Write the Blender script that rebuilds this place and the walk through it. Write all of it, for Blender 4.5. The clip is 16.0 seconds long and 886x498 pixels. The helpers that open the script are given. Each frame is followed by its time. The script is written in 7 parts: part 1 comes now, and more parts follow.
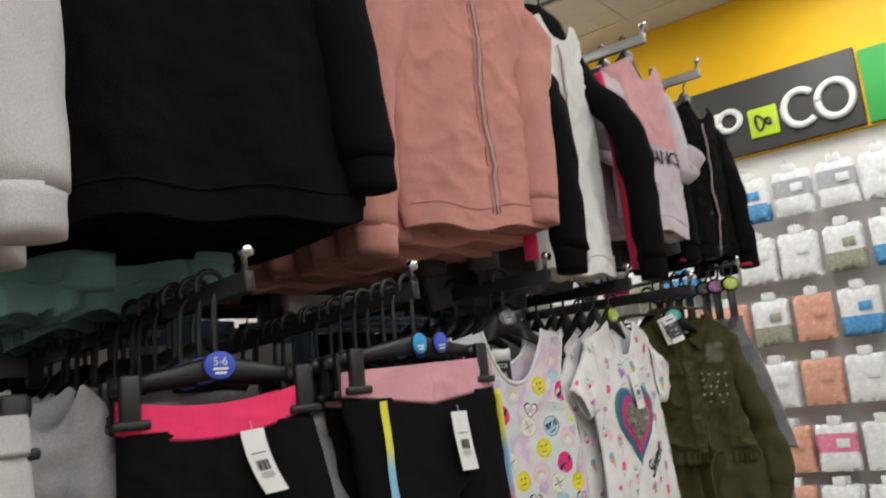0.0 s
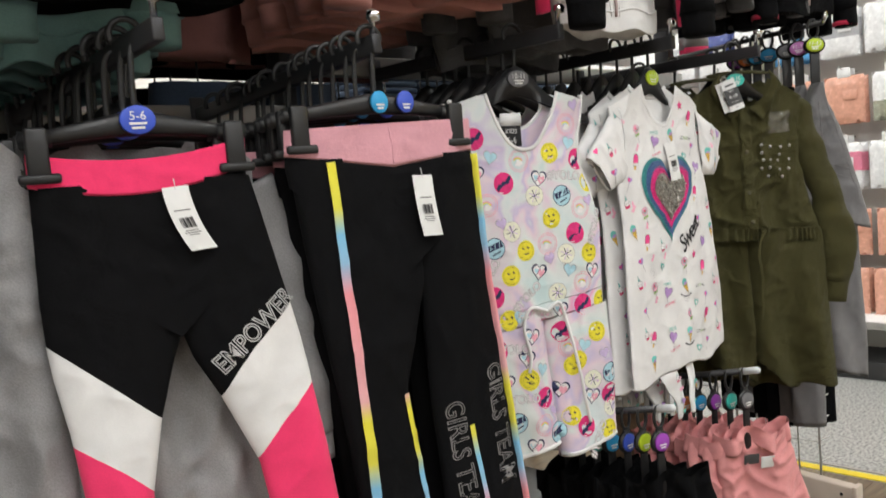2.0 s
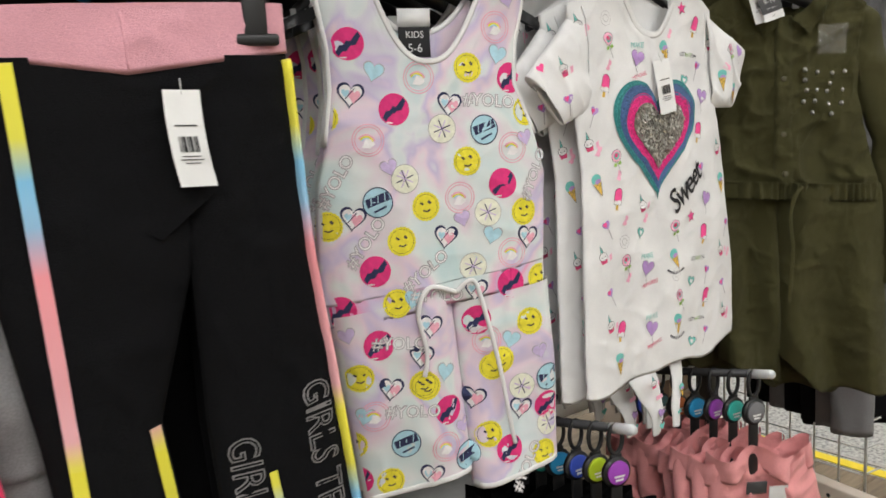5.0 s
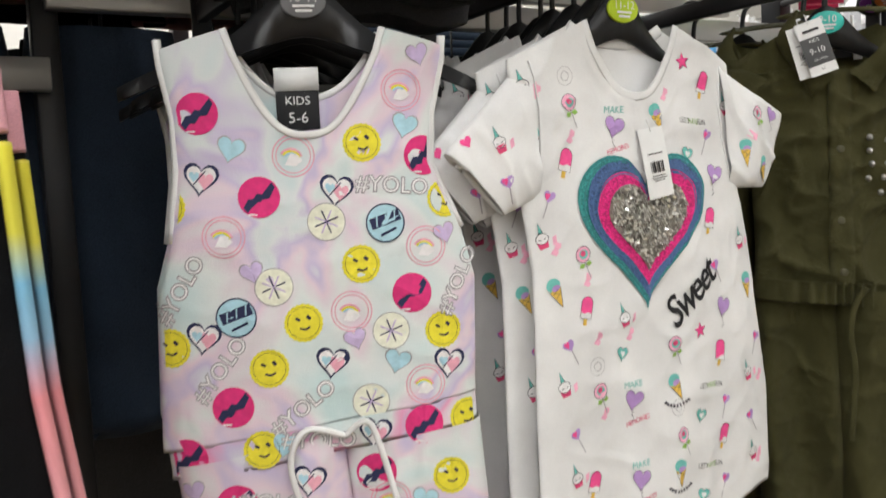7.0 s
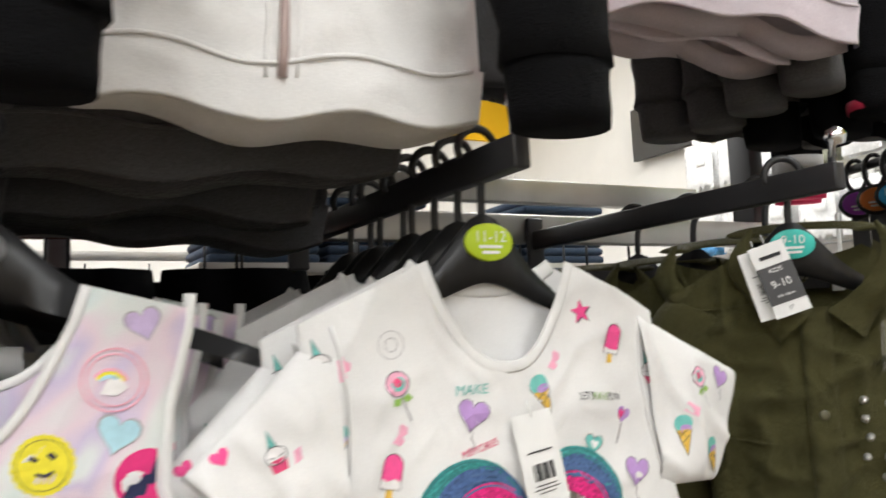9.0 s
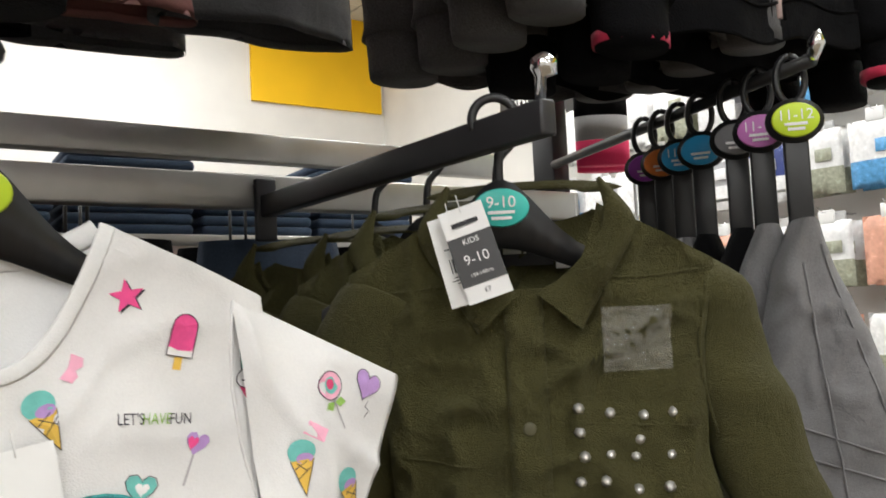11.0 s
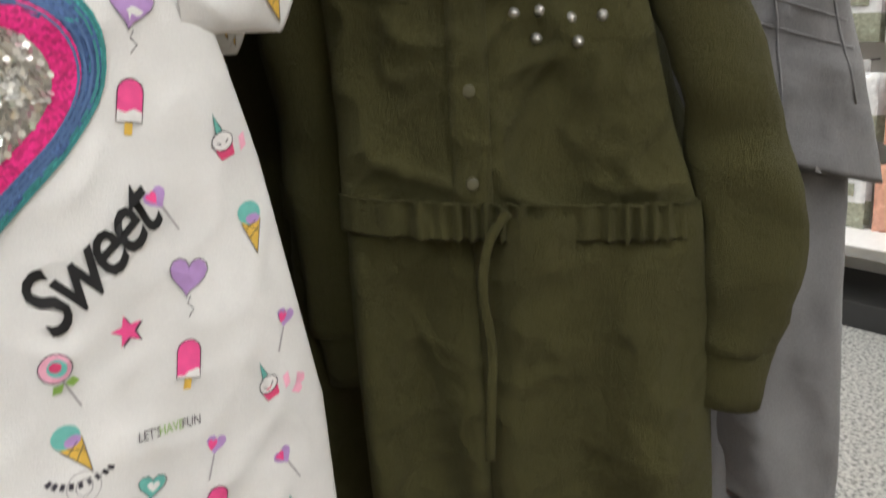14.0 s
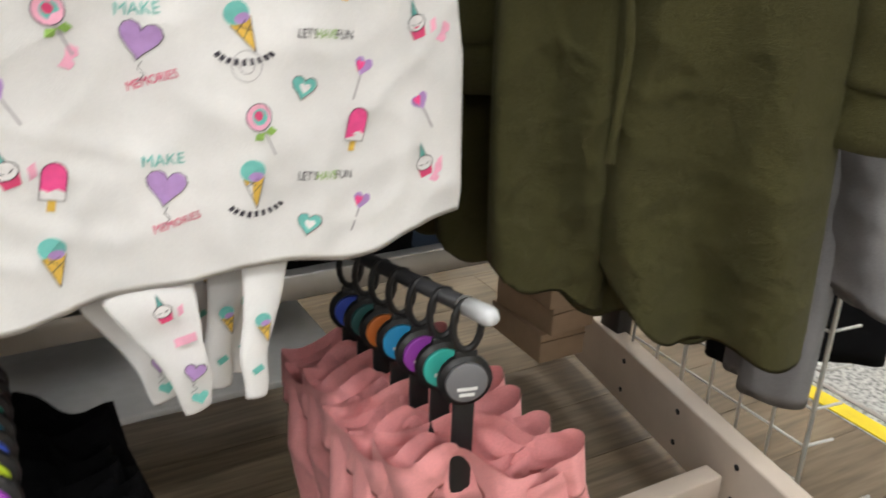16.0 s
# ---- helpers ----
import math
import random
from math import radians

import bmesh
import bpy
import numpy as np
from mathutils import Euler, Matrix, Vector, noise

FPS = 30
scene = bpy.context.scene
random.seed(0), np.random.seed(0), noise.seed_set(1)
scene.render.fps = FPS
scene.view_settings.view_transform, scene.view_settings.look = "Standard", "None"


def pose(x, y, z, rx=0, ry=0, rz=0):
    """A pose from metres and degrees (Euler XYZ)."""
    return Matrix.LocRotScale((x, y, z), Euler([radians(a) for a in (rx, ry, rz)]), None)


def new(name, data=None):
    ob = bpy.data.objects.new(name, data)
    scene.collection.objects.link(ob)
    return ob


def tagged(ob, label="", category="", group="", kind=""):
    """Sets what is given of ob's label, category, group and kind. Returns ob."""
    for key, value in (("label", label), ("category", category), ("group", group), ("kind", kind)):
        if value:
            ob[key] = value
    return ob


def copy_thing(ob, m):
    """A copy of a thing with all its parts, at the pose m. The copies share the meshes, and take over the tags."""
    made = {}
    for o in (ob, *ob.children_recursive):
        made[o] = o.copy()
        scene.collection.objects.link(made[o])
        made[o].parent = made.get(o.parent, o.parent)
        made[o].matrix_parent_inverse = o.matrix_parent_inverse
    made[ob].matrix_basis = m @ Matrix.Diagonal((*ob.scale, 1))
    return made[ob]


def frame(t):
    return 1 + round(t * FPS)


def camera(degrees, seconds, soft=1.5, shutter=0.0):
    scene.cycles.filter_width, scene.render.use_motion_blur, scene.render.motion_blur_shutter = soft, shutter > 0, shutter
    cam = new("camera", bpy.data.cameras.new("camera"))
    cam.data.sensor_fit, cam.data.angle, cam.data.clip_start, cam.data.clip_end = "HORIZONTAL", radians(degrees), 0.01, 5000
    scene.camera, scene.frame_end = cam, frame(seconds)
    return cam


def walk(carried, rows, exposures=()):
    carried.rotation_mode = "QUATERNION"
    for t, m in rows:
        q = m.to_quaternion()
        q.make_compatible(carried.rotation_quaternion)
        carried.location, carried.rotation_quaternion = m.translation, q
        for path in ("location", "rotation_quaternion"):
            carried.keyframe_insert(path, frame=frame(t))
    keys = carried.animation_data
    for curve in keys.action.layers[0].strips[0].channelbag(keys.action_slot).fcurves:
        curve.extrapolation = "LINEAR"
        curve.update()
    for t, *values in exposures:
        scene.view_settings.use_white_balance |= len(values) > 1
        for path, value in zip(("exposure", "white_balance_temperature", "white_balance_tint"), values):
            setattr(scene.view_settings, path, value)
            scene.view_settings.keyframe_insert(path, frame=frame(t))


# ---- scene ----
cam = camera(55.3, 16.0, 1.6, 0.4)
METRES, EYE, TILT, LEAN, TURN = 2.6, 1.31, 10.0, 6.0, -52.0
ROWS = [
    (0.0, 0.0, 0.0, 0.0, 0.0, 0.0, -0.0),
    (0.5, 0.0153, 0.0013, -0.0011, 3.82, -4.13, 0.43),
    (1.0, 0.0443, 0.0163, -0.0053, 5.67, -8.09, 0.21),
    (1.5, 0.0771, 0.0334, -0.0112, 7.29, -11.93, -0.18),
    (2.0, 0.1038, 0.0466, -0.0137, 8.7, -15.2, 0.35),
    (2.5, 0.1272, 0.0686, -0.0248, 9.08, -18.31, 1.45),
    (3.0, 0.1387, 0.0825, -0.0415, 8.78, -21.07, 1.59),
    (3.5, 0.1448, 0.1135, -0.0481, 8.9, -21.93, 0.33),
    (4.0, 0.1525, 0.163, -0.0482, 9.74, -20.79, -0.77),
    (6.5, 0.2603, 0.3884, -0.0616, 21.72, -18.71, 1.05),
    (7.0, 0.2631, 0.4199, -0.0612, 22.66, -16.41, 1.06),
    (7.5, 0.2605, 0.4612, -0.0579, 23.64, -13.82, 0.37),
    (8.0, 0.2604, 0.5073, -0.0505, 24.25, -10.58, 0.21),
    (8.5, 0.2632, 0.5421, -0.0433, 24.31, -7.41, 0.8),
    (9.0, 0.2816, 0.5847, -0.0404, 23.58, -5.49, 1.18),
    (9.5, 0.3086, 0.6316, -0.0425, 21.91, -4.5, 0.73),
    (12.0, 0.3428, 0.7201, -0.0684, 14.88, -11.34, -0.25),
    (12.5, 0.3462, 0.7152, -0.0763, 14.44, -14.25, -0.06),
    (13.0, 0.3499, 0.7119, -0.0867, 14.14, -17.96, 0.18),
    (13.5, 0.3516, 0.7083, -0.1001, 14.01, -22.17, 0.26),
    (14.0, 0.3539, 0.7016, -0.1131, 14.25, -26.83, -0.12),
    (14.5, 0.3548, 0.6901, -0.1282, 14.76, -31.1, -0.55),
    (15.0, 0.3566, 0.6845, -0.1391, 15.75, -34.01, -1.03),
    (15.5, 0.3611, 0.6712, -0.1535, 18.46, -34.92, -2.15),
    (16.0, 0.3616, 0.6521, -0.1755, 24.1, -33.98, -3.47),
]
walk(cam, [(t, pose(0, 0, EYE, TILT, LEAN, TURN) @ pose(METRES * x, METRES * y, METRES * z, 90 + pitch, roll, yaw)) for t, x, y, z, yaw, pitch, roll in ROWS],
     exposures=[(0.0, -0.28), (0.5, -0.10), (1.5, 0.06), (4.0, 0.06), (6.5, 0.0), (7.5, 0.12), (9.0, 0.25), (9.5, 0.20), (12.0, 0.12), (12.5, 0.02), (14.0, 0.02), (15.5, 0.18), (16.0, 0.24)])

# ---- light: the shop's ceiling lamps and a dim neutral surround ----
CEIL = 3.67
world = bpy.data.worlds.new("shop_world")
world.use_nodes = True
world.node_tree.nodes["Background"].inputs[0].default_value = (0.9, 0.95, 1.0, 1)
world.node_tree.nodes["Background"].inputs[1].default_value = 0.02
scene.world = world
# last six are unseen additions: two brighten the far wall, four fill from the south
LAMPS = [(0.2, -0.9), (2.6, -0.9), (4.3, 0.8), (4.4, 3.2), (1.2, 3.4), (-1.6, 2.6), (-1.8, -0.9), (3.3, 4.9), (0.8, 5.2), (0.2, -3.5), (2.8, -3.5), (-1.9, -3.5), (1.2, -5.3)]
for lx, ly in LAMPS:
    ld = bpy.data.lights.new("ceiling_lamp_light", "AREA")
    ld.shape, ld.size, ld.size_y, ld.energy = "RECTANGLE", 1.2, 0.6, 28
    ld.color = (0.965, 0.99, 1.0)
    lo = new("ceiling_lamp_light", ld)
    lo.matrix_world = pose(lx, ly, CEIL - 0.06)

# ---- materials ----
MATS = {}


def nodes_of(name, rough=0.8, metal=0.0, spec=0.3):
    m = bpy.data.materials.new(name)
    m.use_nodes = True
    nt = m.node_tree
    b = nt.nodes["Principled BSDF"]
    b.inputs["Roughness"].default_value = rough
    b.inputs["Metallic"].default_value = metal
    b.inputs["Specular IOR Level"].default_value = spec
    return m, nt, b


def link_noise(nt, scale, detail=3, vec=None):
    n = nt.nodes.new("ShaderNodeTexNoise")
    n.inputs["Scale"].default_value = scale
    n.inputs["Detail"].default_value = detail
    if vec is None:
        tc = nt.nodes.new("ShaderNodeTexCoord")
        vec = tc.outputs["Object"]
    nt.links.new(vec, n.inputs["Vector"])
    return n


def ramp(nt, src, stops):
    r = nt.nodes.new("ShaderNodeValToRGB")
    els = r.color_ramp.elements
    while len(els) < len(stops):
        els.new(0.5)
    for e, (p, c) in zip(els, stops):
        e.position, e.color = p, (*c, 1)
    nt.links.new(src, r.inputs["Fac"])
    return r


def shade(c, k):
    return tuple(min(1.0, v * k) for v in c)


def cloth(name, c, heather=0.10, weave=700, bump=0.25, sheen=0.15, rough=0.9, spec=0.2):
    """Woven or knitted cloth: blotches, heathered grain and a fine relief."""
    if name in MATS:
        return MATS[name]
    m, nt, b = nodes_of(name, rough, 0, spec)
    b.inputs["Sheen Weight"].default_value = sheen
    b.inputs["Sheen Roughness"].default_value = 0.5
    big = link_noise(nt, 9, 4)
    fine = link_noise(nt, 520, 2)
    r1 = ramp(nt, big.outputs["Fac"], [(0.3, shade(c, 0.88)), (0.7, shade(c, 1.08))])
    r2 = ramp(nt, fine.outputs["Fac"], [(0.35, (1 - heather,) * 3), (0.65, (1, 1, 1))])
    mx = nt.nodes.new("ShaderNodeMix")
    mx.data_type, mx.blend_type = "RGBA", "MULTIPLY"
    mx.inputs["Factor"].default_value = 1
    nt.links.new(r1.outputs[0], mx.inputs["A"])
    nt.links.new(r2.outputs[0], mx.inputs["B"])
    nt.links.new(mx.outputs["Result"], b.inputs["Base Color"])
    wv = link_noise(nt, weave, 1)
    crease = link_noise(nt, 24, 5)
    crease.inputs["Distortion"].default_value = 0.8
    add = nt.nodes.new("ShaderNodeMath")
    add.operation = "MULTIPLY_ADD"
    add.inputs[1].default_value = 3.0
    nt.links.new(crease.outputs["Fac"], add.inputs[0])
    nt.links.new(wv.outputs["Fac"], add.inputs[2])
    bp = nt.nodes.new("ShaderNodeBump")
    bp.inputs["Strength"].default_value, bp.inputs["Distance"].default_value = bump, 0.005
    nt.links.new(add.outputs[0], bp.inputs["Height"])
    nt.links.new(bp.outputs[0], b.inputs["Normal"])
    MATS[name] = m
    return m


def plain(name, c, rough=0.5, metal=0.0, spec=0.4, grain=0.06, scale=30, bump=0.05):
    if name in MATS:
        return MATS[name]
    m, nt, b = nodes_of(name, rough, metal, spec)
    n = link_noise(nt, scale, 4)
    r = ramp(nt, n.outputs["Fac"], [(0.3, shade(c, 1 - grain)), (0.7, shade(c, 1 + grain))])
    nt.links.new(r.outputs[0], b.inputs["Base Color"])
    bp = nt.nodes.new("ShaderNodeBump")
    bp.inputs["Strength"].default_value, bp.inputs["Distance"].default_value = bump, 0.002
    nt.links.new(n.outputs["Fac"], bp.inputs["Height"])
    nt.links.new(bp.outputs[0], b.inputs["Normal"])
    rr = nt.nodes.new("ShaderNodeMapRange")
    rr.inputs["To Min"].default_value, rr.inputs["To Max"].default_value = max(0.02, rough - 0.08), min(1, rough + 0.08)
    nt.links.new(n.outputs["Fac"], rr.inputs["Value"])
    nt.links.new(rr.outputs[0], b.inputs["Roughness"])
    MATS[name] = m
    return m


def printed(name, c, rough=0.75):
    return plain("print_" + name, c, rough, 0, 0.25, 0.08, 120, 0.15)


BLACK_CLOTH = cloth("black_jersey", (0.0065, 0.0065, 0.0075), 0.25, 800, 0.35, 0.0, 0.95, 0.12)
BLACK_FLEECE = cloth("black_fleece", (0.0045, 0.0045, 0.0052), 0.25, 500, 0.35, 0.0, 0.95, 0.10)
PINK_FLEECE = cloth("dusty_pink_fleece", (0.60, 0.27, 0.235), 0.12, 500, 0.3)
NEON = cloth("neon_pink_jersey", (0.97, 0.05, 0.17), 0.06, 800, 0.15)
PALE_PINK = cloth("pale_pink_elastic", (0.72, 0.36, 0.42), 0.10, 700, 0.3)
WHITE_CLOTH = cloth("white_jersey", (0.80, 0.795, 0.79), 0.03, 800, 0.12)
OFF_WHITE = cloth("off_white_fleece", (0.74, 0.73, 0.72), 0.06, 500, 0.10)
GREY_MARL = cloth("grey_marl_jersey", (0.36, 0.355, 0.36), 0.22, 900, 0.16)
PALE_GREY = cloth("pale_grey_fleece", (0.55, 0.54, 0.54), 0.15, 500, 0.14)
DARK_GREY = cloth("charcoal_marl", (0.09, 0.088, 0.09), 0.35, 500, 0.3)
KHAKI = cloth("olive_twill", (0.082, 0.076, 0.024), 0.2, 900, 0.9, 0.02, 0.72, 0.25)
TEAL = cloth("teal_fleece", (0.23, 0.41, 0.40), 0.15, 500, 0.2)
# dusty pink fleece at half strength: shade put into the colour
PINK_SHADED = cloth("shaded_pink_fleece", (0.30, 0.13, 0.115), 0.15, 500, 0.3)
LILAC = cloth("pale_lilac_jersey", (0.62, 0.55, 0.60), 0.10, 800, 0.2)
SHORT_PINK = cloth("salmon_pink_twill", (0.88, 0.37, 0.37), 0.10, 900, 0.3)
GREY_TWILL = cloth("grey_twill", (0.21, 0.207, 0.212), 0.15, 900, 0.3)
DENIM = cloth("blue_denim", (0.05, 0.075, 0.12), 0.3, 900, 0.3)
PLASTIC = plain("black_hanger_plastic", (0.012, 0.012, 0.013), 0.42, 0, 0.5, 0.1, 60)
STEEL = plain("brushed_steel", (0.50, 0.49, 0.47), 0.36, 0.65, 0.5, 0.1, 14)
DARK_STEEL = plain("dark_grey_steel", (0.035, 0.035, 0.038), 0.42, 0.3, 0.5, 0.1, 14)
CHROME = plain("chrome", (0.75, 0.75, 0.76), 0.12, 1.0, 0.5, 0.03, 20)
CARD = plain("white_card", (0.80, 0.80, 0.79), 0.55, 0, 0.4, 0.03, 40)
INK = plain("black_ink", (0.02, 0.02, 0.022), 0.5, 0, 0.3)
CARD_GREY = plain("charcoal_card", (0.06, 0.06, 0.062), 0.5, 0, 0.4)
BEIGE_PAINT = plain("cream_painted_metal", (0.62, 0.53, 0.45), 0.45, 0, 0.4, 0.08, 9)


# ---- building helpers ----
def finish(name, bm, mat, smooth=True):
    me = bpy.data.meshes.new(name)
    bmesh.ops.recalc_face_normals(bm, faces=bm.faces)
    bm.to_mesh(me)
    bm.free()
    for m in mat if isinstance(mat, (list, tuple)) else [mat]:
        me.materials.append(m)
    if smooth:
        me.polygons.foreach_set("use_smooth", [True] * len(me.polygons))
    return me


def part(name, bm, mat, parent, label="", smooth=True):
    ob = new(name, finish(name, bm, mat, smooth))
    ob.parent = parent
    return tagged(ob, label)


def thing(name, label, category, group="", m=None):
    e = new(name)
    e.empty_display_size = 0.05
    if m is not None:
        e.matrix_world = m
    return tagged(e, label, category, group)


def structure(name, bm, mat, smooth=False):
    return tagged(new(name, finish(name, bm, mat, smooth)), kind="structure")


def box(bm, x0, x1, y0, y1, z0, z1, bevel=0.0):
    r = bmesh.ops.create_cube(bm, size=1)
    vs = r["verts"]
    for v in vs:
        v.co = Vector((x0 + (v.co.x + 0.5) * (x1 - x0), y0 + (v.co.y + 0.5) * (y1 - y0), z0 + (v.co.z + 0.5) * (z1 - z0)))
    if bevel:
        es = list({e for v in vs for e in v.link_edges})
        bmesh.ops.bevel(bm, geom=es, offset=bevel, segments=2, affect="EDGES", profile=0.5)
    return bm


def boxm(x0, x1, y0, y1, z0, z1, bevel=0.0):
    return box(bmesh.new(), x0, x1, y0, y1, z0, z1, bevel)


def tube(bm, pts, radii, n=10, flat=None, close=True, wob=0.0, seed=0.0):
    """A tube along points. radii: one (side, depth) pair a point; the side lies in the XZ plane."""
    rings = []
    P = [Vector(p) for p in pts]
    for i, p in enumerate(P):
        d = (P[min(i + 1, len(P) - 1)] - P[max(i - 1, 0)]).normalized()
        ref = flat or Vector((0, 1, 0))
        side = d.cross(ref)
        if side.length < 1e-4:
            side = Vector((1, 0, 0))
        side.normalize()
        dep = side.cross(d).normalized()
        r = radii[i] if isinstance(radii, list) else radii
        a, b = r if isinstance(r, tuple) else (r, r)
        ring = []
        for k in range(n):
            w = 2 * math.pi * k / n
            q = p + side * (a * math.cos(w)) + dep * (b * math.sin(w))
            if wob:
                q += Vector((0, 1, 0)) * wob * noise.noise((q.x * 14 + seed, q.y * 14, q.z * 20))
                q += side * wob * 0.5 * noise.noise((q.x * 9 + seed, q.y * 9 + 7, q.z * 26))
            ring.append(bm.verts.new(q))
        rings.append(ring)
    for r0, r1 in zip(rings, rings[1:]):
        for k in range(n):
            bm.faces.new((r0[k], r0[(k + 1) % n], r1[(k + 1) % n], r1[k]))
    if close:
        bm.faces.new(rings[0])
        bm.faces.new(rings[-1][::-1])
    return bm


def smooth_path(pts, k=6):
    """A Catmull-Rom line through the points."""
    out = []
    P = [Vector(p) for p in pts]
    for i in range(len(P) - 1):
        a, b, c, d = P[max(i - 1, 0)], P[i], P[i + 1], P[min(i + 2, len(P) - 1)]
        for j in range(k):
            s = j / k
            out.append(0.5 * ((2 * b) + (c - a) * s + (2 * a - 5 * b + 4 * c - d) * s * s + (3 * b - a - 3 * c + d) * s ** 3))
    out.append(P[-1])
    return out


def interp(table, s):
    """Linear table look-up with eased ends; rows (s, value, ...)."""
    if s >= table[0][0] if table[0][0] > table[-1][0] else s <= table[0][0]:
        return table[0][1:]
    for r0, r1 in zip(table, table[1:]):
        lo, hi = min(r0[0], r1[0]), max(r0[0], r1[0])
        if lo <= s <= hi:
            k = (s - r0[0]) / (r1[0] - r0[0])
            return tuple(a + (b - a) * k for a, b in zip(r0[1:], r1[1:]))
    return table[-1][1:]


class Shell:
    """A hanging piece of clothing: two facing sheets that meet at the sides. All in the thing's own metres.
    sides: rows (z, x_left, x_right), falling z; depth: full thickness; folds: drape amplitude."""

    def __init__(self, sides, depth=0.05, folds=0.006, seed=0.0, freq=26.0, y0=0.0, belly=0.0, crumple=0.0):
        self.sides, self.depth, self.folds, self.seed, self.freq, self.y0, self.belly, self.crumple = sides, depth, folds, seed, freq, y0, belly, crumple
        self.ztop, self.zbot = sides[0][0], sides[-1][0]
        self.vtop, self.vbot = self.ztop, self.zbot

    def span(self, z):
        return interp(self.sides, z)

    def fold(self, x, z):
        s = self.seed
        v = min(1.0, max(0.0, (self.vtop - z) / max(0.05, self.vtop - self.vbot)))
        drift = noise.noise((x * 3 + s, z * 2.5, s)) * 2.6
        f = self.folds * (0.25 + 0.75 * v) * math.sin(self.freq * x + drift * 1.6 + s)
        f += self.folds * 0.9 * noise.noise((x * 11 + s * 3, z * 3.2, s + 5))
        w = 0.35 * noise.noise((x * 5, z * 5, s + 9))
        f -= self.crumple * ((1 - abs(noise.noise((x * 9 + z * 6 + s + w, z * 11 - x * 5, s + 2)))) ** 7 - 0.25)
        f -= self.crumple * 0.8 * ((1 - abs(noise.noise((x * 12 - z * 14 + s + w, z * 8 + x * 9, s + 4)))) ** 9 - 0.2)
        f += self.crumple * 0.35 * noise.noise((x * 30, z * 26, s))
        return f

    def front(self, x, z):
        xl, xr = self.span(z)
        u = max(-1.0, min(1.0, (2 * x - xl - xr) / max(1e-5, xr - xl)))
        v = min(1.0, max(0.0, (self.vtop - z) / max(0.05, self.vtop - self.vbot)))
        edge = math.sqrt(max(0.0, 1 - abs(u) ** 3.0))
        return self.y0 - self.depth / 2 * edge - self.belly * v + self.fold(x, z) * (0.35 + 0.65 * edge)

    def back(self, x, z):
        xl, xr = self.span(z)
        u = max(-1.0, min(1.0, (2 * x - xl - xr) / max(1e-5, xr - xl)))
        v = min(1.0, max(0.0, (self.vtop - z) / max(0.05, self.vtop - self.vbot)))
        edge = math.sqrt(max(0.0, 1 - abs(u) ** 3.0))
        return self.y0 + self.depth / 2 * edge - self.belly * v + self.fold(x + 3.1, z) * 0.6 * edge

    def mesh(self, topf=None, topb=None, bot=None, nu=36, nv=44, lip=0.012, back=True, grow=0.0):
        """The sheets between the top line and the hem line; lines are functions of u from -1 to 1."""
        bm = bmesh.new()
        topf = topf or (lambda u: self.ztop)
        topb = topb or topf
        bot = bot or (lambda u: self.zbot)

        def sheet(top, fy, sgn):
            g = []
            for j in range(nv + 1):
                row = []
                for i in range(nu + 1):
                    u = math.sin((i / nu - 0.5) * math.pi)
                    z = top(u) + (bot(u) - top(u)) * j / nv
                    xl, xr = self.span(z)
                    x = xl + (xr - xl) * (u + 1) / 2
                    row.append(bm.verts.new((x + grow * u, fy(x, z) + sgn * grow, z)))
                g.append(row)
            if lip:
                row = []
                for i in range(nu + 1):
                    u = math.sin((i / nu - 0.5) * math.pi)
                    z = bot(u) + lip
                    xl, xr = self.span(z)
                    x = xl + (xr - xl) * (u * 0.985 + 1) / 2
                    row.append(bm.verts.new((x, fy(x, z) - sgn * 0.003, z)))
                g.append(row)
            for r0, r1 in zip(g, g[1:]):
                for i in range(nu):
                    bm.faces.new((r0[i], r0[i + 1], r1[i + 1], r1[i]) if sgn < 0 else (r0[i], r1[i], r1[i + 1], r0[i + 1]))
        sheet(topf, self.front, -1)
        if back:
            sheet(topb, self.back, 1)
            bmesh.ops.remove_doubles(bm, verts=bm.verts, dist=0.0004)
        return bm

    def seam(self, line, r=0.0018, k=1, off=0.0008):
        """A raised seam or edge along (x, z) points on the front."""
        pts = smooth_path([(x, 0, z) for x, z in line], k) if k > 1 else [Vector((x, 0, z)) for x, z in line]
        return tube(bmesh.new(), [(p.x, self.front(p.x, p.z) - off, p.z) for p in pts], r, 5)


def poly_on(bm, shell, pts, rings=1, off=0.0016):
    """A flat print laid on the front of a shell: a star-shaped outline filled from its middle."""
    off *= 0.7
    cx = sum(p[0] for p in pts) / len(pts)
    cz = sum(p[1] for p in pts) / len(pts)
    def held(x, z):
        xl, xr = shell.span(z)
        return max(xl + 0.006, min(xr - 0.006, x)), z
    pts = [held(x, z) for x, z in pts]
    cx, cz = held(cx, cz)
    mid = bm.verts.new((cx, shell.front(cx, cz) - off, cz))
    last = None
    n = len(pts)
    for k in range(1, rings + 1):
        s = k / rings
        ring = []
        for x, z in pts:
            x, z = cx + (x - cx) * s, cz + (z - cz) * s
            ring.append(bm.verts.new((x, shell.front(x, z) - off, z)))
        for i in range(n):
            if last is None:
                bm.faces.new((mid, ring[i], ring[(i + 1) % n]))
            else:
                bm.faces.new((last[i], ring[i], ring[(i + 1) % n], last[(i + 1) % n]))
        last = ring


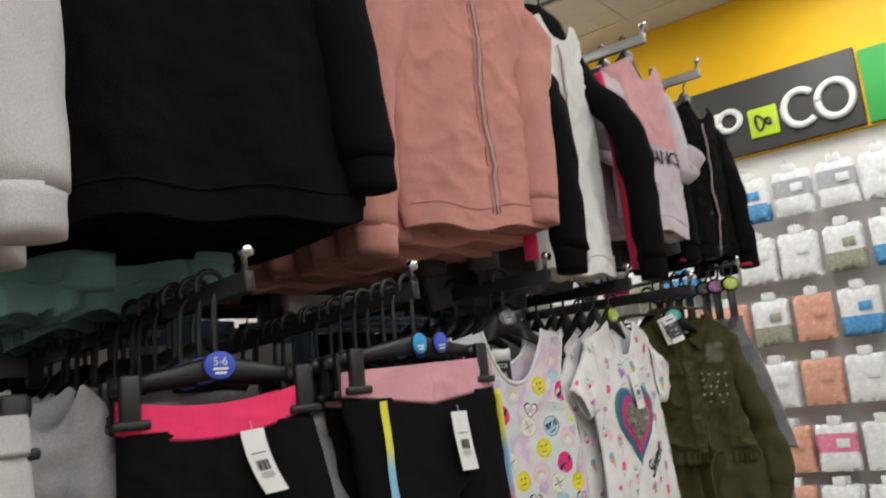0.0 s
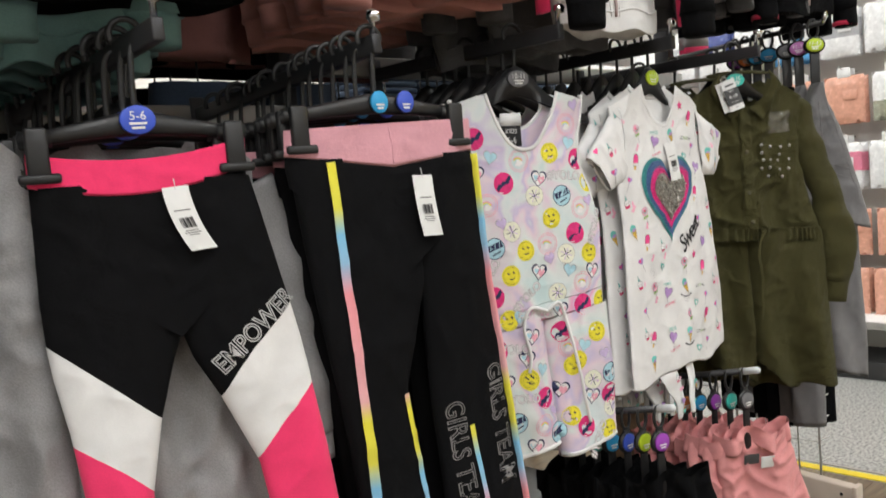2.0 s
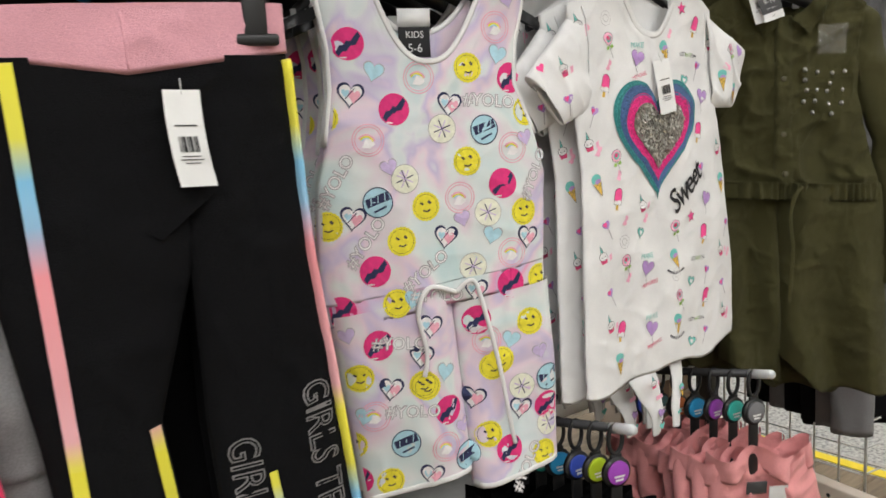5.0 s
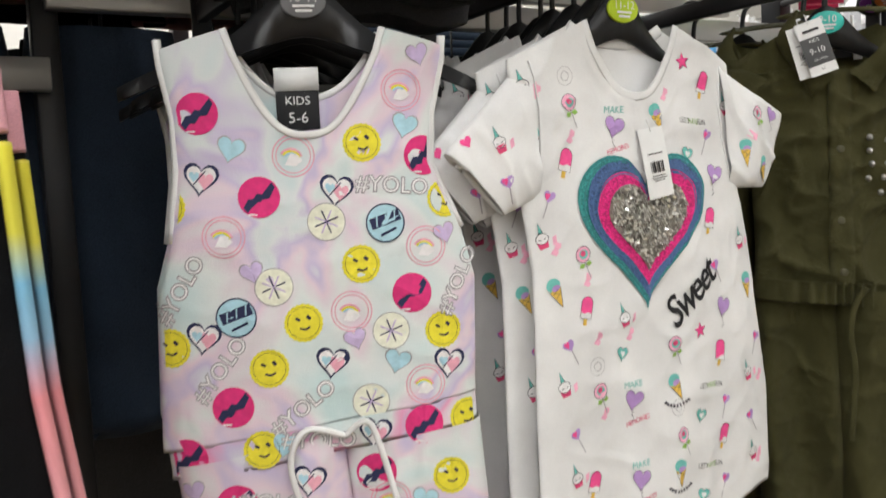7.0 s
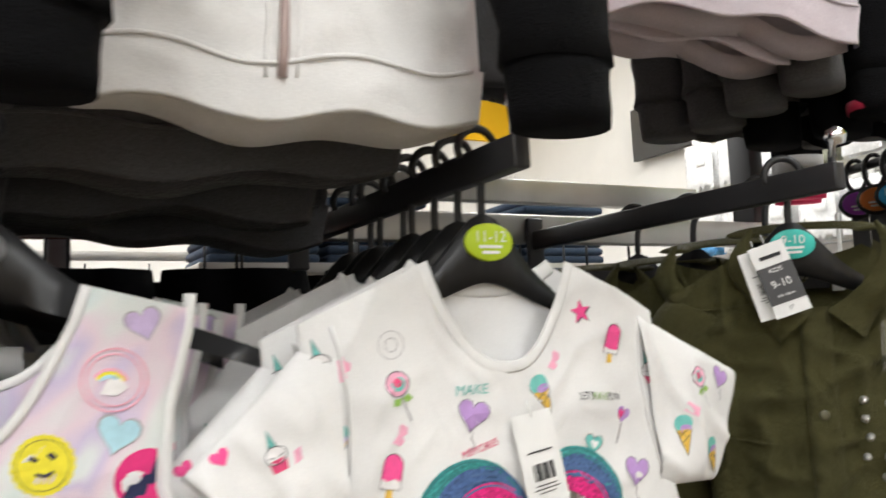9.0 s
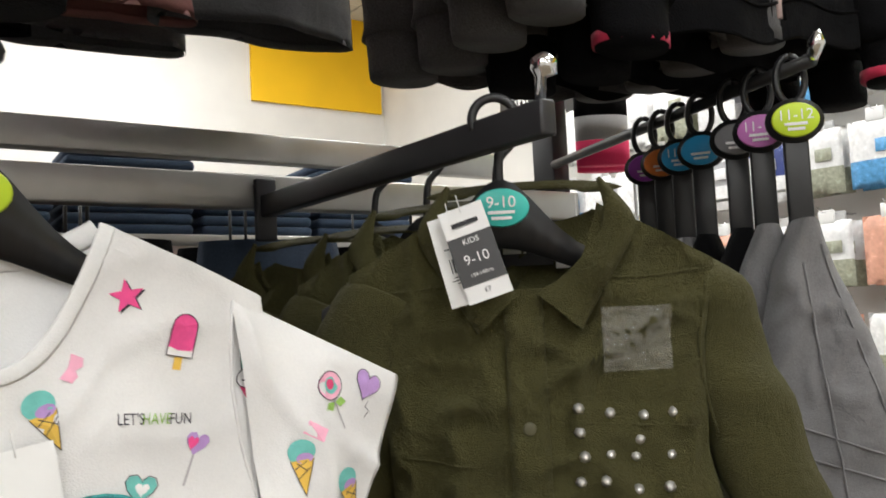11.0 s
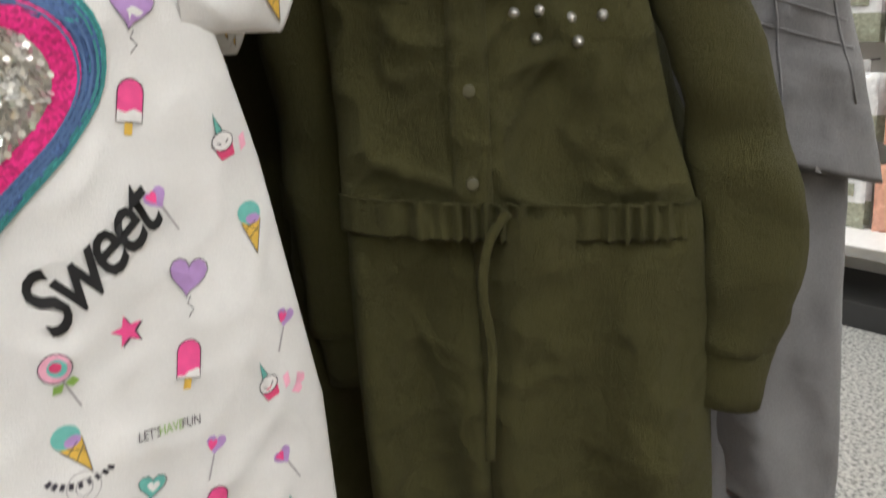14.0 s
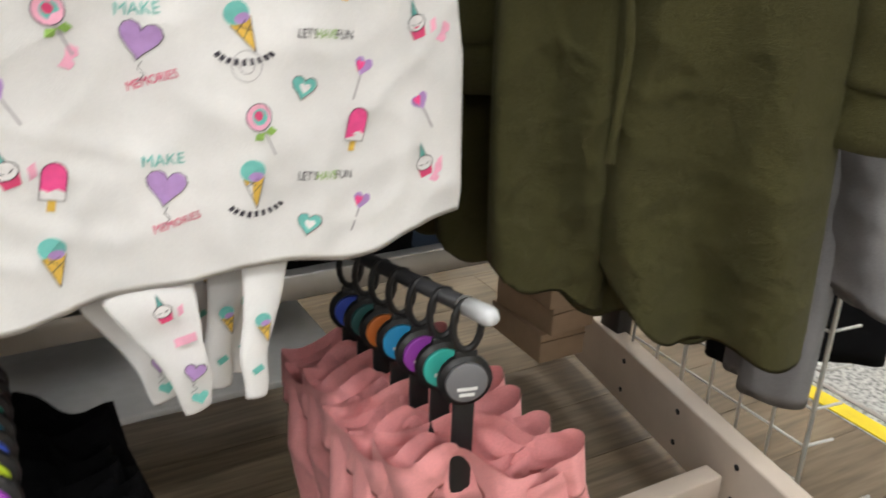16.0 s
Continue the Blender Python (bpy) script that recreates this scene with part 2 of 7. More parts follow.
def strip_on(bm, shell, pts, w, closed=False, off=0.0018):
    """A printed line of the given width along (x, z) points."""
    off *= 0.75
    n = len(pts)
    rows = []
    for i, (x, z) in enumerate(pts):
        a = pts[(i - 1) % n] if closed or i else pts[i]
        b = pts[(i + 1) % n] if closed or i < n - 1 else pts[i]
        dx, dz = b[0] - a[0], b[1] - a[1]
        L = math.hypot(dx, dz) or 1
        nx, nz = -dz / L * w / 2, dx / L * w / 2
        row = []
        for s in (-1, 1):
            q = (x + nx * s, z + nz * s)
            xl, xr = shell.span(q[1])
            q = (max(xl + 0.004, min(xr - 0.004, q[0])), q[1])
            row.append(bm.verts.new((q[0], shell.front(*q) - off, q[1])))
        rows.append(row)
    for i in range(n if closed else n - 1):
        r0, r1 = rows[i], rows[(i + 1) % n]
        bm.faces.new((r0[0], r1[0], r1[1], r0[1]))


def text_mesh(body, size, shear=0.0, spacing=1.0, offset=0.0):
    cu = bpy.data.curves.new("lettering", "FONT")
    cu.body, cu.size, cu.align_x, cu.align_y, cu.shear, cu.space_character = body, size, "CENTER", "CENTER", shear, spacing
    cu.resolution_u = 3
    cu.offset = offset
    ob = new("lettering", cu)
    bpy.context.view_layer.update()
    me = bpy.data.meshes.new_from_object(ob.evaluated_get(bpy.context.evaluated_depsgraph_get()))
    bpy.data.objects.remove(ob)
    bpy.data.curves.remove(cu)
    bm = bmesh.new()
    bm.from_mesh(me)
    bpy.data.meshes.remove(me)
    return bm


def text_on(bm, shell, body, size, x, z, turn=0.0, shear=0.0, off=0.0018, stretch=1.0, spacing=1.0, offset=0.0):
    """Lettering laid on the front of a shell."""
    off *= 0.75
    src = text_mesh(body, size, shear, spacing, offset)
    c, s = math.cos(radians(turn)), math.sin(radians(turn))
    made = {}
    for v in src.verts:
        px, pz = v.co.x * stretch, v.co.y
        q = (x + px * c - pz * s, z + px * s + pz * c)
        made[v] = bm.verts.new((q[0], shell.front(*q) - off, q[1]))
    for f in src.faces:
        bm.faces.new([made[v] for v in f.verts])
    src.free()


def flat_text(body, size, m, shear=0.0, depth=0.0):
    """Lettering in the XZ plane that faces -Y, then placed by m."""
    bm = text_mesh(body, size, shear)
    if depth:
        r = bmesh.ops.extrude_face_region(bm, geom=bm.faces[:])
        bmesh.ops.translate(bm, verts=[g for g in r["geom"] if isinstance(g, bmesh.types.BMVert)], vec=(0, 0, depth))
    bmesh.ops.transform(bm, matrix=m @ pose(0, 0, 0, 90), verts=bm.verts)
    return bm


def circle_pts(x, z, r, n=20, sx=1.0, wob=0.0, k=0):
    return [(x + r * sx * (1 + wob * (i % 2)) * math.cos(2 * math.pi * i / n), z + r * (1 + wob * (i % 2)) * math.sin(2 * math.pi * i / n)) for i in range(n)]


def heart_pts(x, z, w, h, n=28, turn=0.0):
    out = []
    c, s = math.cos(radians(turn)), math.sin(radians(turn))
    for i in range(n):
        a = 2 * math.pi * i / n
        px = 16 * math.sin(a) ** 3 / 32 * w
        pz = (13 * math.cos(a) - 5 * math.cos(2 * a) - 2 * math.cos(3 * a) - math.cos(4 * a) + 2.5) / 29 * h
        out.append((x + px * c - pz * s, z + px * s + pz * c))
    return out


def rect_pts(x, z, w, h, turn=0.0):
    c, s = math.cos(radians(turn)), math.sin(radians(turn))
    return [(x + px * w / 2 * c - pz * h / 2 * s, z + px * w / 2 * s + pz * h / 2 * c) for px, pz in ((-1, -1), (1, -1), (1, 1), (-1, 1))]

# ---- the room ----
def floor_material(name, cols, rough):
    m, nt, b = nodes_of(name, rough, 0, 0.45)
    tc = nt.nodes.new("ShaderNodeTexCoord")
    mp = nt.nodes.new("ShaderNodeMapping")
    mp.inputs["Scale"].default_value = (2.0, 26, 1)
    nt.links.new(tc.outputs["Object"], mp.inputs["Vector"])
    oi = nt.nodes.new("ShaderNodeObjectInfo")
    addv = nt.nodes.new("ShaderNodeVectorMath")
    nt.links.new(mp.outputs[0], addv.inputs[0])
    nt.links.new(oi.outputs["Random"], addv.inputs[1])
    g = link_noise(nt, 3, 6, addv.outputs[0])
    r = ramp(nt, g.outputs["Fac"], [(0.3, cols[0]), (0.5, cols[1]), (0.72, cols[2])])
    mx = nt.nodes.new("ShaderNodeMix")
    mx.data_type, mx.blend_type = "RGBA", "MULTIPLY"
    mx.inputs["Factor"].default_value = 1
    r2 = ramp(nt, oi.outputs["Random"], [(0, (0.82, 0.82, 0.82)), (1, (1.08, 1.06, 1.03))])
    nt.links.new(r.outputs[0], mx.inputs["A"])
    nt.links.new(r2.outputs[0], mx.inputs["B"])
    nt.links.new(mx.outputs["Result"], b.inputs["Base Color"])
    bp = nt.nodes.new("ShaderNodeBump")
    bp.inputs["Strength"].default_value, bp.inputs["Distance"].default_value = 0.12, 0.002
    nt.links.new(g.outputs["Fac"], bp.inputs["Height"])
    nt.links.new(bp.outputs[0], b.inputs["Normal"])
    return m


def speckle(name):
    m, nt, b = nodes_of(name, 0.45, 0, 0.4)
    n = link_noise(nt, 75, 3)
    r = ramp(nt, n.outputs["Fac"], [(0.36, (0.16, 0.16, 0.155)), (0.5, (0.40, 0.40, 0.38)), (0.66, (0.55, 0.55, 0.52))])
    nt.links.new(r.outputs[0], b.inputs["Base Color"])
    return m


WOOD_FLOOR = floor_material("oak_plank_vinyl", [(0.125, 0.095, 0.062), (0.19, 0.145, 0.095), (0.25, 0.20, 0.135)], 0.38)
VINYL = speckle("speckled_grey_vinyl")
YELLOW_TAPE = plain("yellow_floor_tape", (0.80, 0.62, 0.03), 0.4)
TEAL_STICKER = plain("teal_floor_sticker", (0.06, 0.40, 0.45), 0.35)
WALL_WHITE = plain("off_white_wall", (0.72, 0.70, 0.66), 0.8, 0, 0.2, 0.04, 4)
YELLOW_WALL = plain("bright_yellow_wall", (0.86, 0.50, 0.01), 0.55, 0, 0.3, 0.04, 3)
GREEN_WALL = plain("green_sign_panel", (0.05, 0.36, 0.08), 0.5, 0, 0.3, 0.04, 3)
SIGN_GREY = plain("charcoal_sign_panel", (0.060, 0.058, 0.055), 0.5, 0, 0.3, 0.06, 5)
CEIL_MAT = plain("ceiling_tile", (0.60, 0.58, 0.52), 0.9, 0, 0.1, 0.05, 8)
LIGHT_MAT = bpy.data.materials.new("lamp_diffuser")
LIGHT_MAT.use_nodes = True
LIGHT_MAT.node_tree.nodes["Principled BSDF"].inputs["Emission Color"].default_value = (1, 0.97, 0.93, 1)
LIGHT_MAT.node_tree.nodes["Principled BSDF"].inputs["Emission Strength"].default_value = 6

EAST, WEST, SOUTH, NORTH = 5.45, -3.2, -6.2, 6.0
TAPE_X = 3.59
floor = structure("floor", boxm(WEST, TAPE_X - 0.03, SOUTH, NORTH, -0.1, -0.006), plain("dark_joint", (0.05, 0.04, 0.03), 0.8))
structure("floor_vinyl", boxm(TAPE_X - 0.03, EAST, SOUTH, NORTH, -0.1, 0.0), VINYL)
structure("floor_tape", boxm(TAPE_X - 0.025, TAPE_X + 0.025, 0.7, NORTH, 0.0, 0.0035), YELLOW_TAPE)
structure("floor_joint_strip", boxm(TAPE_X + 0.045, TAPE_X + 0.06, SOUTH, NORTH, 0.0, 0.004), STEEL)
structure("floor_sticker", boxm(3.0, 3.3, 0.80, 0.88, 0.0, 0.003), TEAL_STICKER)
structure("wall_east", boxm(EAST, EAST + 0.15, SOUTH, NORTH, 0, CEIL), WALL_WHITE)
structure("wall_west", boxm(WEST - 0.15, WEST, SOUTH, NORTH, 0, CEIL), WALL_WHITE)
structure("wall_south", boxm(WEST - 0.15, EAST + 0.15, SOUTH - 0.15, SOUTH, 0, CEIL), WALL_WHITE)
structure("wall_north", boxm(WEST - 0.15, EAST + 0.15, NORTH, NORTH + 0.15, 0, CEIL), WALL_WHITE)
structure("wall_band_yellow", boxm(EAST - 0.03, EAST - 0.002, SOUTH, 3.2, 2.62, CEIL - 0.002), YELLOW_WALL)
structure("wall_band_yellow_north", boxm(4.35, EAST - 0.035, NORTH - 0.03, NORTH - 0.002, 2.95, CEIL - 0.002), YELLOW_WALL)

bm = bmesh.new()
for i in range(15):
    for j in range(21):
        x0, y0 = WEST - 0.1 + i * 0.6, SOUTH - 0.1 + j * 0.6
        box(bm, x0 + 0.006, min(x0 + 0.594, EAST + 0.15), y0 + 0.006, y0 + 0.594, CEIL, CEIL + 0.03)
box(bm, WEST - 0.15, EAST + 0.15, SOUTH - 0.15, NORTH + 0.15, CEIL + 0.008, CEIL + 0.1)
structure("ceiling", bm, CEIL_MAT)
for lx, ly in LAMPS:
    t = thing("ceiling_light", "white recessed rectangular ceiling light panel, lit", "ceiling light", "ceiling lights", pose(lx, ly, CEIL))
    part("frame", boxm(-0.64, 0.64, -0.34, 0.34, -0.02, -0.001, 0.004), CARD, t)
    part("diffuser", boxm(-0.6, 0.6, -0.3, 0.3, -0.026, -0.021), LIGHT_MAT, t)

# sign over the wall of packs
sign = thing("wall_sign", "charcoal shop sign board with white raised letters and a lime tile", "sign", "", pose(EAST - 0.05, 1.55, 2.63))
part("board", boxm(-0.02, 0.015, -0.70, 0.95, 0, 0.48, 0.004), SIGN_GREY, sign)
SIGN_WHITE = plain("white_sign_letter", (0.82, 0.82, 0.80), 0.4)
LIME = plain("lime_green", (0.48, 0.68, 0.03), 0.45)
for name, y, w in (("letter_shape", 0.62, 0.0), ("letter_shape", 0.40, 0.0), ("letter_shape", 0.15, 0.0)):
    bm = bmesh.new()
    tube(bm, [(-0.03, y, 0.08), (-0.03, y, 0.30)], 0.02, 8)
    tube(bm, [(-0.03, y - 0.07 + 0.07 * math.cos(a), 0.235 + 0.065 * math.sin(a)) for a in [k * math.pi / 6 for k in range(13)]], 0.02, 8, flat=Vector((1, 0, 0)))
    part(name, bm, SIGN_WHITE, sign)
part("lime_tile", boxm(-0.035, -0.021, -0.22, -0.04, 0.08, 0.27, 0.01), LIME, sign)
bm = bmesh.new()
tube(bm, [(-0.04, -0.13 + 0.045 * math.cos(a) * (1 + 0.3 * math.sin(a)), 0.17 + 0.06 * math.sin(2 * a) * 0.6 + 0.02 * math.sin(a)) for a in [k * math.pi / 10 for k in range(21)]], 0.008, 6, flat=Vector((1, 0, 0)))
part("tile_mark", bm, SIGN_GREY, sign)
for y, full in ((-0.36, False), (-0.56, True)):
    bm = bmesh.new()
    a0, a1 = (0, 24) if full else (4, 20)
    tube(bm, [(-0.03, y + 0.10 * math.cos(k * math.pi / 12 + (0 if full else math.pi / 2 * 0)) * (1 if full else 1), 0.20 + 0.11 * math.sin(k * math.pi / 12)) for k in (range(25) if full else range(-9, 10))], 0.022, 8, flat=Vector((1, 0, 0)))
    part("letter_shape", bm, SIGN_WHITE, sign)
green = thing("green_sign", "plain green sign panel beside the charcoal sign", "sign", "", pose(EAST - 0.05, 0.35, 2.63))
part("board", boxm(-0.02, 0.015, -0.9, 0.48, 0.0, 0.45, 0.004), GREEN_WALL, green)

board = thing("department_sign", "dark grey wall sign board with white lettering", "sign", "", pose(EAST - 0.05, 4.13, 2.48))
part("board", boxm(-0.02, 0.015, -0.36, 0.36, 0, 0.34, 0.004), SIGN_GREY, board)
part("lettering", flat_text("lingerie", 0.155, pose(-0.025, 0.02, 0.16, 0, 0, -90), 0.0, 0.006), SIGN_WHITE, board, smooth=False)

# ---- the clothes stand: posts, rails, legs, arms ----
RAIL_Y = 1.57
stand = thing("clothes_stand", "steel and cream metal clothes gondola with horizontal rails and feet", "clothes stand", "", pose(0, 0, 0))
BAY = 1.42
for x in (-1.1, BAY, 3.13):
    part("post", boxm(x - 0.02, x + 0.02, RAIL_Y + 0.03, RAIL_Y + 0.09, 0.12, 2.42, 0.003), DARK_STEEL, stand)
for x0, x1 in ((-1.1, -1.1), (BAY, BAY), (3.00, 3.145)):
    skew = Matrix(((1, (x1 - x0) / 0.83, 0, x0), (0, 1, 0, 0.94), (0, 0, 1, 0), (0, 0, 0, 1)))
    bm = boxm(-0.022, 0.022, 0.0, 1.25, 0.050, 0.185, 0.005)
    box(bm, -0.026, 0.026, -0.004, 0.012, 0.046, 0.189, 0.003)
    bmesh.ops.transform(bm, matrix=skew, verts=bm.verts)
    leg = part("leg", bm, BEIGE_PAINT, stand, "cream metal foot beam")
    for y in (0.05, 0.22, 0.40, 0.60):
        for z in (0.085, 0.155):
            bm = tube(bmesh.new(), [(-0.0235, y, z), (-0.021, y, z)], (0.006, 0.006), 10, flat=Vector((0, 0, 1)))
            bmesh.ops.transform(bm, matrix=skew, verts=bm.verts)
            part("slot", bm, INK, leg)
    for y in (0.06, 1.18):
        bm = tube(bmesh.new(), [(0, y, 0.0), (0, y, 0.012), (0, y, 0.014), (0, y, 0.055)], [0.022, 0.020, 0.008, 0.008], 12, flat=Vector((1, 0, 0)))
        bmesh.ops.transform(bm, matrix=skew, verts=bm.verts)
        part("levelling_foot", bm, CHROME, stand)
for x0, x1, y, z, h in ((-1.1, BAY, RAIL_Y, 1.430, 0.05), (BAY, 3.13, RAIL_Y, 1.553, 0.05), (BAY, 3.13, RAIL_Y + 0.22, 1.665, 0.05), (-1.1, 3.13, RAIL_Y, 2.30, 0.05), (-1.1, 3.13, RAIL_Y, 0.44, 0.045)):
    part("rail", boxm(x0, x1, y - 0.012, y + 0.018, z, z + h, 0.003), STEEL, stand)
part("brace", boxm(BAY + 0.024, 3.01, 1.18, 1.22, 0.075, 0.125, 0.003), BEIGE_PAINT, stand, "cream metal cross brace")
part("brace", boxm(-1.075, BAY - 0.024, 1.18, 1.22, 0.075, 0.125, 0.003), BEIGE_PAINT, stand, "cream metal cross brace")
part("base_deck", boxm(BAY + 0.03, 2.52, 1.70, 2.17, 0.19, 0.205, 0.003), plain("pale_grey_deck", (0.50, 0.50, 0.49), 0.5), stand, "pale grey base deck")


def arm(x, z, y1=0.97, mat=DARK_STEEL, h=0.032, rise=0.0):
    t = thing("display_arm", "dark steel display arm with a ball stop, hooked on the rail", "display arm", "display arms", pose(x, RAIL_Y - 0.012, z, -math.degrees(math.atan2(rise, 0.6))))
    L = RAIL_Y - 0.012 - y1
    part("bar", boxm(-0.009, 0.009, -L, 0.0, -h / 2, h / 2, 0.003), mat, t)
    part("stop", tube(bmesh.new(), [(0, -L + 0.01, h / 2 - 0.002), (0, -L + 0.008, h / 2 + 0.02), (0, -L + 0.004, h / 2 + 0.024), (0, -L + 0.002, h / 2 + 0.034), (0, -L, h / 2 + 0.04)], [0.005, 0.005, 0.012, 0.012, 0.004], 10), CHROME, t, "chrome ball stop")
    part("bracket", boxm(-0.016, 0.016, -0.012, -0.001, -0.05, 0.04, 0.003), mat, t)
    return t


MID, TOP = 1.555, 2.33
LOW = 1.455
for x in (0.30, 0.78, 1.15):
    arm(x, LOW, 0.93, rise=0.045)
for x in (1.65, 2.07, 2.50):
    arm(x, MID, 0.95)
for x in (0.25, 0.80, 1.38, 1.9, 2.38, 2.83):
    arm(x, TOP, 0.93, STEEL)


# ---- hangers ----
def disc_material(c):
    return plain("disc_%d_%d_%d" % tuple(int(v * 99) for v in c), c, 0.4, 0, 0.4, 0.05, 40)


DISC_TEAL, DISC_LIME, DISC_BLUE = (0.05, 0.50, 0.43), (0.50, 0.66, 0.03), (0.05, 0.10, 0.55)
DISC_CYAN, DISC_ORANGE, DISC_PURPLE, DISC_GREY = (0.03, 0.33, 0.65), (0.75, 0.22, 0.05), (0.33, 0.06, 0.45), (0.17, 0.17, 0.18)


def size_disc(t, x, y, z, c, words="", rx=0.026, rz=0.018):
    m = pose(x, y, z)
    bm = bmesh.new()
    tube(bm, [(0, 0, 0), (0, -0.004, 0), (0, -0.005, 0)], [(rx, rz), (rx, rz), (rx * 0.94, rz * 0.92)], 24, flat=Vector((0, 0, 1)))
    for v in bm.verts:
        v.co = m @ v.co
    d = part("size_disc", bm, disc_material(c), t, "round coloured size disc")
    if words:
        part("size_lettering", flat_text(words, rz * 0.85, pose(x, y - 0.0062, z + rz * 0.25)), CARD, d, smooth=False)
    for k, w in ((-0.25, 0.8), (-0.55, 0.6)):
        part("size_lettering", boxm(x - rx * w * 0.6, x + rx * w * 0.6, y - 0.0062, y - 0.0055, z + rz * k - rz * 0.08, z + rz * k + rz * 0.08), CARD, d, smooth=False)
    return d


def hook_mesh(z0, z1, x=0.0, y=0.0, r=0.0032):
    """A hook that leaves the hanger at z0 and goes over the arm at z1."""
    R = 0.021
    pts = [(x, y, z0), (x, y, z0 + (z1 - z0) * 0.4), (x + 0.004, y, z1 - R * 0.6)]
    pts += [(x - R * 0.1 + R * math.cos(a), y, z1 + R * 0.2 + R * math.sin(a)) for a in [k * math.pi / 7 for k in range(0, 9)]]
    return tube(bmesh.new(), smooth_path(pts, 3), [(r * 1.4, r)] * (3 * (len(pts) - 1) + 1), 8)


def shoulder_hanger(m, arm_z, w=0.38, drop=0.065, disc=None, words="", y=0.0, label="black plastic clothes hanger with a round size disc", yoke=0.05, rise=0.05):
    """Plastic hanger with sloping shoulders; m places its neck, arm_z is the arm's height above that."""
    t = thing("clothes_hanger", label, "clothes hanger", "hangers on the stand", m)
    bm = bmesh.new()
    n = 26
    rows = []
    for i in range(n + 1):
        u = -1 + 2 * i / n
        x = u * w / 2
        hump = math.exp(-(u / 0.26) ** 2)
        top = -drop * abs(u) ** 1.35 + rise * hump
        th = 0.012 + (yoke - 0.008) * hump + 0.008 * (1 - abs(u))
        bot = top - th - 0.004
        yb = 0.045 * abs(u) ** 2.0
        rows.append([bm.verts.new((x, y + yb - 0.006, top)), bm.verts.new((x, y + yb + 0.006, top)), bm.verts.new((x, y + yb + 0.006, bot)), bm.verts.new((x, y + yb - 0.006, bot))])
    for a, b in zip(rows, rows[1:]):
        for k in range(4):
            bm.faces.new((a[k], a[(k + 1) % 4], b[(k + 1) % 4], b[k]))
    bm.faces.new(rows[0][::-1])
    bm.faces.new(rows[-1])
    bmesh.ops.bevel(bm, geom=[e for e in bm.edges if abs(e.verts[0].co.x - e.verts[1].co.x) > 0.001], offset=0.003, segments=2, affect="EDGES")
    part("shoulder", bm, PLASTIC, t)
    part("hook", hook_mesh(rise - 0.01, arm_z + 0.012, 0, y), PLASTIC, t)
    if disc:
        size_disc(t, 0, y - 0.007, rise * 0.42, disc, words)
    return t


def clip_hanger(m, arm_z, w=0.30, disc=None, words="", discs=None):
    """Plastic trouser hanger: a bar with two clips."""
    t = thing("clip_hanger", "black plastic clip hanger holding a waistband", "clothes hanger", "hangers on the stand", m)
    bar = tube(bmesh.new(), [(-w / 2, 0, 0.0), (-w / 4, 0, 0.012), (0, 0, 0.022), (w / 4, 0, 0.012), (w / 2, 0, 0.0)], [(0.009, 0.006), (0.012, 0.007), (0.018, 0.008), (0.012, 0.007), (0.009, 0.006)], 10)
    part("bar", bar, PLASTIC, t)
    part("hook", hook_mesh(0.03, arm_z + 0.012), PLASTIC, t)
    for s in (-1, 1):
        bm = boxm(s * w / 2 * 0.86 - 0.014, s * w / 2 * 0.86 + 0.014, -0.022, -0.008, -0.055, 0.018, 0.004)
        box(bm, s * w / 2 * 0.86 - 0.014, s * w / 2 * 0.86 + 0.014, 0.006, 0.014, -0.05, 0.018, 0.003)
        tube(bm, [(s * w / 2 * 0.86 - 0.02, 0, 0.004), (s * w / 2 * 0.86 + 0.02, 0, 0.004)], 0.012, 10, flat=Vector((0, 0, 1)))
        box(bm, s * w / 2 * 0.86 - 0.026, s * w / 2 * 0.86 + 0.026, -0.024, -0.014, -0.055, -0.042, 0.004)
        part("clip", bm, PLASTIC, t)
    if disc:
        size_disc(t, 0, -0.010, 0.024, disc, words, 0.024, 0.020)
    if discs:
        for x, c in discs:
            size_disc(t, x, -0.010, 0.022, c, "", 0.016, 0.018)
    return t


